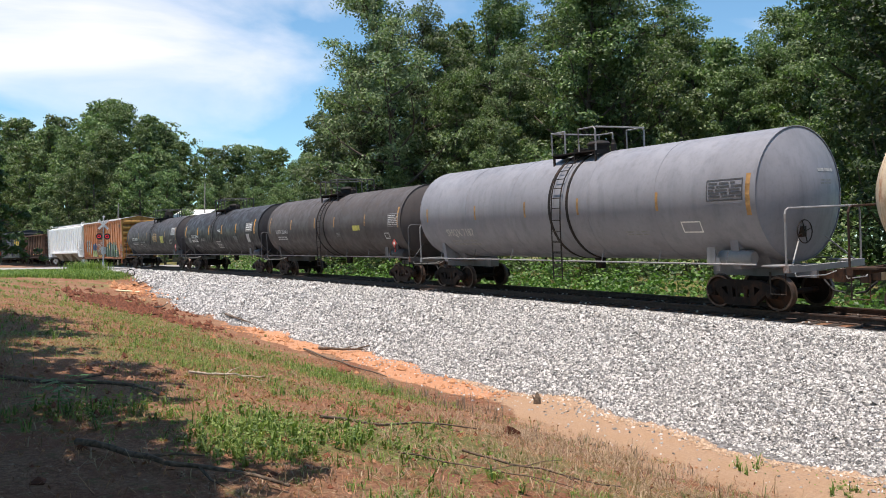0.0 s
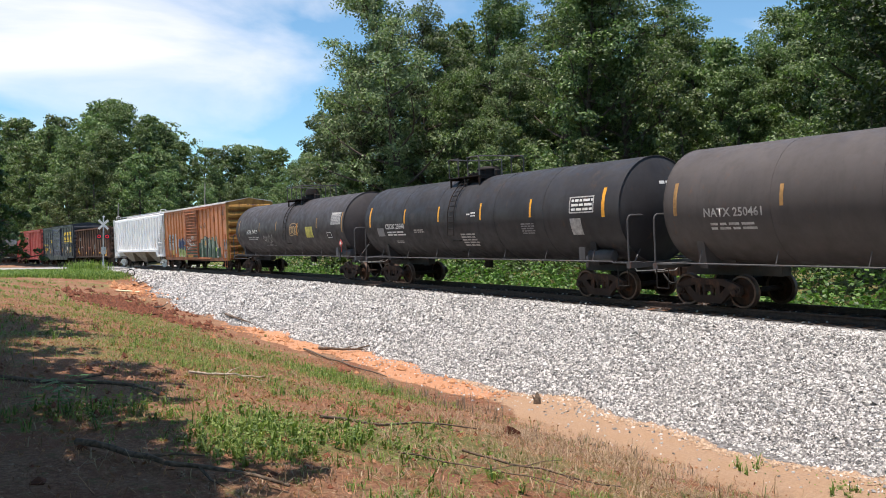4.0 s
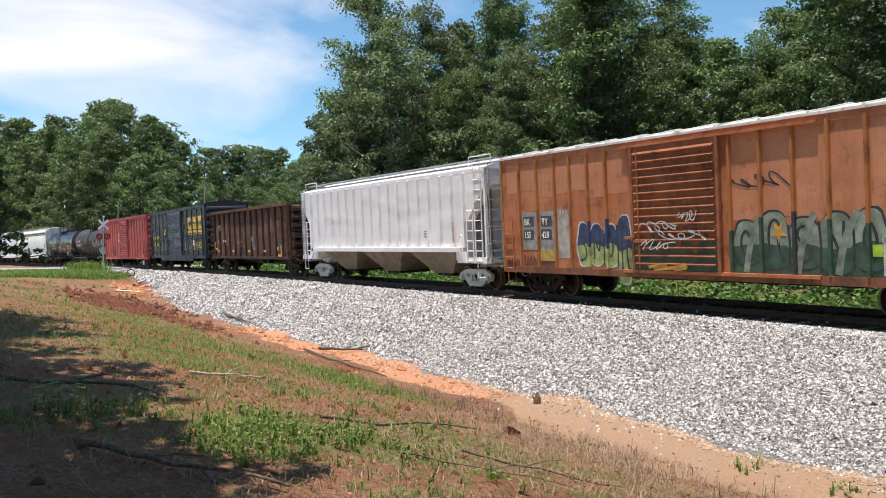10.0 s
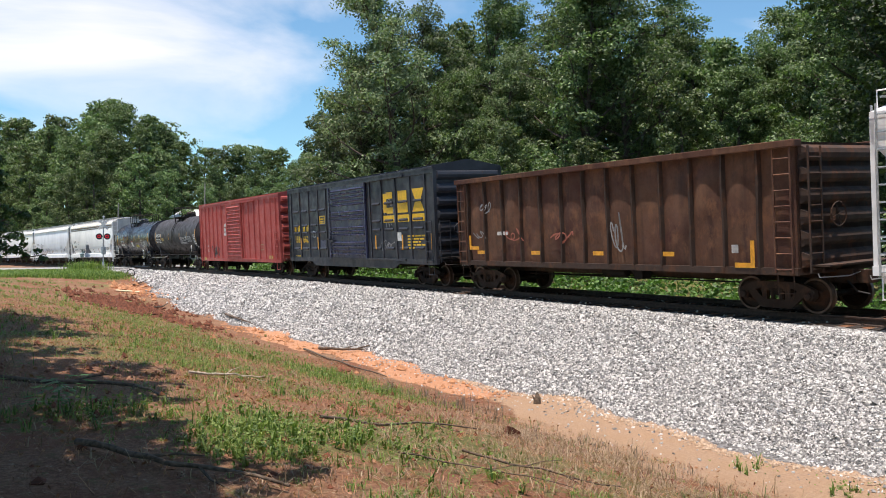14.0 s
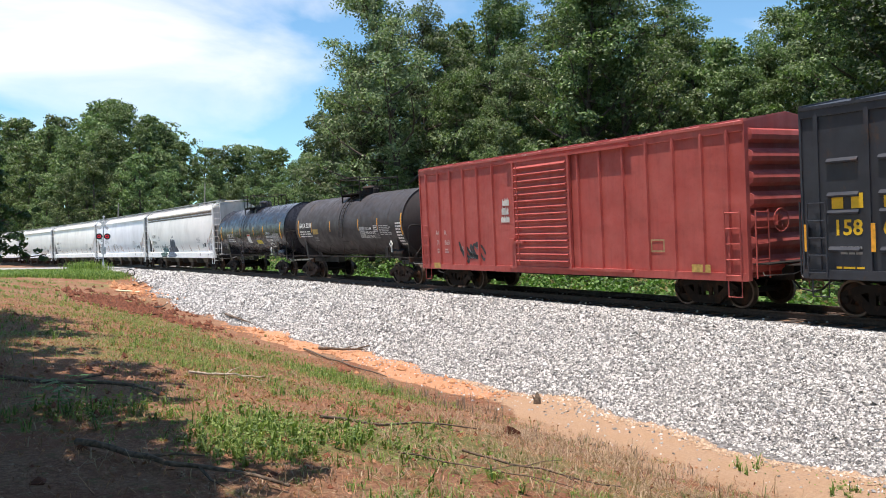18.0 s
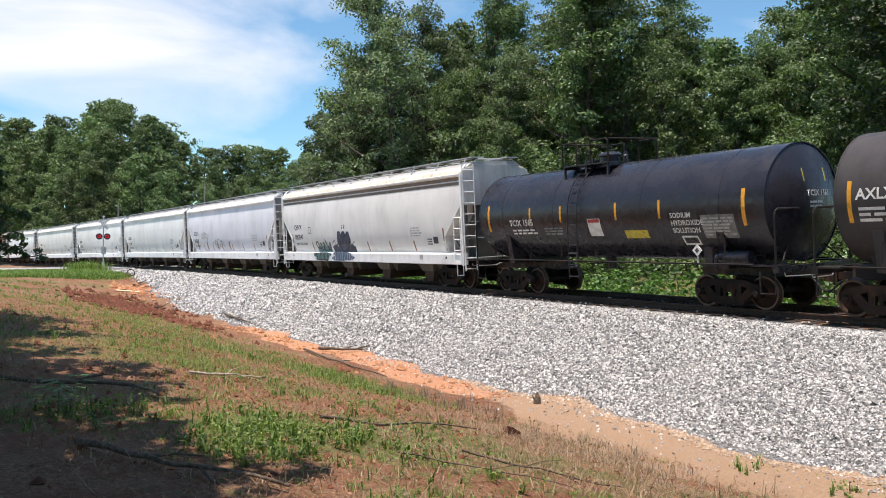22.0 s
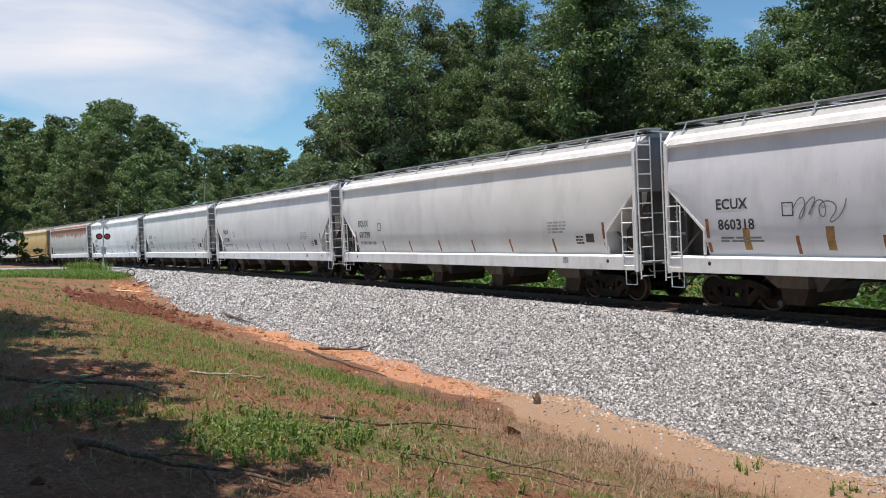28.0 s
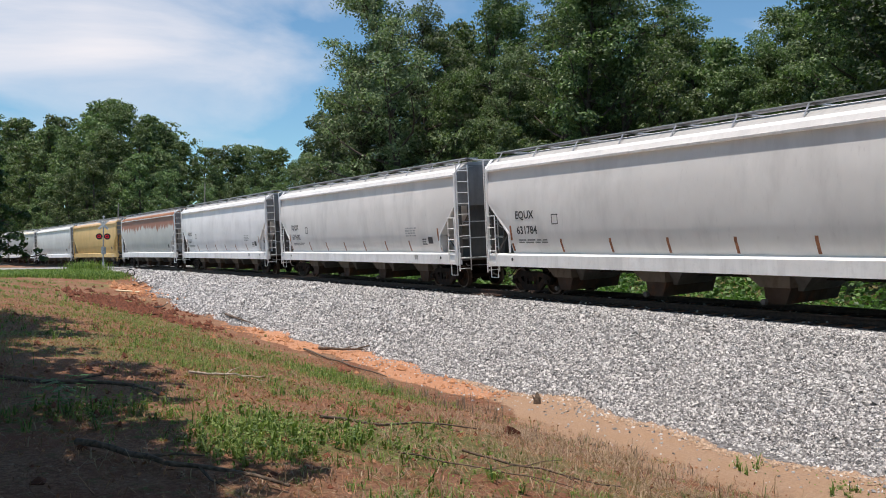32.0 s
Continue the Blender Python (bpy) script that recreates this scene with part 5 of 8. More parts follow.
    lettering(c, HEADS[-1], -.6, 3.0, .32, "AXLX 3234", WHITE_LETTER)
    bars(c, HEADS[-1], -.05, 2.6, .7, .26, 2, WHITE_LETTER, 26)
    part("sign", patch(Shape(), HEADS[-1], -.2, .45, 3.35, 3.6), plain("pale_green_sign", (.42, .48, .38), .6), c)
    c, f = tank_car("short glossy black tank car with white lettering", 76.8, 4.5, 6.3, RS, ZS, 6.3, TANK_GLOSS, TANK_GLOSS, TRUCK_DARK, -.85, rail_mat=BLACK_STEEL, steps=True)
    reflectors(c, f, (-3.06, -1.52, .93, 2.61), 2.35, .5, .08)
    reflectors(c, f, (-5.4, 5.35), 2.1, .9, .11)
    lettering(c, f, -4.2, 2.28, .28, "TCIX 1565", WHITE_LETTER)
    bars(c, f, -4.1, 1.98, 1.3, .2, 2, WHITE_LETTER, 28)
    bars(c, f, -2.4, 1.95, .9, .26, 3, FADED, 29)
    part("sign", patch(Shape(), f, -.3, .25, 1.9, 2.42), WHITE_LETTER, c)
    part("sign", patch(Shape(), f, -.27, .22, 2.3, 2.4, .010), RED_PLACARD, c)
    part("sign", patch(Shape(), f, 1.16, 2.05, 1.82, 2.05), plain("yellow_sign", (.55, .45, .04), .5), c)
    lettering(c, f, 2.98, 2.35, .19, "SODIUM", WHITE_LETTER)
    lettering(c, f, 2.98, 2.15, .19, "HYDROXIDE", WHITE_LETTER)
    lettering(c, f, 2.98, 1.95, .19, "SOLUTION", WHITE_LETTER)
    part("sign", frame_patch(Shape(), f, 3.2, 3.75, 1.62, 1.87, .05), WHITE_LETTER, c)
    part("stencil_panel", patch(Shape(), f, 4.0, 5.05, 1.8, 2.4), plain("worn_stencil_panel", (.20, .20, .20), .6, var=.3), c)
    bars(c, f, 4.05, 1.85, .95, .5, 6, GREY_SIGN, 30, off=.011)
    placard(c, 3.9, -1.46, 1.5, WHITE_LETTER, .22)
    lettering(c, HEADS[-1], -.3, 2.75, .2, "TCIX 1565", WHITE_LETTER)
    bars(c, HEADS[-1], -.2, 2.45, .5, .2, 2, WHITE_LETTER, 31)
    part("sign", patch(Shape(), HEADS[-1], -.35, .55, 3.1, 3.42), plain("yellow_sign", (.55, .45, .04), .5), c)


make_tank_cars()

# ---- box cars ----
def corrugated_end(sh, x, hw, z0, z1, ribs, e, depth=0.09):
    """A pressed steel end with deep level corrugations."""
    pts = [(0, z0)]
    h = (z1 - z0) / ribs
    for k in range(ribs):
        b = z0 + k * h
        pts += [(0, b + h * .12), (depth * .8, b + h * .28), (depth, b + h * .5), (depth * .8, b + h * .72), (0, b + h * .88)]
    pts.append((0, z1))
    for i in range(len(pts) - 1):
        (a, za), (b, zb) = pts[i], pts[i + 1]
        s0, s1 = 0.0 if a == 0 else .12, 0.0 if b == 0 else .12
        sh.add([(x + e * a, -hw + s0, za), (x + e * a, hw - s0, za), (x + e * b, hw - s1, zb), (x + e * b, -hw + s1, zb)], [(0, 1, 2, 3)])
        if a or b:
            for y, q in ((-hw, 1), (hw, -1)):
                sh.add([(x, y, za), (x + e * a, y + q * s0, za), (x + e * b, y + q * s1, zb), (x, y, zb)], [(0, 1, 2, 3)])
    return sh


def box_car(label, centre, half_trucks, half, hw, z_sill, z_eave, z_peak, side, end_mat, roof_mat, door_mat, truck_mat, door, posts, sill_drop=None, beads=False, lad_mat=None, post_mat=None, sill_mat=None, rib_steps=None):
    car = new_car("box_car", label, centre, half_trucks)
    lad_mat = lad_mat or side
    post_mat = post_mat or side
    body = Shape().box(-half, half, -hw, hw, z_sill + .12, z_eave)
    part("body", body, side, car)
    d0, d1 = door
    for y, o in ((-hw, -1), (hw, 1)):
        # side sill and eave plate
        sh = Shape().box(-half, half, min(y, y + o * .05), max(y, y + o * .05), z_sill + .04, z_sill + .24)
        if sill_drop:
            sh.prism([(-half + 2.8, z_sill + .1), (-half + 3.4, z_sill - sill_drop), (half - 3.4, z_sill - sill_drop), (half - 2.8, z_sill + .1)], y, y + o * .045)
        part("side_sill", sh, sill_mat or side, car)
        part("eave_plate", Shape().box(-half - .02, half + .02, min(y, y + o * .04), max(y, y + o * .04), z_eave - .20, z_eave - .035), side, car)
        part("roof_lip", Shape().box(-half - .03, half + .03, min(y, y + o * .062), max(y, y + o * .062), z_eave - .035, z_eave + .02), roof_mat, car)
        for x in posts:
            if d0 - .1 < x < d1 + .1:
                continue
            if beads:
                sh = Shape().box(x - .05, x + .05, min(y, y + o * .045), max(y, y + o * .045), z_sill + .24, z_eave - .14)
            else:
                sh = Shape().prism([(x - .05, y), (x - .032, y + o * .075), (x + .032, y + o * .075), (x + .05, y)], z_sill + .24, z_eave - .14, "z")
            part("side_post", sh, post_mat, car)
        # door with its pressings, tracks and lock
        yo = y + o * .03
        dr = part("door", Shape().box(d0, d1, min(yo, yo + o * .05), max(yo, yo + o * .05), z_sill + .26, z_eave - .2), door_mat, car)
        steps = rib_steps or range(15)
        zz0, zz1 = z_sill + .44, z_eave - .40
        for k in steps:
            z = zz0 + (zz1 - zz0) * k / max(steps)
            h = (zz1 - zz0) / max(steps) * .38
            sh = Shape().prism([(yo + o * .05, z - h * .6), (yo + o * .12, z - h * .4), (yo + o * .125, z - h * .1), (yo + o * .05, z + h * .75)], d0 + .12, d1 - .12, "x")
            part("door_rib", sh, door_mat, dr)
        for xa, xb in ((d0 - .02, d0 + .07), (d1 - .07, d1 + .02)):
            part("door_frame", Shape().box(xa, xb, min(yo, yo + o * .09), max(yo, yo + o * .09), z_sill + .2, z_eave - .18), door_mat, dr)
        sh = Shape().tube([(d0 + .3, yo + o * .13, z_sill + .3), (d0 + .3, yo + o * .13, z_eave - .3)], .02, 5).box(d0 + .12, d0 + .55, min(yo, yo + o * .15), max(yo, yo + o * .15), z_sill + 1.0, z_sill + 1.08)
        sh.box(d0 - .25, d0 + .1, min(yo, yo + o * .16), max(yo, yo + o * .16), z_sill + 1.1, z_sill + 1.17)
        part("door_lock", sh, lad_mat, dr)
        for za, zb in ((z_sill + .17, z_sill + .25), (z_eave - .2, z_eave - .13)):
            part("door_track", Shape().box(d0 - .4, d1 + (d1 - d0) * .9, min(y, y + o * .11), max(y, y + o * .11), za, zb), side, car)
    for e in (-1, 1):
        x = e * half
        part("end_wall", corrugated_end(Shape(), x, hw - .04, z_sill + .18, z_eave - .03, 7, e, .12), end_mat, car, smooth_angle=50)
        sh = Shape()
        for y in (-hw + .03, hw - .03):
            sh.box(min(x, x + e * .05), max(x, x + e * .05), y - .07, y + .07, z_sill + .05, z_eave)
        sh.prism([(-hw, z_eave - .12), (hw, z_eave - .12), (hw, z_eave + .02), (0, z_peak + .02), (-hw, z_eave + .02)], x, x + e * .05, "x")
        part("corner_post", sh, end_mat, car)
        xs = x - e * .12
        sh = ladder(Shape(), xs - e * .46, xs, -hw - .09, z_sill + .1, z_sill + 1.75)
        part("ladder", sh, lad_mat, car)
        sh = end_ladder(Shape(), x + e * .19, -hw + .1, -hw + .56, z_sill + .1, z_sill + 1.75)
        part("ladder", sh, lad_mat, car)
        for y in (-hw - .02, hw + .02):
            part("stirrup", stirrup(Shape(), xs - e * .25, y, z_sill + .1), lad_mat, car)
        sh = Shape().box(min(x, x + e * .35), max(x, x + e * .35), -.3, .3, .72, 1.08).box(min(x, x + e * .55), max(x, x + e * .55), -hw + .1, hw - .1, 1.16, 1.19)
        part("end_platform", sh, BLACK_STEEL, car)
        coupler(car, e * (half + .15), TRUCK_RUST)
        truck(car, e * half_trucks, truck_mat)
    brake_wheel(car, half + .22, -.55, 2.2, lad_mat)
    # roof sheets with raised seams
    n = 12
    roof = part("roof", Shape().prism([(-hw - .02, z_eave), (-hw - .02, z_eave + .04), (0, z_peak), (hw + .02, z_eave + .04), (hw + .02, z_eave)], -half - .03, half + .03, "x"), roof_mat, car)
    for k in range(n + 1):
        x = -half + 2 * half * k / n
        sh = Shape().prism([(-hw - .03, z_eave + .02), (-hw - .03, z_eave + .075), (0, z_peak + .04), (hw + .03, z_eave + .075), (hw + .03, z_eave + .02)], x - .04, x + .04, "x")
        part("roof_seam", sh, roof_mat, roof)
    part("centre_sill", Shape().box(-half, half, -.2, .2, .70, 1.0).box(-half, half, -hw + .05, hw - .05, z_sill + .1, z_sill + .2), BLACK_STEEL, car)
    under_gear(car, 1.0, BLACK_STEEL)
    return car, on_flat(-hw)


ORANGE = paint("faded_orange_paint", (0.45, 0.145, 0.055), 0.6, 0.55, 0.4, (0.19, 0.07, 0.032), shift=1, fade=(0.58, 0.24, 0.12), dent=.35)
OCHRE_POST = paint("ochre_post_paint", (0.40, 0.15, 0.045), 0.6, 0.5, 0.45, (0.17, 0.065, 0.03), shift=6)
DOOR_BROWN = paint("stained_orange_door_paint", (0.30, 0.105, 0.045), 0.65, 0.6, 0.6, (0.12, 0.045, 0.025), shift=3)
OCHRE = paint("ochre_end_paint", (0.36, 0.19, 0.045), 0.6, 0.45, 0.5, (0.15, 0.06, 0.025), shift=2)
ROOF_GALV = paint("weathered_galvanised_roof", (0.66, 0.64, 0.61), 0.55, 0.4, 0.3, (0.25, 0.13, 0.07), shift=3)
NAVY = paint("dark_navy_paint", (0.030, 0.034, 0.045), 0.42, 0.45, 0.1, (0.09, 0.05, 0.03), shift=4, dent=.25)
NAVY_DOOR = paint("navy_door_paint", (0.036, 0.041, 0.09), 0.28, 0.35, 0.0, shift=5)
RED_PAINT = paint("oxide_red_paint", (0.40, 0.072, 0.062), 0.55, 0.4, 0.0, shift=6, fade=(0.48, 0.115, 0.098), dent=.3)
RED_ROOF = paint("red_roof_paint", (0.40, 0.10, 0.085), 0.5, 0.4, 0.15, (0.5, 0.45, 0.4), shift=7)
RUST_BROWN = paint("rusted_brown_paint", (0.088, 0.036, 0.026), 0.8, 0.8, 0.5, (0.20, 0.095, 0.05), shift=8, fade=(0.175, 0.092, 0.052), dent=.4)
RUST_DARK = paint("dark_rusted_steel", (0.050, 0.030, 0.022), 0.8, 0.4, 0.5, (0.12, 0.05, 0.025), shift=9)
SPRAY_GREEN = plain("dark_green_spray", (0.04, 0.085, 0.055), .6, var=.35, scale=3)
SPRAY_BLACK = plain("black_spray", (0.035, 0.04, 0.045), .6, var=.3, scale=4)
SPRAY_WHITE = plain("white_spray", (0.55, 0.55, 0.53), .6, var=.25, scale=4)
SPRAY_GREY = plain("grey_spray", (0.27, 0.27, 0.27), .6, var=.3, scale=4)
SPRAY_NAVY = plain("navy_spray", (0.035, 0.055, 0.13), .6, var=.35, scale=4)
SPRAY_PALE = plain("grey_green_spray", (0.20, 0.25, 0.20), .6, var=.45, scale=2.5)
SPRAY_LIME = plain("lime_green_spray", (0.30, 0.36, 0.13), .6, var=.4, scale=4)
SPRAY_YELLOW = plain("ochre_yellow_spray", (0.55, 0.30, 0.06), .6, var=.25, scale=4)
SPRAY_BLUE = plain("blue_spray", (0.13, 0.22, 0.38), .6, var=.3, scale=3)
SPRAY_PALE_BLUE = plain("pale_blue_spray", (0.30, 0.42, 0.55), .6, var=.3, scale=3)
SPRAY_MINT = plain("mint_spray", (0.22, 0.50, 0.44), .6, var=.2, scale=4)
SPRAY_TEAL = plain("teal_spray", (0.10, 0.20, 0.23), .6, var=.3, scale=3)


def make_box_cars():
    half = 7.75
    c, f = box_car("faded orange box car with graffiti and rusty ochre ends", -19.8, 6.2, half, 1.55, .72, 4.52, 4.80, ORANGE, OCHRE, ROOF_GALV, DOOR_BROWN, TRUCK_DARK, (-1.6, 1.4),
                   [-6.8, -5.87, -4.99, -4.27, -3.46, -2.68, 1.69, 2.56, 3.44, 4.32, 5.2, 6.07, 6.91], post_mat=OCHRE_POST, sill_mat=paint("rusty_sill_paint", (.22, .085, .04), .75, .6, .6, (.10, .045, .026), shift=7))
    part("reporting_panel", patch(Shape(), f, -6.70, -5.97, 1.5, 2.72, .012, 1), SPRAY_GREY, c, "grey painted-out panel")
    part("reporting_panel", patch(Shape(), f, -5.78, -5.08, 1.5, 2.72, .012, 1), SPRAY_GREY, c, "grey painted-out panel")
    for x, z, b in ((-6.60, 2.3, "BK"), (-5.69, 2.3, "TY"), (-6.62, 1.88, "155"), (-5.71, 1.88, "428")):
        part("letter_ground", patch(Shape(), f, x - .04, x + .50, z - .05, z + .27, .016, 1), DARK_LETTER, c)
        lettering(c, f, x, z, .29, b, WHITE_LETTER, .020, .86)
    part("primer_patch", ragged(Shape(), f, -4.92, -4.35, 1.25, 2.8, 3, .006, .05), plain("grey_primer", (.40, .37, .34), .6, var=.3, scale=3), c)
    throw_up(c, f, -4.02, -1.72, .92, 2.5, 41, 4, SPRAY_NAVY, SPRAY_LIME, SPRAY_WHITE, SPRAY_BLACK, .05, .52, 3)
    # paler paint on the upper sheets, old brown paint left below
    peach = paint("peach_faded_paint", (.52, .205, .10), .6, .45, .25, (.24, .09, .045), shift=12, fade=(.61, .285, .165), dent=.3)
    stops = [-7.55, -6.8, -5.87, -4.99, -4.27, -3.46, -2.68, -1.75]
    for k, (xa, xb) in enumerate(zip(stops, stops[1:])):
        part("faded_panel", patch(Shape(), f, xa + .06, xb - .06, 3.34 + .12 * math.sin(k * 2.1) - .04 * k, 4.33, .0025, 2), peach, c, "peach-coloured faded paint")
    stops = [1.62, 2.56, 3.44, 4.32, 5.2, 6.07, 6.91, 7.6]
    for k, (xa, xb) in enumerate(zip(stops, stops[1:])):
        part("faded_panel", patch(Shape(), f, xa + .07, xb - .06, (2.25, 2.3, 2.2, 2.2, 1.5, 1.2, 2.5)[k], 4.33, .0025, 2), peach, c, "peach-coloured faded paint")
    door = on_flat(-1.645)
    part("graffiti", ragged(Shape(), door, -1.5, 1.3, .98, 2.0, 5, -.010, .22), SPRAY_GREEN, c, "dark green overspray")
    for k, (x, z, w) in enumerate(((-1.1, 2.0, 1.2), (-.5, 1.75, 1.5), (-1.2, 1.5, 1.1), (.1, 2.25, .6))):
        scrawl(c, on_flat(-1.72), x, z, w, .3, 42 + 5 * k, SPRAY_WHITE, .03, 14)
    scrawl(c, on_flat(-1.72), -.9, 1.0, 1.3, .14, 52, SPRAY_YELLOW, .09, 6)
    part("graffiti", ragged(Shape(), f, 1.62, 6.3, .93, 1.75, 9, .005, .10), SPRAY_GREEN, c, "dark green overspray")
    throw_up(c, f, 1.72, 5.62, 1.0, 2.5, 43, 5, SPRAY_PALE, SPRAY_GREEN, SPRAY_BLACK, SPRAY_BLACK, .05, .45)
    for x in (2.1, 3.5, 4.5):
        part("graffiti", strokes(f, soften([(x, 1.05), (x + .12, 1.7), (x + .42, 2.3)], 2), .17, .0148), SPRAY_PALE, c, "pale sprayed stroke")
    part("graffiti", ragged(Shape(), f, 5.3, 6.25, .9, 1.65, 13, .0055, .2), SPRAY_GREEN, c, "dark green overspray")
    star = [(3.02 + r * math.cos(q), 1.95 + r * 1.25 * math.sin(q)) for k in range(10) for r, q in [(.24 if k % 2 else .09, 1.5708 + k * .6283)]]
    sh = Shape().add([f(3.02, 1.95, .02)] + [f(x, z, .02) for x, z in star], [(0, 1 + k, 1 + (k + 1) % 10) for k in range(10)])
    part("graffiti", sh, SPRAY_YELLOW, c, "yellow sprayed star")
    scrawl(c, f, 1.7, 2.95, 1.5, .4, 44, SPRAY_BLACK, .04, 12)
    lettering(c, f, 6.72, 3.72, .55, "LMB", SPRAY_BLACK, .05, .62, "black sprayed tag")
    part("graffiti", strokes(f, soften([(6.85, 3.45), (7.1, 3.4), (7.3, 3.52)], 2), .05, .012), SPRAY_BLACK, c, "black sprayed stroke")
    part("graffiti", ragged(Shape(), f, 6.72, 7.6, 1.5, 2.2, 47, .006, .06), SPRAY_GREY, c, "pale sprayed patch")
    scrawl(c, f, 6.75, 1.75, .8, .35, 57, SPRAY_BLACK, .035, 9)
    part("graffiti", ragged(Shape(), f, 6.75, 7.55, .95, 1.42, 48, .006, .1), SPRAY_GREY, c, "pale sprayed patch")
    part("sign", patch(Shape(), f, 5.55, 6.0, 1.05, 1.6, .016, 1), SPRAY_BLACK, c)
    part("sign", frame_patch(Shape(), f, 5.5, 6.02, 1.0, 1.65, .06, .02), SPRAY_WHITE, c)
    scrawl(c, f, 5.6, 1.15, .35, .35, 58, SPRAY_WHITE, .03, 6)
    scrawl(c, f, 5.5, 1.62, .6, .25, 59, SPRAY_WHITE, .03, 8)
    for x, z0, z1, m in ((-3.46, 1.0, 1.6, SPRAY_LIME), (-3.46, 1.6, 2.35, SPRAY_NAVY), (-2.68, .98, 1.55, SPRAY_LIME), (-2.68, 1.55, 2.4, SPRAY_NAVY), (1.69, 1.0, 2.0, SPRAY_GREEN),
                         (2.56, 1.0, 2.3, SPRAY_GREEN), (3.44, .97, 2.4, SPRAY_BLACK), (4.32, 1.0, 2.2, SPRAY_GREEN), (5.2, .97, 2.1, SPRAY_GREEN), (6.07, 1.0, 1.6, SPRAY_GREEN)):
        part("graffiti", Shape().prism([(x - .052, -1.55), (x - .034, -1.628), (x + .034, -1.628), (x + .052, -1.55)], z0, z1, "z"), m, c, "sprayed post")
    rust = paint("rust_stain", (.16, .06, .03), .8, .5, .3)
    for k, (x0, x1) in enumerate(((-7.6, -6.9), (-6.7, -5.95), (-5.8, -5.05), (6.2, 6.8), (7.0, 7.6))):
        part("rust_stain", ragged(Shape(), f, x0, x1, .96, 1.25 + .12 * (k % 3), 90 + k, .0035, .25), rust, c)
    part("sign", patch(Shape(), f, 5.28, 5.5, 1.4, 1.65, .03, 1), plain("lime_sticker", (.35, .55, .05), .5), c)
    part("stencil", patch(Shape(), f, -5.9, -5.1, 1.15, 1.5, .012, 1), plain("amber_sign", (.45, .30, .08), .6), c)
    bars(c, on_end(half + .06), -.2, 4.28, 1.2, .16, 1, DARK_LETTER, 48, off=.015)

    c, f = box_car("dark navy box car with yellow lettering and ribbed door", 31.0, 6.0, 7.55, 1.55, .86, 4.64, 4.92, NAVY, NAVY, NAVY, NAVY_DOOR, TRUCK_DARK, (-2.15, 1.75),
                   [-7.19, -6.02, -4.84, -3.66, -2.67, 2.1, 3.2, 4.45, 5.7, 6.9], sill_drop=.16, beads=True, rib_steps=(0, 1.1, 2.1, 3.1, 5.2, 6.2, 7.2, 9.4, 10.4, 11.4, 13.4, 14.4, 15.4, 16.4, 17.4))
    for x in (-6.87, -6.42, -5.70, -5.25):
        part("letter_bar", patch(Shape(), f, x, x + .27, 2.42, 2.74, .012, 1), YELLOW_LETTER, c)
    lettering(c, f, -6.86, 1.86, .46, "158", YELLOW_LETTER)
    lettering(c, f, -5.74, 1.86, .46, "662", YELLOW_LETTER)
    bars(c, f, -5.65, 1.42, .6, .22, 2, FADED, 51)
    bars(c, f, -6.7, 1.42, .5, .22, 2, FADED, 57)
    bars(c, f, -6.8, 1.12, .7, .08, 1, YELLOW_LETTER, 58)
    part("sign", frame_patch(Shape(), f, -3.52, -2.86, 2.75, 3.15, .05, .012), YELLOW_LETTER, c)
    part("sign", frame_patch(Shape(), f, -4.41, -4.12, 2.1, 2.42, .03, .012), WHITE_LETTER, c)
    # the large emblem, as plain blocks
    for k, x in enumerate((3.35, 4.62, 5.85)):
        sh = Shape()
        if k == 0:
            patch(sh, f, x, x + .3, 3.05, 3.85, .014, 1), patch(sh, f, x + .3, x + .85, 3.62, 3.9, .014, 1), patch(sh, f, x + .3, x + .85, 3.0, 3.25, .014, 1)
        elif k == 1:
            patch(sh, f, x + .05, x + .8, 3.5, 3.9, .014, 1), patch(sh, f, x, x + .85, 3.0, 3.42, .014, 1)
        else:
            sh.add([f(px, pz, .014) for px, pz in ((x, 3.92), (x + .95, 3.92), (x + .68, 3.45), (x + .95, 3.0), (x, 3.0), (x + .27, 3.45))], [(0, 1, 2, 5), (5, 2, 3, 4)])
        part("emblem_block", sh, YELLOW_LETTER, c, "plain yellow shape")
        part("emblem_bar", patch(Shape(), f, x - .02, x + .95, 2.62, 2.92, .014, 1), YELLOW_LETTER, c)
    for x in (-7.48, -5.92, -3.71, 2.6, 5.0, 7.35):
        part("reflector_strip", patch(Shape(), f, x - .05, x + .05, 1.5, 2.1, .06, 1), YELLOW, c)
    scrawl(c, f, 3.3, 2.3, 1.1, 1.3, 53, SPRAY_GREY, .03, 14)
    scrawl(c, f, 3.0, 1.4, 1.1, .5, 54, SPRAY_GREY, .03, 14)
    part("sign", patch(Shape(), f, 4.35, 4.85, 1.85, 2.2, .014, 1), WHITE_LETTER, c)
    bars(c, f, 5.35, 1.5, 1.4, .6, 5, YELLOW_LETTER, 55)
    part("blue_patch", patch(Shape(), f, -3.5, -2.86, 1.5, 1.95, .012, 1), NAVY_DOOR, c)
    bars(c, f, -3.45, 2.8, .42, .25, 2, YELLOW_LETTER, 56, off=.013)
    for z in (1.55, 2.35, 2.72, 3.45):
        for x in (-6.6, -5.43, -4.25, -3.16, 2.65, 3.83, 5.08, 6.3):
            part("side_bead", Shape().prism([(-1.55, z - .06), (-1.605, z - .045), (-1.61, z - .01), (-1.55, z + .06)], x - .36, x + .36, "x"), NAVY, c)

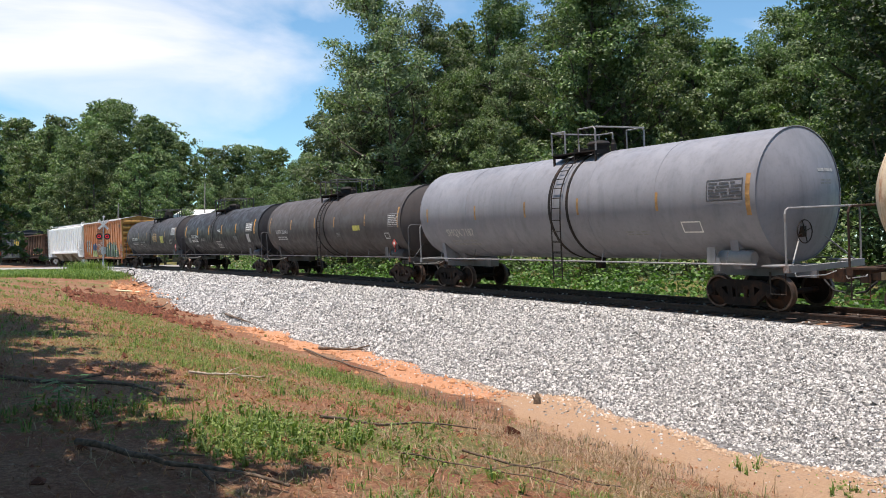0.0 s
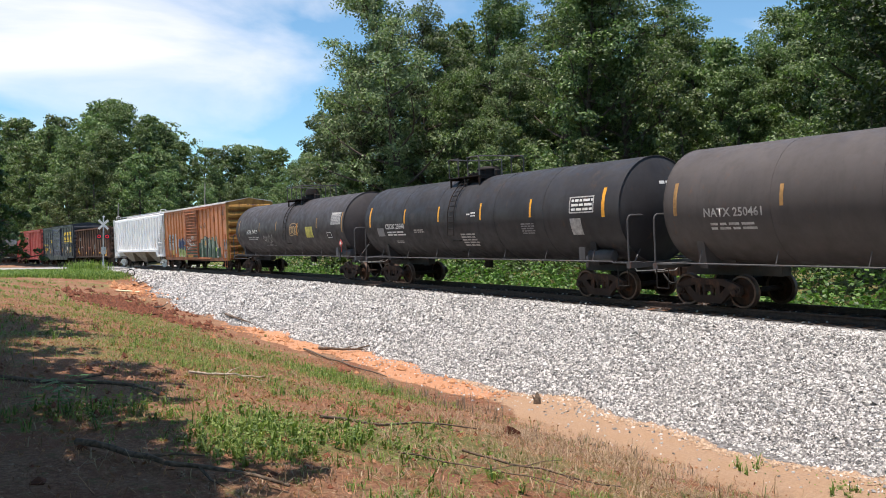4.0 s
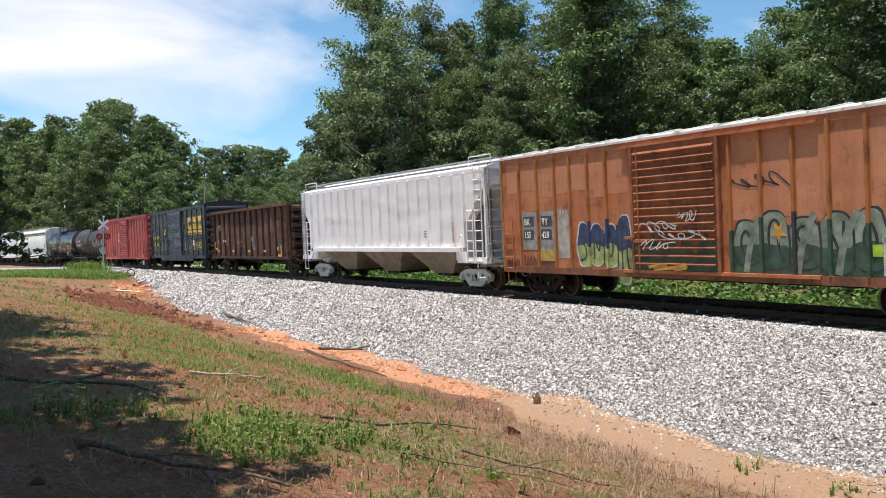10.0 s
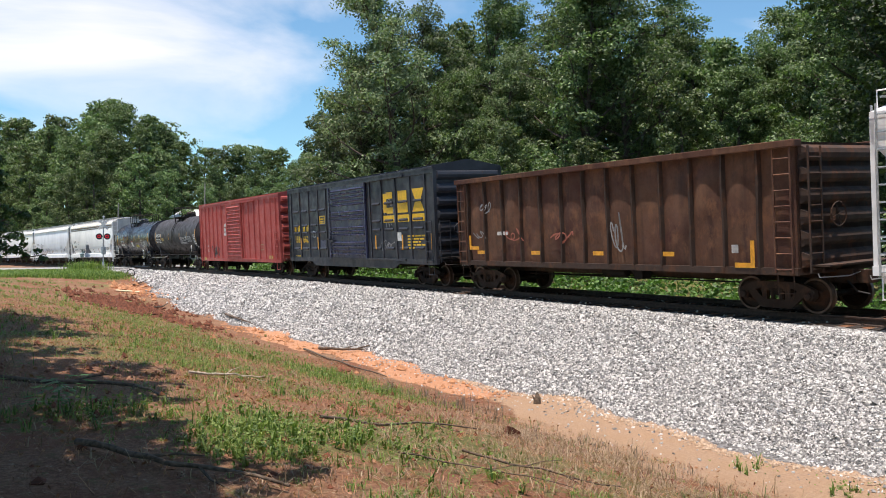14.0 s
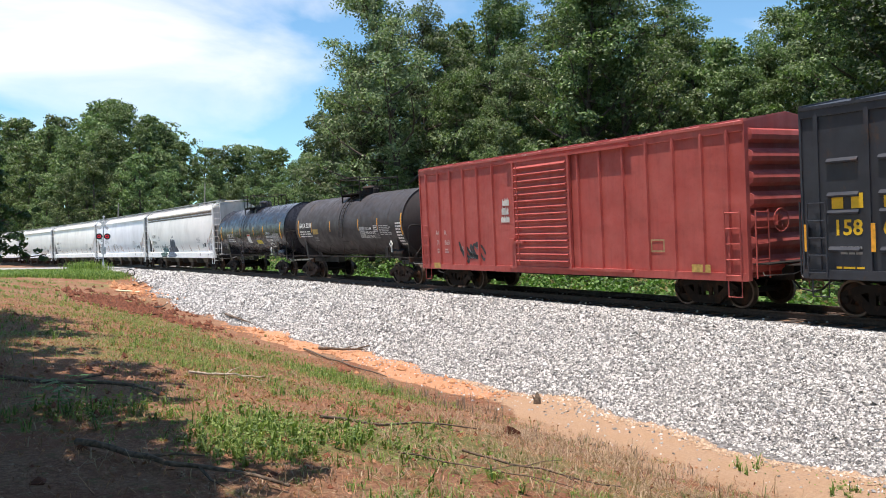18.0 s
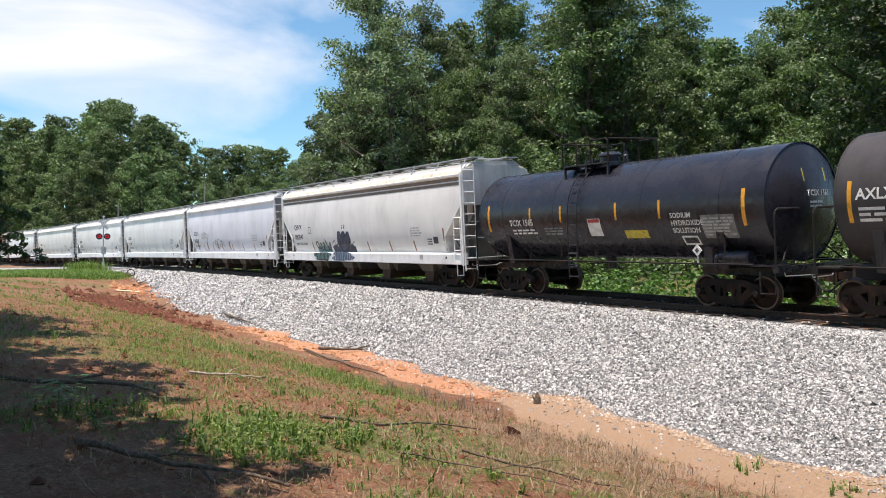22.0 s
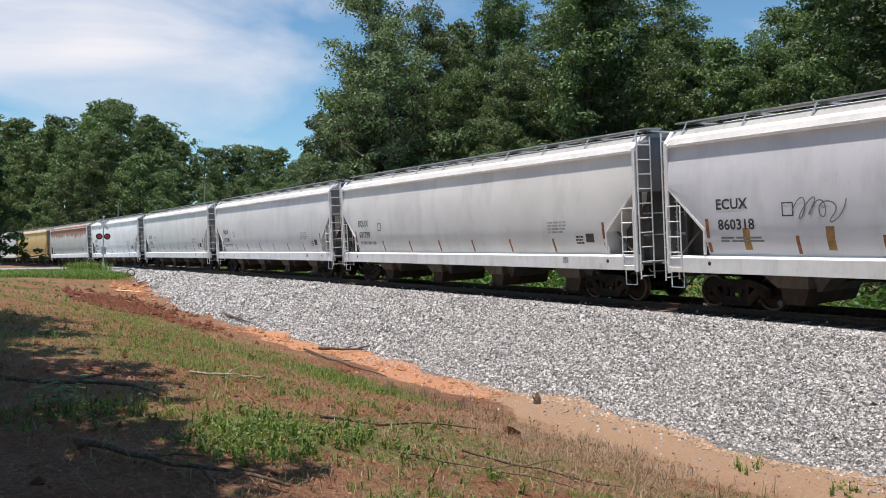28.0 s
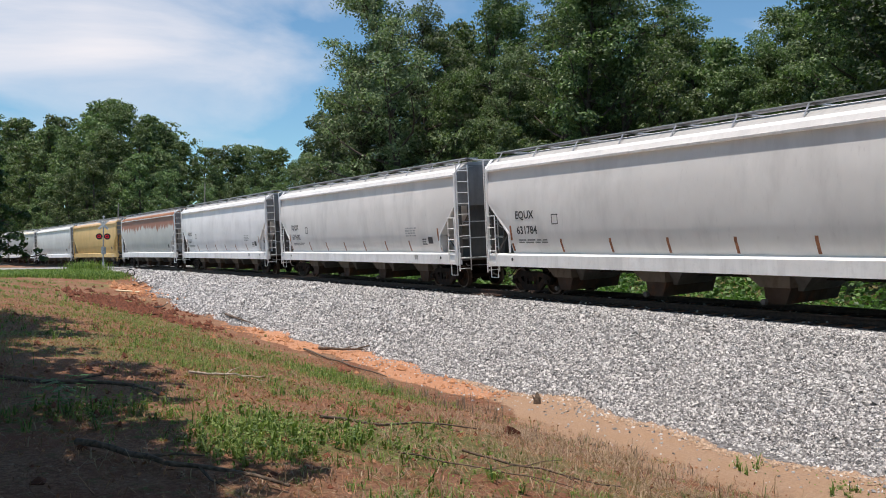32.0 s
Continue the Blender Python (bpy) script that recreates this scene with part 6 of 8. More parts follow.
    c, f = box_car("oxide red box car with a small graffiti tag", 47.8, 5.95, 7.68, 1.55, .72, 4.56, 4.82, RED_PAINT, RED_PAINT, RED_ROOF, RED_PAINT, TRUCK_DARK, (-1.5, 1.35),
                   [-7.22, -6.32, -5.5, -4.6, -3.7, -2.75, 1.7, 2.65, 3.6, 4.5, 5.45, 6.4, 7.2])
    RED_PRINT = plain("chalky_lettering", (.50, .36, .34), .7, var=.2)
    lettering(c, f, -6.68, 2.05, .24, "AG", RED_PRINT)
    lettering(c, f, -6.06, 2.05, .24, "R", RED_PRINT)
    lettering(c, f, -6.62, 1.68, .24, "78", RED_PRINT)
    lettering(c, f, -6.06, 1.68, .24, "863", RED_PRINT)
    bars(c, f, -6.6, 1.35, .2, .2, 2, RED_PRINT, 64)
    bars(c, f, -6.05, 1.35, .25, .2, 2, RED_PRINT, 65)
    scrawl(c, f, -4.95, 1.0, 1.4, .85, 63, SPRAY_BLACK, .09, 12)
    scrawl(c, f, -4.85, 1.1, 1.2, .6, 64, SPRAY_BLACK, .10, 9)
    scrawl(c, f, -4.75, 1.15, 1.1, .5, 65, SPRAY_GREY, .03, 8)
    for k, (z, h) in enumerate(((2.42, .22), (2.68, .26), (2.98, .24))):
        part("old_poster", ragged(Shape(), f, -2.34 + .05 * k, -1.86 - .04 * (k == 1), z, z + h, 62 + k, .012, .16), SPRAY_WHITE, c, "torn white paper poster")
    part("sign", frame_patch(Shape(), f, 4.55, 5.05, 1.45, 1.8, .05, .012), plain("tan_sign", (.35, .22, .12), .6), c)
    part("sign", patch(Shape(), f, 6.0, 6.6, .95, 1.15, .06, 1), plain("amber_sign", (.45, .30, .08), .6), c)
    part("sign", patch(Shape(), f, -6.8, -6.34, .8, 1.0, .06, 1), plain("amber_sign", (.45, .30, .08), .6), c)


make_box_cars()


# ---- gondola ----
def make_gondola():
    half, hw, z0, z1 = 7.02, 1.52, .95, 3.95
    c = new_car("gondola_car", "rust-brown open-top gondola car with dented ribbed sides", 14.67, 6.0)
    f = on_flat(-hw)
    rng = random.Random(77)
    posts = [6.0 - 1.03 * k for k in range(13)]
    for y, o in ((-hw, -1), (hw, 1)):
        part("side_wall", Shape().box(-half, half, min(y, y - o * .08), max(y, y - o * .08), z0 + .1, z1), RUST_BROWN, c)
        part("top_chord", Shape().box(-half - .05, half + .05, min(y - o * .1, y + o * .18), max(y - o * .1, y + o * .18), z1 - .1, z1 + .06), RUST_BROWN, c, bevel=.015)
        part("side_sill", Shape().box(-half, half, min(y, y + o * .1), max(y, y + o * .1), z0, z0 + .16), RUST_DARK, c)
        for x in posts:
            w, b = rng.uniform(.045, .06), rng.uniform(-.04, .04)
            part("side_post", Shape().loft([[(x + q - w, y, z), (x + q - w * .6, y + o * .12, z), (x + q + w * .6, y + o * .12, z), (x + q + w, y, z)] for z, q in ((z0 + .12, 0), (2.0, b), (3.0, -b * .6), (z1 - .08, 0))]), RUST_DARK, c)
        # sheets bowed outwards between the posts by years of heavy loads
        edges = [half] + posts + [-half]
        for a, b in zip(edges, edges[1:]):
            n, v = 9, []
            amp, low, skew = rng.uniform(.035, .085), rng.uniform(.30, .5), rng.uniform(-.5, .5)
            for j in range(n):
                for i in range(n):
                    u, t = i / (n - 1), j / (n - 1)
                    out = amp * math.sin(math.pi * u) ** .7 * math.sin(math.pi * t ** (.75 + low)) * (1 + .35 * math.sin(5 * t + 3 * u + skew * 6)) if 0 < i < n - 1 and 0 < j < n - 1 else 0
                    v.append((a - .05 + (b - a + .1) * u, y + o * (.003 + max(0, out)), z0 + .16 + (z1 - .1 - z0 - .16) * t))
            part("side_panel", Shape().add(v, [(j * n + i, j * n + i + 1, j * n + n + i + 1, j * n + n + i) for j in range(n - 1) for i in range(n - 1)]), RUST_BROWN, c, smooth_angle=60)
    part("floor", Shape().box(-half, half, -hw + .08, hw - .08, z0 + .05, z0 + .2).box(-half - .4, half + .4, -.2, .2, .68, 1.0), RUST_DARK, c)
    for e in (-1, 1):
        x = e * half
        sh = Shape().box(min(x, x - e * .06), max(x, x - e * .06), -hw, hw, z0, z1)
        part("end_wall", corrugated_end(sh, x, hw - .05, z0 + .1, z1, 6, e, .14), RUST_DARK, c, smooth_angle=50)
        part("ladder", ladder(Shape(), x - e * .55, x - e * .1, -hw - .14, z0 + .05, z1 - .1, .36, .02), RUST_BROWN, c)
        part("ladder", end_ladder(Shape(), x + e * .2, -hw + .1, -hw + .55, z0 + .05, z1 - .1, .36, .02), RUST_DARK, c)
        part("stirrup", stirrup(Shape(), x - e * .35, -hw - .05, z0, .42, .42), RUST_DARK, c)
        part("end_platform", Shape().box(min(x, x + e * .6), max(x, x + e * .6), -hw + .2, hw - .2, 1.14, 1.18), RUST_DARK, c)
        coupler(c, e * (half + .2), TRUCK_RUST)
        truck(c, e * 6.0, TRUCK_RUST)
    brake_wheel(c, half + .3, -.5, 2.3, RUST_DARK)
    under_gear(c, 0, BLACK_STEEL)
    bulge = on_flat(-hw - .085)
    for x in (-5.6, -2.5, .45, 3.15):
        part("reflector_strip", patch(Shape(), f, x - .25, x + .2, 1.35, 1.47, .09, 1), YELLOW, c)
    sh = Shape()
    patch(sh, f, 5.3, 5.88, 1.1, 1.22, .112, 1)
    patch(sh, f, 5.76, 5.88, 1.22, 1.75, .112, 1)
    part("reflector_strip", sh, YELLOW, c)
    scrawl(c, bulge, 1.02, 1.35, .5, 1.2, 71, SPRAY_GREY, .05, 9)
    scrawl(c, bulge, -5.6, 2.75, .7, .4, 72, SPRAY_GREY, .04, 9)
    part("sign", patch(Shape(), f, 5.2, 5.4, 1.45, 1.65, .09, 1), GREY_SIGN, c)
    mark = plain("rust_red_mark", (.38, .12, .08), .7)
    scrawl(c, bulge, -4.1, 1.75, .9, .45, 73, mark, .04, 9)
    scrawl(c, bulge, -1.6, 1.7, .8, .4, 74, mark, .05, 8)
    scrawl(c, bulge, -6.0, 1.85, .6, .3, 75, SPRAY_GREY, .03, 9)
    bars(c, bulge, -4.6, 1.95, .7, .22, 1, SPRAY_WHITE, 76)
    sh = Shape()
    patch(sh, f, -6.35, -6.23, 1.5, 2.0, .09, 1)
    patch(sh, f, -6.23, -5.75, 1.5, 1.62, .09, 1)
    part("reflector_strip", sh, YELLOW, c)


make_gondola()

# ---- hopper cars ----
WHITE_PAINT = paint("fresh_white_paint", (0.85, 0.835, 0.83), 0.45, 0.14, 0.0, shift=1, fade=(0.90, 0.89, 0.885), dent=.38)
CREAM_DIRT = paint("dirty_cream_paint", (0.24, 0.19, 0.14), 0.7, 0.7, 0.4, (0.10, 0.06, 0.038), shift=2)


BAY_DARK = paint("dark_bay_paint", (0.13, 0.105, 0.085), 0.75, 0.6, 0.3, (0.08, 0.05, 0.035), shift=5)


def hopper_bay(sh, x, w, hw, zt, zb):
    a, b = w / 2, w * .16
    return sh.loft([[(x - a, -hw, zt), (x + a, -hw, zt), (x + a, hw, zt), (x - a, hw, zt)], [(x - b, -hw * .55, zb), (x + b, -hw * .55, zb), (x + b, hw * .55, zb), (x - b, hw * .55, zb)]])


# Dark copy of the white paint, with the cut corner's shade put in.
END_SHADED = paint("shaded_end_paint", (.16, .155, .15), .65, .5, .05)


def make_ribbed_hopper():
    half, hw, zs, ze = 8.42, 1.50, 1.56, 4.34
    c = new_car("hopper_car", "white ribbed three-bay covered hopper car", -2.48, 6.95)
    cut = 1.28
    zc = 3.78
    side = [(-half, ze), (-half, zc), (-half + cut, 2.45), (-half + cut, zs), (half - cut, zs), (half - cut, 2.45), (half, zc), (half, ze)]
    part("body", Shape().prism(side, -hw, hw), WHITE_PAINT, c)
    part("side_sill", Shape().box(-half + 1.6, half - 1.6, -hw - .13, hw + .13, zs - .16, zs + .02), WHITE_PAINT, c, bevel=.01)
    part("eave_plate", Shape().box(-half, half, -hw - .005, hw + .005, ze - .1, ze + .05), WHITE_PAINT, c, bevel=.01)
    for y, o in ((-hw, -1), (hw, 1)):
        for k in range(18):
            x = -7.08 + 14.16 * k / 17
            zb = zs
            part("side_post", Shape().prism([(x - .085, y), (x - .08, y + o * .12), (x + .08, y + o * .12), (x + .085, y)], zb, ze - .1, "z"), WHITE_PAINT, c)
    roof = part("roof", Shape().prism([(-hw - .003, ze + .04), (-.6, ze + .30), (.6, ze + .30), (hw + .003, ze + .04)], -half, half, "x"), WHITE_PAINT, c)
    for k in range(10):
        x = -7.2 + 1.6 * k
        part("hatch", Shape().prism([(-.42, ze + .29), (-.38, ze + .42), (.38, ze + .42), (.42, ze + .29)], x - .65, x + .65, "x"), WHITE_PAINT, roof)
    for y in (-.85, .85):
        part("running_board", Shape().box(-half, half, y - .25, y + .25, ze + .36, ze + .40), GALV, c)
    for e in (-1, 1):
        sh = Shape()
        sh.tube([(e * half, -1.2, ze + .1), (e * half, -1.2, ze + .5), (e * (half - 1.4), -1.2, ze + .5), (e * (half - 1.4), -1.2, ze + .1)], .02, 5)
        part("roof_grab", sh, WHITE_PAINT, c)
    for x in (-4.3, 0, 4.3):
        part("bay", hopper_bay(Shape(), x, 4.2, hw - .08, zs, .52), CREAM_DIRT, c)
        part("outlet_gate", Shape().box(x - .55, x + .55, -.75, .75, .42, .55), BLACK_STEEL, c)
    for e in (-1, 1):
        x = e * half
        sh = Shape().box(min(x - e * 1.9, x), max(x - e * 1.9, x), -hw - .04, hw + .04, 1.0, 1.2)
        sh.prism([(x - e * 1.95, 1.1), (x - e * 1.95, zs), (x - e * 1.5, zs), (x - e * 1.5, 1.1)], -hw - .05, hw + .05)
        sh.box(min(x, x - e * .1), max(x, x - e * .1), -hw, -hw + .1, 1.1, ze).box(min(x, x - e * .1), max(x, x - e * .1), hw - .1, hw, 1.1, ze)
        sh.box(min(x - e * 2.4, x), max(x - e * 2.4, x), -.2, .2, .75, 1.1)
        part("end_frame", sh, WHITE_PAINT, c)
        part("ladder", ladder(Shape(), x - e * .62, x - e * .18, -hw - .06, 1.0, ze + .2, .36, .018), GALV if e < 0 else WHITE_PAINT, c)
        part("ladder", ladder(Shape(), x - e * 1.15, x - e * .75, -hw - .06, 1.0, 2.9, .36, .018), WHITE_PAINT, c)
        part("ladder", end_ladder(Shape(), x + e * .04, -hw + .15, -hw + .65, 1.0, ze + .2, .36, .018), GALV, c)
        part("stirrup", stirrup(Shape(), x - e * .4, -hw, 1.0, .42, .5), WHITE_PAINT, c)
        part("end_rail", Shape().tube([(x, -hw + .1, 2.3), (x, hw - .1, 2.3)], .02, 5).tube([(x, -hw + .1, 1.7), (x, hw - .1, 1.7)], .02, 5), WHITE_PAINT, c)
        coupler(c, e * (half + .05), TRUCK_WHITE)
        truck(c, e * 6.95, TRUCK_WHITE)
    brake_wheel(c, half - .1, -.5, 2.6, WHITE_PAINT)
    for e in (-1, 1):
        x = e * (half - cut)
        # A dark plate stands in for the shade inside the cut corner.
        part("shaded_slope_sheet", Shape().prism([(x - e * .02, 1.1), (x + e * 1.15, 1.1), (x + e * 1.15, 3.6), (x - e * .02, 2.4)], -1.16, -1.12), END_SHADED, c)
        part("gusset", Shape().prism([(x - e * .35, zs - .14), (x + e * .05, zs - .14), (x + e * .15, 1.02), (x - e * .02, 1.02)], -hw - .13, -hw - .09), WHITE_PAINT, c)
        part("brake_valve", Shape().box(x + e * .55 - .12, x + e * .55 + .12, -.75, -.45, 1.2, 1.5).spin([(1.5, .07), (1.62, .09), (1.66, .03)], 10, "z", (x + e * .55, -.6, 0)), WHITE_PAINT, c)
    part("air_pipe", Shape().tube([(half - 1.3, -hw - .1, 1.9), (half - 1.5, -hw - .12, 2.05), (half - 1.75, -hw - .12, 1.75), (half - 1.8, -hw - .12, 1.2)], .02, 6), WHITE_PAINT, c)
    f = on_flat(-hw)
    bars(c, f, 4.1, 1.95, .35, .3, 3, SPRAY_GREY, 81)
    part("reflector_strip", patch(Shape(), f, 6.3, 6.4, 1.75, 2.5, .085, 1), plain("tan_primer", (.42, .30, .20), .7), c)


make_ribbed_hopper()


def hopper_paint(name, col, top, streak, amount, shift):
    """Hopper side paint with an old stain running down from the roof edge."""
    if name in MATS:
        return MATS[name]
    m, nt, b = mat_nodes(name, 0.5, 0, 0.35)
    light = tuple(min(1, v * 1.12 + .01) for v in col)
    c = mix(nt, noise_fac(nt, .5, 4, shift=shift), col, light)
    dirt = tuple(v * .55 for v in col)
    c = mix(nt, noise_fac(nt, 1.3, 7, .6, (1.0, 1.0, .35), .5, .8, shift=shift + 2), c, dirt, .40)
    c = mix(nt, noise_fac(nt, 11, 5, .65, (1, 1, .3), .6, .8, shift=shift + 4), c, dirt, .30)
    if amount:
        co = nt.nodes.new("ShaderNodeTexCoord")
        sp = nt.nodes.new("ShaderNodeSeparateXYZ")
        nt.links.new(co.outputs["Object"], sp.inputs[0])
        drip = noise_fac(nt, 1.8, 5, .6, (1.4, .01, .12), .25, .75, shift=shift)
        a = nt.nodes.new("ShaderNodeMath")
        a.operation = "MULTIPLY_ADD"
        a.inputs[1].default_value = -1.1 * amount
        nt.links.new(drip, a.inputs[0])
        a.inputs[2].default_value = top
        g = nt.nodes.new("ShaderNodeMath")
        g.operation = "SUBTRACT"
        nt.links.new(sp.outputs[2], g.inputs[0])
        nt.links.new(a.outputs[0], g.inputs[1])
        r = nt.nodes.new("ShaderNodeMapRange")
        r.inputs["From Max"].default_value = .12
        nt.links.new(g.outputs[0], r.inputs["Value"])
        c = mix(nt, r.outputs["Result"], c, streak, .9)
    nt.links.new(c, b.inputs["Base Color"])
    bump(nt, b, noise_fac(nt, .9, 3, .5, None, .2, .8, shift=shift), .12, .04)
    MATS[name] = m
    return m


# Grimy grey, darkened further: shade at the car ends is put into it.
END_GREY = paint("grimy_shaded_end_paint", (.105, .10, .095), .65, .6, .2, (.14, .09, .06))
CROWN_GREY = paint("dull_grey_roof_paint", (.40, .395, .38), .6, .4, .08)
# Greyer than the sides: the unlit look of the ends is put in.
END_UNLIT = paint("unlit_end_paint", (.24, .235, .23), .6, .45, .05)
HOPPER_PROF = [(1.36, 1.36), (1.50, 1.75), (1.555, 2.2), (1.575, 2.7), (1.565, 3.2), (1.53, 3.6), (1.475, 3.92), (1.45, 4.20)]


def hopper_surf(x, z, off=0.006):
    zs = [p[1] for p in HOPPER_PROF]
    return (x, -float(np.interp(z, zs, [p[0] for p in HOPPER_PROF])) - off, z)


def round_hopper(label, centre, half, side, roof_mat, trim, mark="", number="", shift=0, ends=None, half_trucks=None):
    c = new_car("hopper_car", label, centre, half_trucks or half - 1.75)
    ends_mat = ends or END_UNLIT
    cut, zcut, zcut2 = 1.25, 3.22, 2.02
    prof = HOPPER_PROF
    ring = [(-y, z) for y, z in prof] + [(y, z) for y, z in reversed(prof)]
    def clamp(z0):
        zs = [p[1] for p in prof]
        ys = [p[0] for p in prof]
        return [(math.copysign(float(np.interp(max(z, z0), zs, ys)), y), max(z, z0)) for y, z in ring]
    rings = []
    for x, z0 in ((-half, zcut), (-half + cut, zcut2), (-half + cut + .01, 1.36), (-half * .5, 1.36), (0, 1.36), (half * .5, 1.36), (half - cut - .01, 1.36), (half - cut, zcut2), (half, zcut)):
        rings.append([(x, y, z) for y, z in clamp(z0)])
    part("body", Shape().loft(rings), side, c, smooth_angle=35)
    # roof ledge, shoulder and running boards
    part("eave_plate", Shape().prism([(-1.44, 4.185), (-1.545, 4.185), (-1.55, 4.25), (-1.50, 4.27), (1.50, 4.27), (1.55, 4.25), (1.545, 4.185), (1.44, 4.185)], -half - .02, half + .02, "x"), trim, c)
    sh = Shape().prism([(-1.53, 4.26), (-1.47, 4.40), (-1.27, 4.50), (-.55, 4.53), (.55, 4.53), (1.27, 4.50), (1.47, 4.40), (1.53, 4.26)], -half, half, "x")
    roof = part("roof", sh, roof_mat, c, smooth_angle=28)
    part("roof_crown", Shape().prism([(-1.25, 4.49), (-.95, 4.70), (-.5, 4.73), (.5, 4.73), (.95, 4.70), (1.25, 4.49)], -half + .02, half - .02, "x"), CROWN_GREY, roof)
    part("hatch_cover", Shape().prism([(-.30, 4.72), (-.27, 4.80), (.27, 4.80), (.30, 4.72)], -half + .9, half - .9, "x"), roof_mat, roof)
    for y in (-.78, .78):
        part("running_board", Shape().box(-half - .05, half + .05, y - .27, y + .27, 4.83, 4.865), GALV, c)
    n = 10
    for k in range(n):
        x = -half + .35 + (2 * half - .7) * k / (n - 1)
        sh = Shape()
        sh.tube([(x, -1.26, 4.48), (x, -1.04, 4.82), (x, 1.04, 4.82), (x, 1.26, 4.48)], .024, 4)
        part("board_bracket", sh, GALV, c)
    # side sill, outlet bays and the end frames
    for y, o in ((-1.5, -1), (1.5, 1)):
        sh = Shape().prism([(y, .93), (y + o * .06, .94), (y + o * .06, 1.31), (y, 1.36), (y - o * .14, 1.37), (y - o * .14, .93)], -half, half, "x")
        part("side_sill", sh, trim, c)
    nb = 4
    for k in range(nb):
        x = (k - (nb - 1) / 2) * (half - 3.42) * 2 / 3
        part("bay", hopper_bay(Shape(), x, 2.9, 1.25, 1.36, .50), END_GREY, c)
        part("chute", Shape().prism([(x - .95, .98), (x + .40, .98), (x + .40, .60), (x - .42, .60)], -1.08, 1.08), BAY_DARK, c, "grey-brown outlet chute")
        part("outlet_gate", Shape().prism([(x - .40, .61), (x + .38, .61), (x + .22, .20), (x - .32, .20)], -1.0, 1.0), RUST_DARK, c, "rusty outlet gate")
        part("gate_capstan", Shape().spin([(-1.12, .075), (-1.0, .075)], 8, "y", (x - .34, 0, .24)), END_GREY, c)
    part("centre_sill", Shape().box(-half, half, -.2, .2, .74, 1.06), BLACK_STEEL, c)
    for e in (-1, 1):
        x = e * half
        sh = Shape().prism([(x, 1.15), (x - e * 1.75, 1.15), (x - e * .25, 2.75), (x, 2.75)], -.06, .06)
        sh.box(min(x, x - e * 1.7), max(x, x - e * 1.7), -1.36, 1.36, 1.06, 1.14)
        for y in (-1.36, 1.36):
            sh.box(min(x, x - e * .08), max(x, x - e * .08), y - .05, y + .05, 1.1, 3.95)
            sh.tube([(x - e * .05, y, 1.15), (x - e * .95, y, 2.0)], .035, 4)
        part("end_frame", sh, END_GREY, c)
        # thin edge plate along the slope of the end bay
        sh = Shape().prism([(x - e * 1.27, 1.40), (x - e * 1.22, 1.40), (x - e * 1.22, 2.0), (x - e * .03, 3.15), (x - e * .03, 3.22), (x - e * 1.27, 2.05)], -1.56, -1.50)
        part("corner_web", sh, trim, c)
        # plate behind the cut corner; the overhang's shade is in its dark colour
        part("shaded_slope_sheet", Shape().prism([(x - e * 1.3, 1.15), (x - e * .12, 1.15), (x - e * .12, 3.15), (x - e * 1.3, 2.1)], -.74, -.70).box(min(x - e * .16, x - e * .10), max(x - e * .16, x - e * .10), -.96, .96, 1.1, 3.2), END_GREY, c)
        sh = Shape()
        for p, q in (((-1.57, .9), (-1.57, 3.3)), ((-1.57, 3.3), (-1.56, 4.30)), ((-1.56, 4.30), (-1.28, 4.62))):
            sh.prism([(p[0], p[1]), (p[0] + .05, p[1]), (q[0] + .05, q[1]), q], x - e * .10, x + e * .01, "x")
        part("corner_post", sh, trim, c)
        part("ladder", ladder(Shape(), x - e * .52, x - e * .08, -1.60, .98, 2.66, .40, .016), trim, c)
        part("ladder", end_ladder(Shape(), x + e * .10, -1.54, -1.04, .70, 4.6, .40, .017), trim, c)
        sh = Shape().tube([(x + e * .06, -1.35, 1.9), (x + e * .06, 1.35, 1.9)], .02, 5).tube([(x + e * .06, -1.35, 2.5), (x + e * .06, 1.35, 2.5)], .02, 5)
        sh.box(min(x, x + e * .35), max(x, x + e * .35), -1.4, 1.4, 1.14, 1.18)
        part("end_platform", sh, GALV, c)
        part("stirrup", stirrup(Shape(), x - e * .3, -1.52, 1.14, .42, .6), trim, c)
        part("end_wall", Shape().box(min(x, x + e * .03), max(x, x + e * .03), -1.0, 1.0, 4.56, 4.60).prism([(-1.44, 3.1), (-1.44, 4.2), (-1.5, 4.28), (-1.36, 4.42), (-.55, 4.58), (.55, 4.58), (1.36, 4.42), (1.5, 4.28), (1.44, 4.2), (1.44, 3.1)], x, x + e * .035, "x"), ends_mat, c)
        coupler(c, e * (half + .1), TRUCK_DARK)
        truck(c, e * (half_trucks or half - 1.75), TRUCK_DARK)
    brake_wheel(c, half + .1, .5, 2.5, GALV)
    part("sign", patch(Shape(), hopper_surf, half - 2.15, half - 1.8, 1.72, 1.98), DARK_LETTER, c)
    part("sill_tab", Shape().box(half - 1.55, half - 1.4, -1.575, -1.56, .98, 1.14), WHITE_LETTER, c)
    if mark:
        lettering(c, hopper_surf, -half + 1.66, 2.52, .36, mark, DARK_LETTER)
        lettering(c, hopper_surf, -half + 1.70, 2.02, .36, number, DARK_LETTER)
        bars(c, hopper_surf, -half + 1.75, 1.70, 1.5, .16, 2, FADED, shift + 90)
        part("sign", frame_patch(Shape(), hopper_surf, -half + 3.55, -half + 3.85, 2.3, 2.62, .03), DARK_LETTER, c)
        bars(c, hopper_surf, half - 3.9, 2.0, .9, .4, 4, plain('worn_print', (.46, .46, .46), .7), shift + 91)
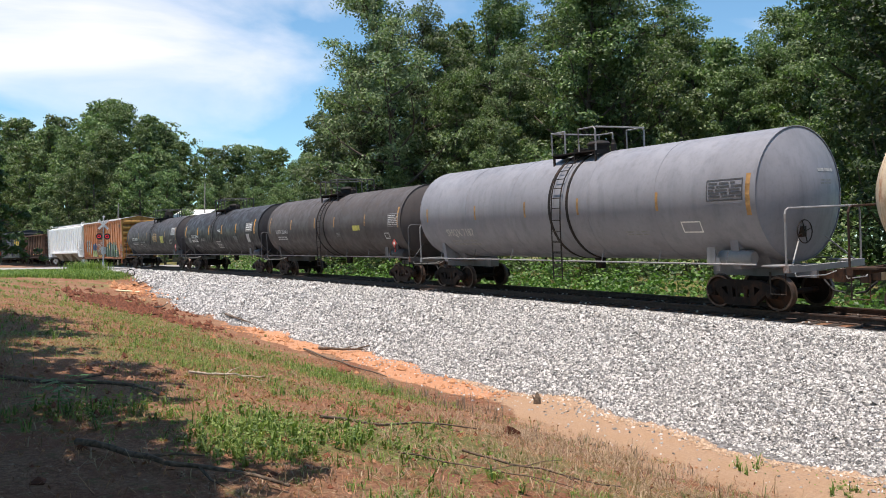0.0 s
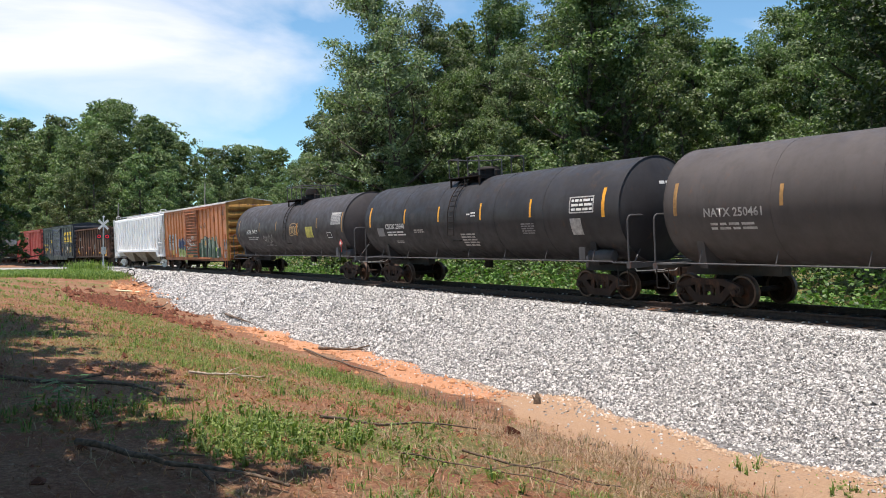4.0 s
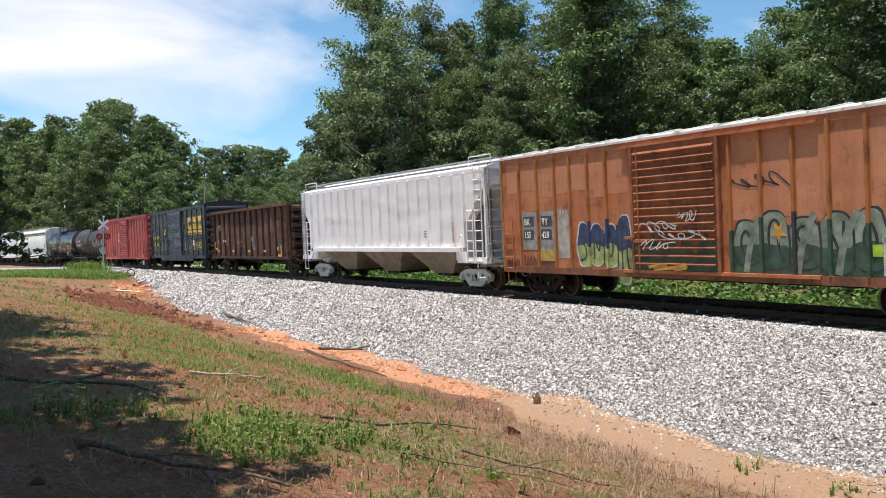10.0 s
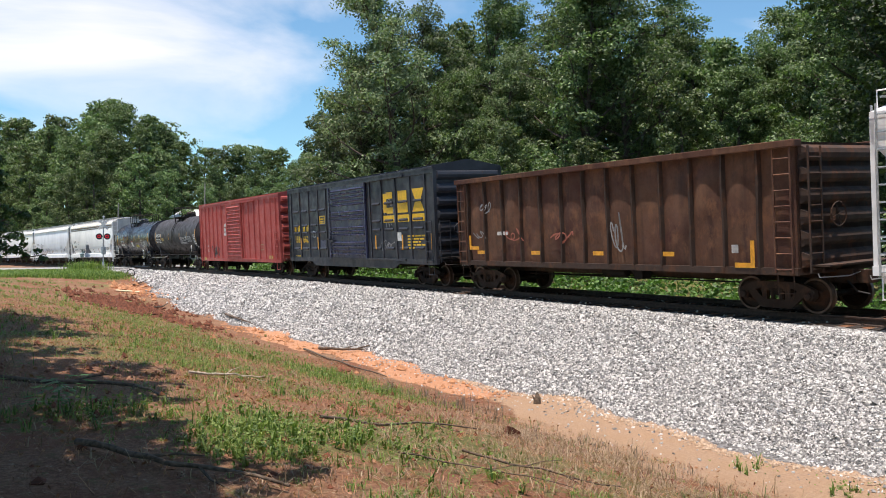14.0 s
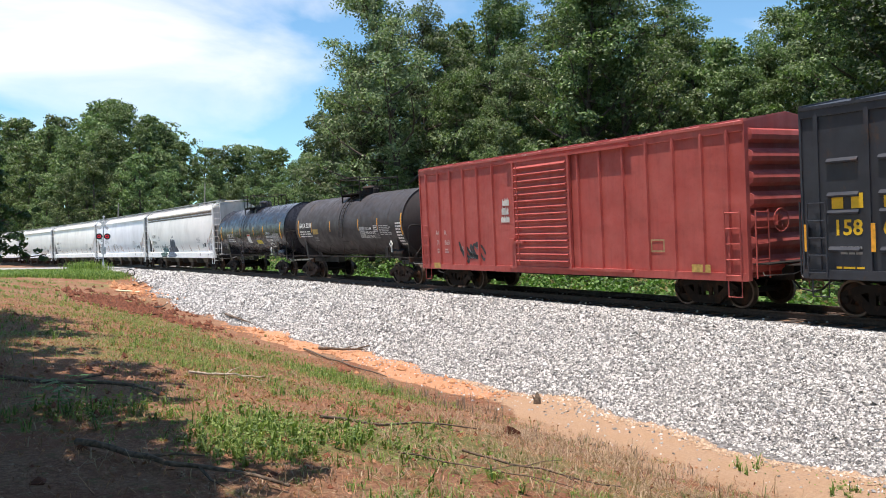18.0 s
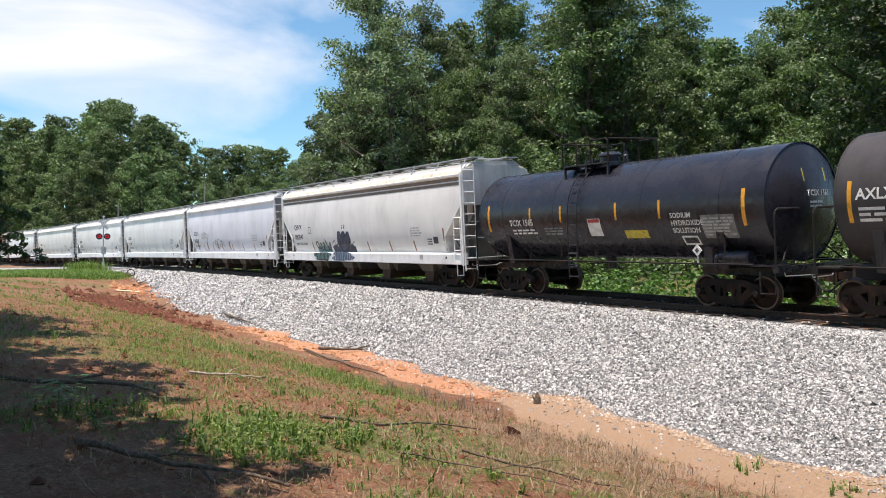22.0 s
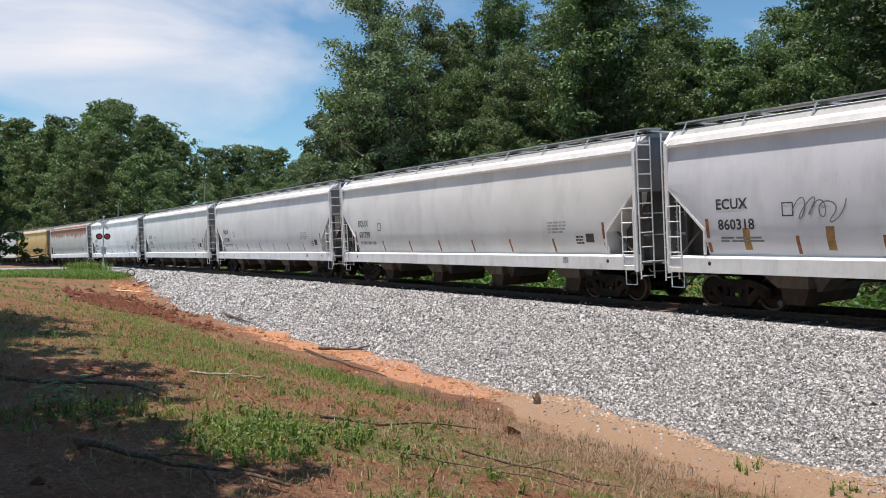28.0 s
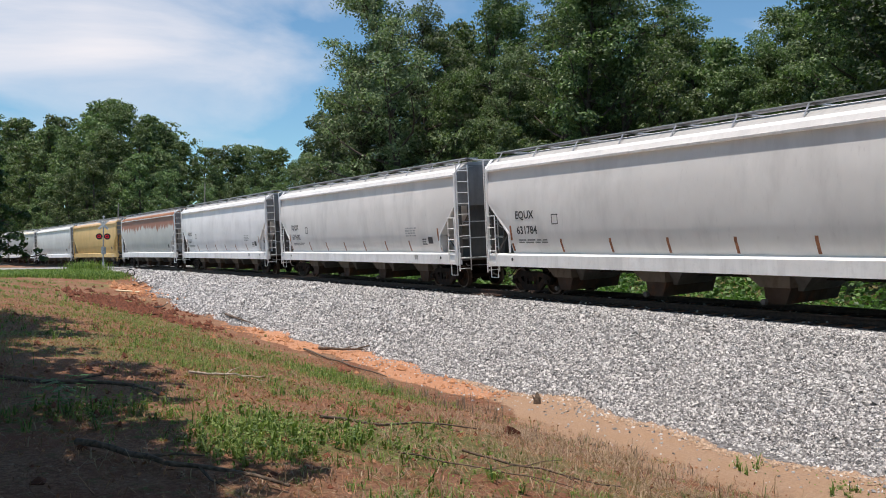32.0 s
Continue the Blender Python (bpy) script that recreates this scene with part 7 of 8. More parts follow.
        bars(c, hopper_surf, half - 2.6, 1.66, .34, .28, 3, DARK_LETTER, shift + 92)
        strip = plain("rust_brown_strip", (.30, .12, .055), .7, var=.35)
        for x in (-half + 1.36, half - 1.36):
            part("reflector_strip", patch(Shape(), hopper_surf, x - .05, x + .05, 1.45, 2.3), strip, c)
        for k in range(6):
            x = -half + 3.9 + (2 * half - 7.6) * k / 5
            part("reflector_strip", patch(Shape(), hopper_surf, x - .045, x + .045, 1.43, 1.85), strip, c)
        for x in (-half + 1.4, half - 1.2):
            part("drain_hole", Shape().spin([(-1.565, .055), (-1.559, .055)], 10, "y", (x, 0, 1.18)), SPRAY_BLACK, c)
        part("sill_label", patch(Shape(), lambda x, z, off: (x, -1.56 - off, z), half - 3.2, half - 2.95, 1.1, 1.28, .006, 1), GREY_SIGN, c)
    return c


def make_round_hoppers():
    W = lambda k, v, tint=(1, 1, 1), amt=0.0, stk=(.3, .1, .04): hopper_paint(f"hopper_side_{k}", tuple(v * t for t in tint), 3.9, stk, amt, k)
    trim = paint("hopper_trim", (.84, .83, .81), .5, .3, 0)
    roof_rust = paint("rust_stained_roof", (.78, .71, .58), .55, .25, .30, (.56, .25, .09), shift=3)
    roof_white = paint("white_roof", (.78, .77, .75), .5, .25, 0, shift=4)
    c = round_hopper("off-white hopper car with blue graffiti and a rust-stained roof", 92.75, 9.0, W(2, .79, (1, .98, .95)), roof_rust, trim, "CHVX", "892040", 2, paint("light_end_paint", (.50, .49, .475), .6, .4, .05))
    sill = lambda x, z, off=.006: (x, -1.56 - off, z)
    ink = plain("blue_black_spray", (0.042, 0.05, 0.075), .6, var=.45, scale=3)
    ink_line = plain("slate_blue_spray", (0.085, 0.105, 0.16), .6, var=.3, scale=3)
    part("graffiti", ragged(Shape(), hopper_surf, -4.6, -2.95, 1.36, 1.80, 101, .006, .22), SPRAY_TEAL, c, "dull teal sprayed letters")
    scrawl(c, hopper_surf, -4.6, 1.36, 1.5, .62, 107, SPRAY_BLACK, .075, 13)
    scrawl(c, hopper_surf, -4.3, 1.36, 1.15, .44, 108, SPRAY_MINT, .025, 11)
    part("graffiti", ragged(Shape(), hopper_surf, -2.7, -.22, 1.36, 1.92, 109, .006, .16), ink, c, "blue-black overspray")
    throw_up(c, hopper_surf, -2.05, -.62, 1.50, 2.36, 104, 3, ink, ink, SPRAY_BLUE, ink_line, .02, .6)
    scrawl(c, hopper_surf, -2.55, 1.40, 2.1, .40, 110, ink_line, .05, 9)
    part("graffiti", blob(Shape(), sill, -4.9, -2.75, .93, 1.40, 15, .006), SPRAY_BLACK, c, "dark sprayed letters on the sill")
    part("graffiti", blob(Shape(), sill, -2.75, -.2, .93, 1.41, 16, .006), ink_line, c, "navy sprayed letters on the sill")
    rng = random.Random(9)
    for k in range(11):
        x = -4.7 + .17 * k
        part("graffiti", strokes(sill, soften([(x, 1.02 + rng.uniform(0, .06)), (x + .05, 1.2), (x + rng.uniform(-.02, .1), 1.37)], 1), .03, .010), SPRAY_MINT, c, "mint sprayed stroke")
    for k in range(9):
        x = -2.55 + .26 * k
        part("graffiti", strokes(sill, soften([(x, 1.02 + rng.uniform(0, .05)), (x + .08, 1.2), (x + rng.uniform(-.05, .12), 1.37)], 1), .05, .010), SPRAY_PALE_BLUE, c, "pale blue sprayed stroke")
    for x, z, r in ((-1.40, 2.50, .05), (-1.18, 2.52, .06), (-1.36, 2.60, .04), (-1.14, 2.61, .045)):
        part("graffiti", Shape().add([hopper_surf(x, z)] + [hopper_surf(x + r * math.cos(k * .785), z + r * math.sin(k * .785), .008) for k in range(8)], [(0, 1 + k, 1 + (k + 1) % 8) for k in range(8)]), SPRAY_NAVY, c, "sprayed dot")
    # Two brown stripes put the roof edge's shade into the colour.
    band = paint("brown_eave_shade_paint", (.26, .20, .155), .7, .4, .2)
    for a, b in ((3.86, 3.97), (4.02, 4.15)):
        part("stripe", patch(Shape(), hopper_surf, -8.95, 8.95, a, b, .006, 1), band, c, "brown stripe painted as the shade under the roof")
    c = round_hopper("pale bluish-white hopper car with faded scrawls", 112.03, 8.92, W(3, .74, (.97, .98, 1.04)), roof_white, trim, "ECUX", "860318", 3)
    scrawl(c, hopper_surf, -5.0, 2.1, 1.1, .7, 105, FADED, .03, 14)
    scrawl(c, hopper_surf, -2.6, 1.6, 2.2, .6, 106, FADED, .035, 16)
    for x in (-6.4, -4.2, -1.9, .6):
        part("reflector_strip", patch(Shape(), hopper_surf, x - .1, x + .1, 1.52, 2.05), ORANGE_FADE, c)
    round_hopper("off-white curved-side hopper car", 131.6, 9.55, W(4, .78, (1, .985, .96)), roof_white, trim, "EQUX", "631789", 4)
    round_hopper("pale grey-white curved-side hopper car", 151.9, 9.3, W(5, .75, (1, .99, .97)), roof_white, trim, "EQUX", "631784", 5)
    round_hopper("dusty off-white curved-side hopper car", 172.2, 9.0, W(6, .76, (1, .975, .94)), roof_white, trim, "IQQX", "631492", 6)
    round_hopper("clean white curved-side hopper car", 192.6, 9.0, W(7, .82, (1, 1, 1)), roof_white, trim, "NDYX", "82531", 7)
    round_hopper("grey hopper car with rust running down from its roof", 212.5, 8.75, W(8, .55, (1, .98, .94), 1.0, (.30, .085, .03)), paint("rusty_roof", (.33, .15, .08), .7, .4, .5, (.22, .08, .03)), trim, shift=8)
    round_hopper("faded yellow hopper car", 232.6, 9.1, W(9, .62, (1, .66, .26)), paint("yellow_roof", (.60, .40, .22), .6, .3, .3), paint("yellow_trim", (.6, .42, .18), .6, .3), shift=9)
    round_hopper("pale grey hopper car", 252.0, 8.7, W(10, .62), roof_white, trim, shift=10)
    round_hopper("dull grey hopper car", 271.5, 9.0, W(11, .40), roof_rust, trim, shift=11)
    round_hopper("light grey hopper car", 291.5, 9.0, W(12, .52), roof_white, trim, shift=12)


make_round_hoppers()


# ---- road, crossing and what stands beyond ----
def make_crossing():
    strip = Shape()
    for side in (1, -1):
        rings = []
        for l in np.arange(1.6, 70, 3.0):
            row = []
            for s in (93.8, 97, 100, 103, 105.8):
                p = on_line(s, side * l)
                row.append((p[0], p[1], float(ground_z(np.array([p[0]]), np.array([p[1]]))[0]) + .03))
            rings.append(row)
        v = [p for r in rings for p in r]
        strip.add(v, [(i * 5 + k, i * 5 + k + 1, i * 5 + k + 6, i * 5 + k + 5) for i in range(len(rings) - 1) for k in range(4)])
    tagged(new("road", strip.mesh("road", ASPHALT)), "pale worn asphalt road over the crossing", "road", kind="structure")
    root = tagged(new("crossing_surface"), "timber and asphalt crossing panels between the rails", "crossing", kind="structure")
    for a, b in ((-.66, .66), (.84, 1.6), (-1.6, -.84)):
        sh = Shape().loft([[tuple(on_line(s, q, z)) for q, z in ((a, -.02), (b, -.02), (b, -.15), (a, -.15))] for s in np.arange(94, 105.9, 1.0)])
        part("crossing_panel", sh, ASPHALT, root)


make_crossing()

RED_LENS = plain("lit_red_lens", (0.9, 0.02, 0.05), 0.2, emit=0.9)
DARK_LENS = plain("dark_red_lens", (0.20, 0.02, 0.03), 0.15)
SIGNAL_BLACK = plain("signal_black", (0.02, 0.02, 0.022), 0.5)
ALUMINIUM = plain("aluminium_mast", (0.45, 0.46, 0.47), 0.45, 0.5, 0.2)


def crossing_signal(s, lat, turn, lit, height=4.9):
    p = on_line(s, lat)
    z = float(ground_z(p[:1], p[1:2])[0])
    root = tagged(new("crossing_signal"), "railway crossing signal with crossbuck and red flashing lamps", "crossing signal", "crossing signals")
    root.matrix_basis = Matrix.Translation((p[0], p[1], z)) @ Matrix.Rotation(turn, 4, "Z")
    part("base", Shape().prism(arc(0, 0, .32, .32, 8), -.1, .12, "z").spin([(.12, .14), (.5, .10), (.55, .07)], 12, "z"), ALUMINIUM, root)
    part("mast", Shape().spin([(.1, .065), (height, .06), (height + .12, .02)], 12, "z"), ALUMINIUM, root)
    for a in (1, -1):
        sh = Shape()
        w, d = .62, .11
        ax, az = .707, .707 * a
        c = height - .75
        poly = [(-w * ax - d * az, c - w * az + d * ax), (w * ax - d * az, c + w * az + d * ax), (w * ax + d * az, c + w * az - d * ax), (-w * ax + d * az, c - w * az - d * ax)]
        part("crossbuck_blade", sh.prism(poly, -.10 - .02 * a, -.085 - .02 * a), plain("weathered_white_sign", (.55, .55, .55), .6), root)
    part("crossarm", Shape().box(-.5, .5, -.05, .05, height - 1.95, height - 1.87), ALUMINIUM, root)
    for x, on in zip((-.36, .36), lit):
        lamp = part("lamp", Shape().spin([(-.02, .30), (0, .30)], 20, "y", (x, -.12, height - 1.9)).spin([(-.22, .10), (.0, .15), (.12, .05)], 14, "y", (x, 0, height - 1.9)), SIGNAL_BLACK, root)
        part("lens", Shape().spin([(-.165, .04), (-.155, .13), (-.14, .155)], 18, "y", (x, 0, height - 1.9)), RED_LENS if on else DARK_LENS, lamp)
        part("hood", Shape().loft([[(x + .17 * math.cos(t), y, height - 1.9 + .17 * math.sin(t)) for t in np.linspace(0, math.pi, 9)] for y in (-.15, -.42)], False), SIGNAL_BLACK, lamp)
    part("control_box", Shape().box(-.2, .2, .06, .38, 1.3, 2.0), ALUMINIUM, root, bevel=.02)
    part("bell", Shape().spin([(height - .05, .10), (height + .05, .12), (height + .12, .04)], 12, "z", (0, .1, 0)), ALUMINIUM, root)


crossing_signal(98.4, 2.7, radians(14), (True, True))
crossing_signal(106.5, -3.4, radians(60), (False, True), 4.7)


def make_beyond():
    # white-roofed shed seen through the trees
    x, y = seen_at(352, 118)
    z = float(ground_z(np.array([x]), np.array([y]))[0])
    shed = tagged(new("shed"), "low shed with a bright white metal roof among trees", "shed")
    shed.matrix_basis = Matrix.Translation((x, y, z)) @ pose(0, 0, 0, 0, 0, -14)
    part("wall", Shape().box(-2.2, 2.2, -3, 3, 0, 6.2), paint("shed_wall", (.30, .27, .24), .7, .4), shed)
    part("roof", Shape().prism([(-3.4, 6.15), (0, 7.3), (3.4, 6.15), (3.4, 6.05), (0, 7.2), (-3.4, 6.05)], -2.5, 2.5, "x"), paint("white_roof_sheet", (.75, .75, .75), .4, .1), shed)
    for px, d, h in ((209, 112, 8.6), (362, 116, 10.8)):
        x, y = seen_at(px, d)
        z = float(ground_z(np.array([x]), np.array([y]))[0])
        pole = tagged(new("utility_pole"), "weathered grey wooden utility pole", "utility pole", "utility poles")
        pole.matrix_basis = Matrix.Translation((x, y, z))
        part("shaft", Shape().spin([(-.3, .13), (h, .08)], 10, "z"), plain("grey_pole_wood", (.26, .24, .21), .9, var=.3), pole)
        part("insulator", Shape().spin([(h - .02, .03), (h + .18, .04)], 8, "z"), GALV, pole)


make_beyond()


# ---- litter, sticks and plants in the foreground ----
def at_ground(x, y, up=0.0):
    return (x, y, float(ground_z(np.array([x]), np.array([y]))[0]) + up)


def stick(label, pts, r, material, up=0.03, fork=True, seed=0):
    rng = random.Random(seed)
    root = tagged(new("fallen_branch"), label, "branch", "fallen branches")
    o = Vector(at_ground(*pts[0]))
    root.matrix_basis = Matrix.Translation(o)
    line = []
    n = 9
    for k in range(n + 1):
        t = k / n * (len(pts) - 1)
        i = min(int(t), len(pts) - 2)
        q = t - i
        x = pts[i][0] * (1 - q) + pts[i + 1][0] * q + rng.uniform(-.02, .02)
        y = pts[i][1] * (1 - q) + pts[i + 1][1] * q + rng.uniform(-.02, .02)
        line.append(Vector(at_ground(x, y, up + rng.uniform(0, .03))) - o)
    part("stem", Shape().tube(line, [r * (1 - .6 * k / n) for k in range(n + 1)], 7), material, root, smooth_angle=60)
    if fork:
        for k in (4, 6):
            d = (line[k + 1] - line[k]).normalized()
            side = Vector((-d.y, d.x, .5)) * (1 if k == 4 else -1)
            tw = [line[k], line[k] + d * .2 + side * .1, line[k] + d * .45 + side * .16]
            part("twig", Shape().tube(tw, [r * .45, r * .35, r * .15], 5), material, root)


def make_sticks():
    stick("pale bleached branch lying in the grass", [(-3.67, 12.34), (-3.2, 12.8), (-2.8, 13.47)], .022, TWIG_PALE, .05, seed=1)
    stick("long dark branch lying in the shade", [(-6.6, 10.6), (-5.0, 10.5), (-3.74, 10.37), (-3.2, 9.6)], .035, TWIG, .05, seed=2)
    stick("thin dark branch on pine litter", [(-1.3, 9.1), (-.7, 9.6), (-.1, 10.8), (.5, 11.2)], .02, TWIG, .05, seed=3)
    stick("broken brown branch on the red clay", [(-3.9, 26.9), (-3.0, 26.6), (-2.3, 26.7)], .05, TWIG, .09, seed=4)
    stick("dark root trailing over the clay edge", [(-4.4, 27.0), (-3.3, 24.5), (-2.0, 22.2), (-1.4, 21.0)], .035, TWIG, .04, seed=5)
    stick("dark branch at the foot of the gravel", [(-10.0, 39.2), (-9.0, 37.3), (-7.9, 35.3)], .06, TWIG, .12, seed=6)
    stick("short dark stake on the gravel bank", [(-14.7, 43.5), (-14.7, 45.0), (-14.9, 46.1)], .05, TWIG, .15, False, seed=7)
    stick("weathered plank on the gravel bank", [(-20.3, 55.8), (-20.4, 57.5), (-20.6, 59.5)], .06, TWIG, .12, False, seed=8)
    stick("dark rotten limb in the shade", [(-3.0, 7.0), (-2.2, 6.55), (-1.1, 6.1)], .03, TWIG, .05, seed=9)
    stick("thin pale twig among dry grass", [(-.4, 7.6), (.5, 7.4), (1.2, 7.5)], .008, TWIG, .04, seed=10)
    stick("crooked twig on brown litter", [(.2, 8.5), (.9, 8.3), (1.8, 8.6)], .014, TWIG, .05, seed=11)
    x, y, z = at_ground(-23.6, 64.3)
    pipe = tagged(new("culvert_pipe"), "black plastic culvert pipe end in the bank", "pipe")
    pipe.matrix_basis = Matrix.Translation((x, y, z + .2)) @ pose(0, 0, 0, 0, 0, 20)
    part("tube", Shape().spin([(-.9, .30), (.6, .30), (.6, .25), (-.9, .25)], 20, "y", closed=True), plain("black_plastic", (.012, .012, .013), .5), pipe)
    x, y, z = at_ground(1.99, 17.92)
    stump = tagged(new("stump"), "small dark splintered stump on the sand", "stump")
    stump.matrix_basis = Matrix.Translation((x, y, z))
    part("wood", Shape().tube([(0, 0, -.05), (.01, 0, .12), (.0, .01, .24)], [.09, .07, .02], 7).tube([(0, 0, 0), (-.1, 0, .18)], [.04, .01], 5), TWIG, stump)
    x, y, z = at_ground(-19.4, 52.4)
    board = tagged(new("board"), "pale broken board lying on the bank", "board")
    board.matrix_basis = Matrix.Translation((x, y, z + .08)) @ pose(0, 0, 0, 8, 5, 20)
    part("plank", Shape().box(-.7, .7, -.14, .14, -.03, .03), plain("pale_board", (.62, .52, .33), .8, var=.2), board, bevel=.008)


    x, y, z = at_ground(1.01, 12.48)
    lump = tagged(new("bark_slab"), "dark red-brown slab of rotten bark standing in straw", "bark")
    lump.matrix_basis = Matrix.Translation((x, y, z)) @ pose(0, 0, 0, 8, 0, 25)
    part("slab", Shape().loft([[(-.16, -.05, -.05), (.16, -.04, -.05), (.15, .05, -.05), (-.15, .05, -.05)], [(-.13, -.04, .08), (.14, -.03, .07), (.12, .03, .07), (-.12, .03, .08)], [(-.09, -.02, .19), (.02, -.02, .15), (.02, .01, .15), (-.08, .01, .19)]]), CLOD, lump, smooth_angle=40)


make_sticks()


def blades(px, py, pz, length, width, lean, rng, lo=.2):
    """Tapered grass blades of two quads each, bent over."""
    n = len(px)
    a = rng.uniform(0, 6.283, n)
    ln = length * rng.uniform(.5, 1.25, n)
    le = lean * rng.uniform(lo, 1.3, n)
    dx, dy = np.cos(a), np.sin(a)
    w = width * rng.uniform(.7, 1.3, n)
    sx, sy = -dy * w / 2, dx * w / 2
    b = np.stack([px, py, pz], 1)
    mid = b + np.stack([dx * ln * le * .3, dy * ln * le * .3, ln * (1 - .25 * le) * .6], 1)
    tip = b + np.stack([dx * ln * le, dy * ln * le, ln * np.clip(1 - .65 * le, .04, 1)], 1)
    s = np.stack([sx, sy, np.zeros(n)], 1)
    v = np.stack([b - s, b + s, mid + s * .8, mid - s * .8, tip + s * .12, tip - s * .12], 1)
    i = np.arange(n)[:, None] * 6
    return v.reshape(-1, 3), np.concatenate([i + np.array([0, 1, 2, 3]), i + np.array([3, 2, 4, 5])])


def spread(rng, n, s0, s1, l0, l1, keep):
    s, l = rng.uniform(s0, s1, n), rng.uniform(l0, l1, n)
    x, y, h = (np.interp(s, LINE_S, a) for a in (LINE_X, LINE_Y, LINE_H))
    px, py = x - np.sin(h) * l, y + np.cos(h) * l
    k = rng.random(n) < keep(px, py, s, l)
    return px[k], py[k], s[k], l[k]


def bell(s, l, cs, cl, ws, wl):
    return np.exp(-((s - cs) / ws) ** 2 - ((l - cl) / wl) ** 2)


def grass_cover(px, py, s, l):
    g = np.clip(.55 * wavy(px * .9 + 2, py * .9) + .45 * wavy(px * 2.3, py * 2.3) + .04, .02, 1) * .9
    g = g * smooth(8.6, 10.2, l)
    g = np.maximum(g, .95 * bell(s, l, 27.6, 10.7, 2.2, 1.0))
    g = np.maximum(g, .5 * bell(s, l, 31.5, 12.3, 2.6, 1.2))
    g = np.maximum(g, .7 * bell(s, l, 26.5, 14.5, 3.5, 1.0))
    g = np.maximum(g, .35 * bell(s, l, 38, 12.5, 6, 2.0))
    g = np.maximum(g, .8 * bell(s, l, 19.0, 15.8, 1.3, .9))
    return g * (1 - .85 * bell(s, l, 20.5, 11.5, 2.5, 1.8)) * (1 - .9 * bell(s, l, 57, 9.8, 5, 1.8)) * (1 - .8 * smooth(16.3, 17.2, l) * (1 - smooth(23, 27, s)))


def tufts(px, py, blades_each, spread_r, length, width, lean, rng):
    """Small tufts: blades fanning out from each root."""
    n = len(px)
    k = np.repeat(np.arange(n), blades_each)
    big = rng.lognormal(0, .35, n)[k]
    a = rng.uniform(0, 6.283, len(k))
    r = spread_r * big * rng.random(len(k))
    x, y = px[k] + r * np.cos(a), py[k] + r * np.sin(a)
    v, f = blades(x, y, ground_z(x, y), length * big, width, lean, rng, .3)
    return v, f


def gather(chunks):
    vs, fs, o = [], [], 0
    for v, f in chunks:
        vs.append(v), fs.append(f + o)
        o += len(v)
    return np.concatenate(vs), np.concatenate(fs)


def make_plants():
    rng = np.random.default_rng(31)
    near = lambda px, py, s, l: grass_cover(px, py, s, l)
    chunks = []
    for n, s0, s1, per, ln, w in ((26000, 14, 30, 8, .085, .008), (22000, 30, 48, 6, .11, .013), (11000, 48, 72, 6, .16, .022)):
        px, py, s, l = spread(rng, n, s0, s1, 8.0, 22, near)
        chunks.append(tufts(px, py, per, .07, ln, w, 1.0, rng))
    # thick short sward and its taller blades
    px, py, s, l = spread(rng, 26000, 21, 34, 9.0, 14, lambda a, b, s, l: np.clip(1.1 * bell(s, l, 27.6, 10.7, 2.2, .8) + .3 * bell(s, l, 31.5, 12.2, 2.6, 1.1), 0, 1) * (.6 + .4 * wavy(a * 3, b * 3)))
    chunks.append(blades(px, py, ground_z(px, py), .17, .010, .6, rng))
    px, py, s, l = spread(rng, 1500, 14, 30, 9.0, 18, near)
    chunks.append(blades(px, py, ground_z(px, py), .28, .010, .6, rng))
    # the taller green verge beside the road
    px, py, s, l = spread(rng, 42000, 73, 88.5, 4.2, 22, lambda a, b, s, l: smooth(73, 78, s + .4 * wavy(a, b)) * smooth(4.5, 7.0, l))
    chunks.append(blades(px, py, ground_z(px, py), .34, .04, .5, rng))
    px, py, s, l = spread(rng, 5000, 84, 93, 3.8, 8, lambda a, b, s, l: bell(s, l, 91, 5.6, 1.6, 1.2))
    chunks.append(blades(px, py, ground_z(px, py), 1.0, .04, .4, rng))
    tagged(new("grass", fast_mesh("grass", *gather(chunks), GRASS)), "patchy green grass on the bank", "grass", kind="stuff")

    # dry grass: low broken straw in patches, and tangled heaps of it
    dry = lambda px, py, s, l: np.clip(.1 + .5 * wavy(px * 1.4 + 7, py * 1.4) + .7 * bell(s, l, 21, 10.8, 3, 1.3) + .5 * bell(s, l, 25, 9.4, 1.5, .8) + .4 * bell(s, l, 17, 13.5, 3, 2.5), 0, 1) * smooth(8.2, 9.4, l) * (1 - .7 * smooth(30, 60, s))
    px, py, s, l = spread(rng, 9000, 13, 44, 8.0, 19, dry)
    chunks = [tufts(px, py, 8, .12, .13, .0075, 1.45, rng)]
    px, py, s, l = spread(rng, 2600, 15, 26, 8.6, 13, lambda a, b, s, l: np.clip(1.2 * bell(s, l, 20.6, 10.3, 2.2, .9) * (wavy(a * 2.2, b * 2.2) + .4) + .4 * bell(s, l, 17, 11.5, 2, 1), 0, 1))
    chunks.append(tufts(px, py, 18, .16, .21, .007, 1.5, rng))
    tagged(new("dry_grass", fast_mesh("dry_grass", *gather(chunks), STRAW)), "bleached dry grass in tangled tufts", "dry grass", kind="stuff")
    px, py, s, l = spread(rng, 520, 19, 29, 8.0, 11.5, lambda a, b, s, l: np.clip(1.2 * bell(s, l, 25.5, 9.7, 1.5, .6) + .5 * bell(s, l, 20.3, 9.7, 1.2, .4), 0, 1))
    chunks = [tufts(px, py, 7, .06, .26, .007, .45, rng)]
    tagged(new("dead_stalks", fast_mesh("dead_stalks", *gather(chunks), STALK)), "thin purple-grey dead stalks", "dead stalks", kind="stuff")

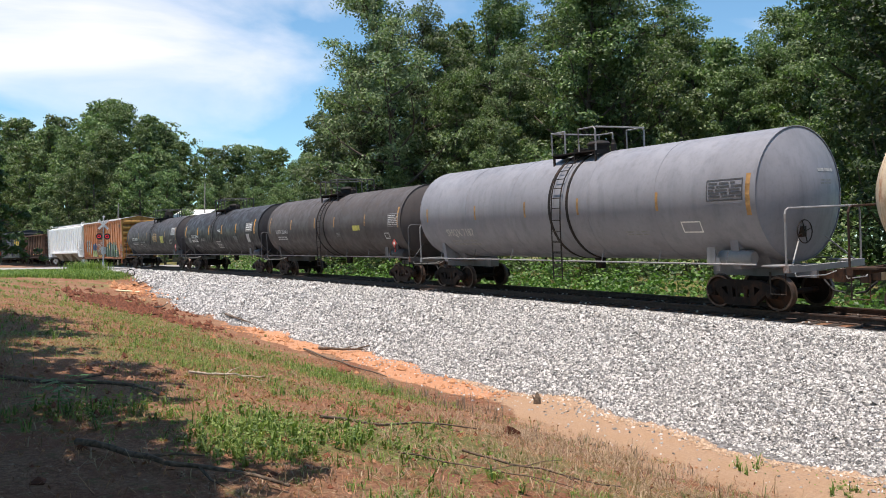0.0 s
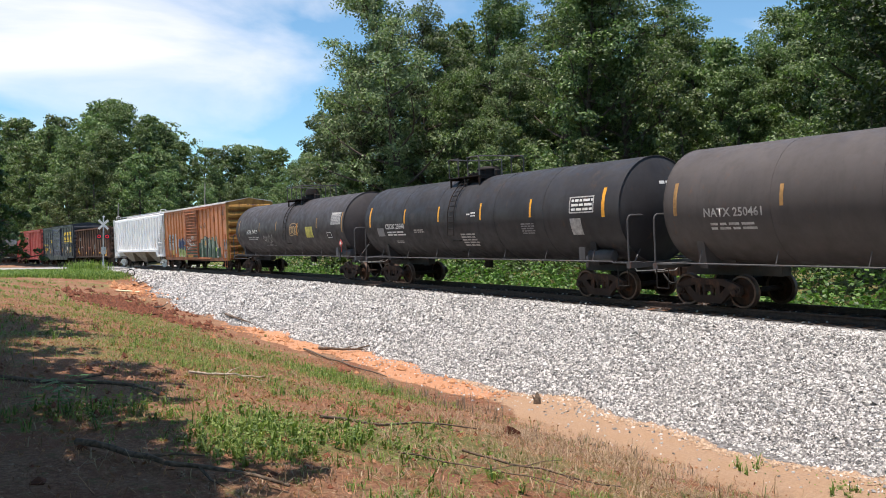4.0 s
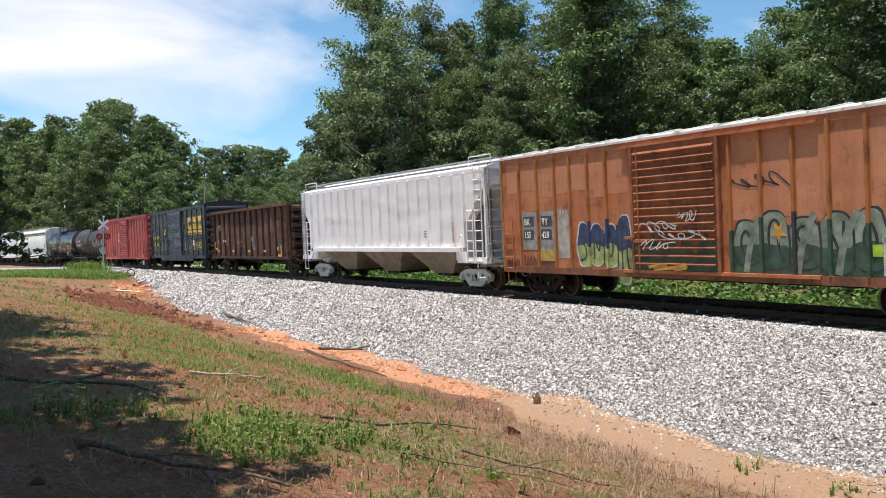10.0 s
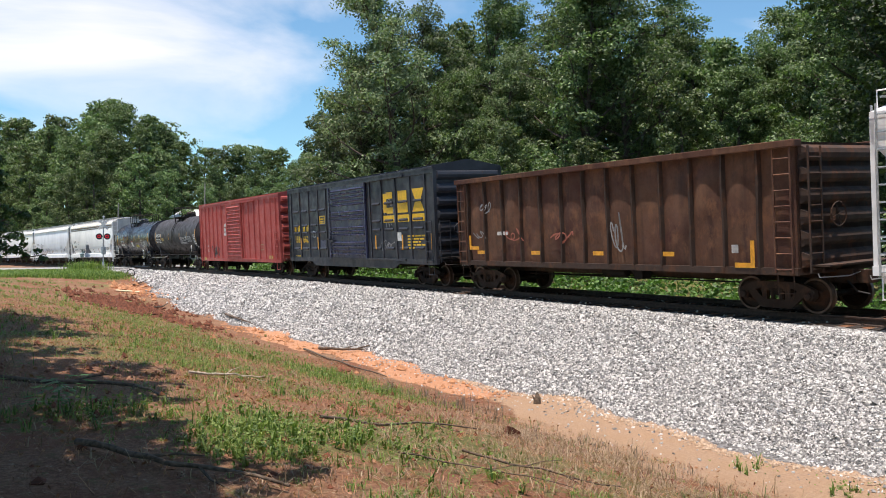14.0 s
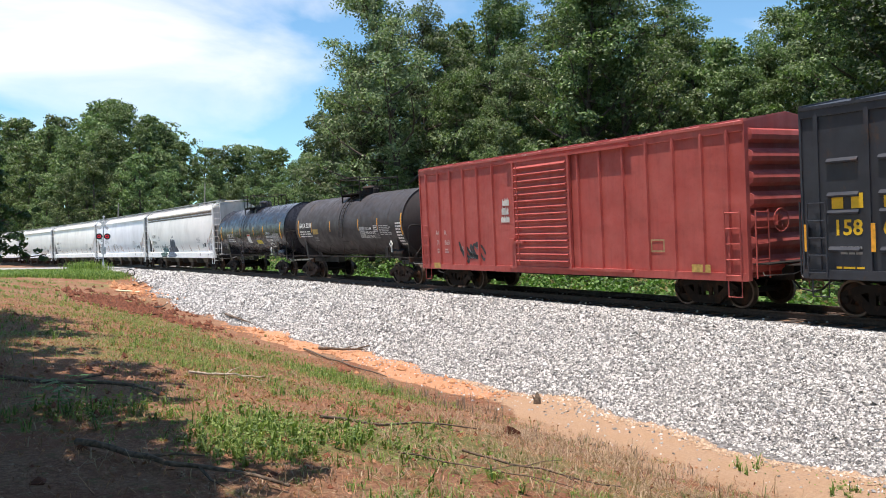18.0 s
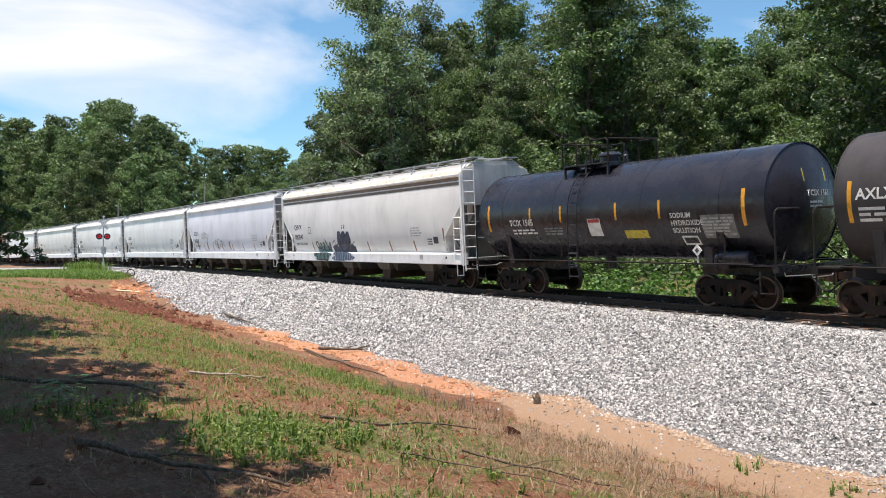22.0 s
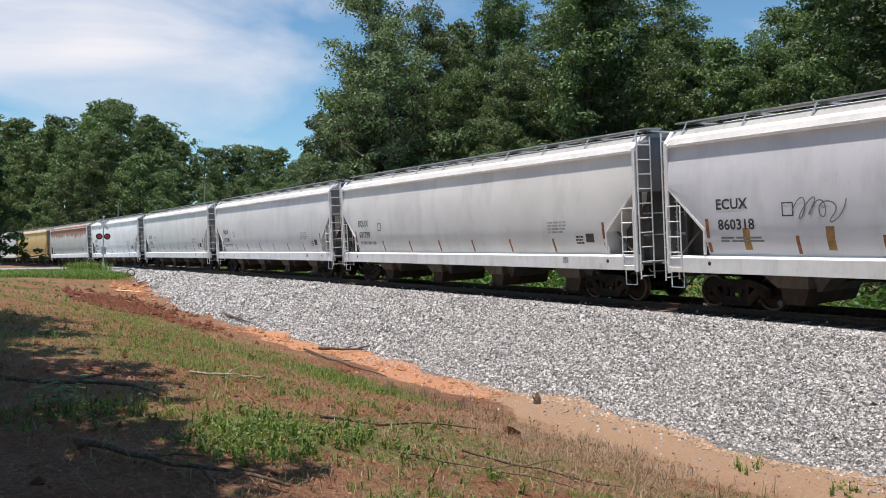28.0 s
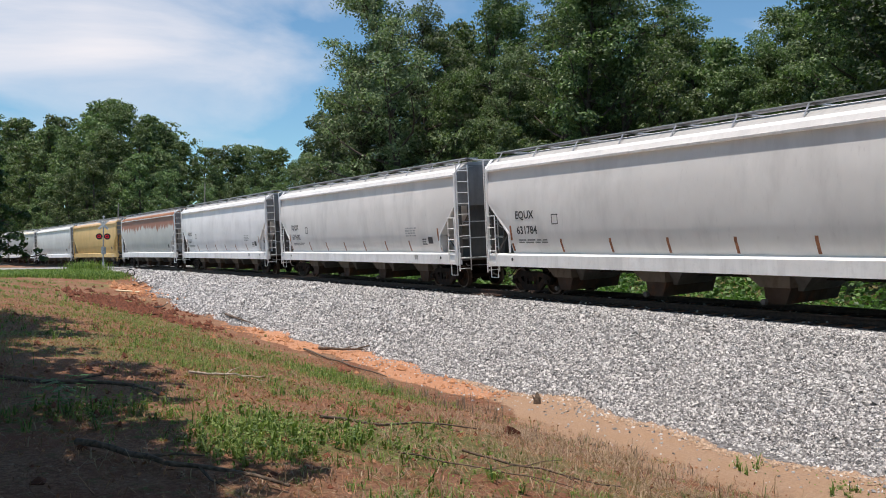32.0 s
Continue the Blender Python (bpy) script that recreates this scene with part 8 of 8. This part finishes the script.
    litter = lambda px, py, s, l: np.clip(.45 + .5 * wavy(px * .8 + 3, py * .8 + 1), .1, 1) * smooth(8.4, 9.6, l)
    px, py, s, l = spread(rng, 90000, 13, 50, 8.2, 20, litter)
    v, f = blades(px, py, ground_z(px, py) + .005, .13, .006, 1.45, rng, .95)
    tagged(new("pine_straw", fast_mesh("pine_straw", v, f, NEEDLES)), "red-brown fallen pine needles", "pine straw", kind="stuff")
    # fallen leaves, curled and flat
    px, py, s, l = spread(rng, 30000, 13, 46, 8.6, 20, lambda a, b, s, l: np.clip(.35 + .5 * wavy(a * 1.1 + 9, b * 1.1) + .6 * bell(s, l, 21, 10.8, 1.6, .9), 0, 1))
    v, f = leaf_quads(np.stack([px, py, ground_z(px, py) + .012 + .03 * rng.random(len(px))], 1), .055, rng, None, .55, .6)
    tagged(new("fallen_leaves", fast_mesh("fallen_leaves", v, f, NEEDLES)), "curled brown fallen leaves", "fallen leaves", kind="stuff")

    # leafy weeds
    vs, fs, o = [], [], 0
    spots = [(19.0, 15.7, .42, 560), (18.2, 16.0, .38, 440), (18.6, 15.0, .4, 260), (20.5, 16.9, .4, 300), (17.3, 14.6, .5, 110), (19.4, 13.6, .6, 150), (22.5, 13.6, .7, 120), (30, 14.5, 1.4, 220), (36, 15, 2.5, 320),
             (42, 13, 2.5, 260), (18.0, 7.8, .22, 60), (19.4, 8.0, .2, 50), (33, 17.5, 1.5, 220), (45, 17, 3, 300)]
    for cs, cl, r, n in spots:
        s, l = cs + rng.normal(0, r, n), cl + rng.normal(0, r * .8, n)
        x, y, h = (np.interp(s, LINE_S, a) for a in (LINE_X, LINE_Y, LINE_H))
        px, py = x - np.sin(h) * l, y + np.cos(h) * l
        z = ground_z(px, py) + .02 + .17 * rng.random(n) ** 1.6
        v, f = leaf_quads(np.stack([px, py, z], 1), .042, rng, None, .9, .6)
        vs.append(v), fs.append(f + o)
        o += len(v)
        v, f = tufts(px[::8], py[::8], 7, .05, .15, .018, .8, rng)
        vs.append(v), fs.append(f + o)
        o += len(v)
    tagged(new("weeds", fast_mesh("weeds", np.concatenate(vs), np.concatenate(fs), GRASS)), "broad-leaved green weeds in the grass", "weeds", kind="stuff")
    # a large-leaved plant in the shade
    for x, y, n in ((-3.95, 8.75, 56), (-5.0, 9.1, 40)):
        bx, by, bz = at_ground(x, y)
        plant = tagged(new("shade_plant"), "large-leaved green plant growing in the shade", "plant", "shade plants")
        plant.matrix_basis = Matrix.Translation((bx, by, bz))
        for k in range(n):
            a, e = k * 2.4, rng.uniform(.04, .34)
            q = Vector((math.cos(a) * e, math.sin(a) * e, .1 + .3 * rng.random()))
            s = .045 + .035 * rng.random()
            d = Vector((math.cos(a), math.sin(a), -.15)).normalized()
            w = d.cross(Vector((0, 0, 1))).normalized()
            sh = Shape().add([tuple(q - d * s), tuple(q + w * s * .55 + Vector((0, 0, -.01))), tuple(q + d * s), tuple(q - w * s * .55 + Vector((0, 0, -.01)))], [(0, 1, 2, 3)])
            part("leaf", sh, LEAF_VINE, plant)
        part("stem", Shape().tube([(0, 0, -.02), (.01, .01, .3)], [.012, .006], 5), LEAF_VINE, plant)


make_plants()


# ---- motion of the train ----
def travel(t):
    """How far the train has moved, 0 at 16 s."""
    u = (t - 16) / 16
    return 7.76563 * (t - 16) + 10 * (0.0609766 * u ** 2 + 0.0132203 * u ** 3 + 0.0756957 * u ** 4)


def car_pose(centre, half_trucks, t):
    s = centre - travel(t)
    a, b = on_line(s - half_trucks), on_line(s + half_trucks)
    d, m = a - b, (a + b) / 2
    return pose(*m, math.degrees(float(line_cant(s))), -math.degrees(math.atan2(d[2], math.hypot(d[0], d[1]))), math.degrees(math.atan2(d[1], d[0])))


def motions():
    for car, centre, half_trucks in CARS:
        walk(car, [(t / 2, car_pose(centre, half_trucks, t / 2)) for t in range(65)])
    turn = 0.42
    times = [k / 15 for k in range(481)]
    spin = [Matrix.Rotation((travel(t) - travel(0)) / turn, 4, "Y") for t in times]
    for ws, dx in WHEELS:
        base = Matrix.Translation((dx, 0, 0.42))
        walk(ws, [(t, base @ q) for t, q in zip(times, spin)])


motions()
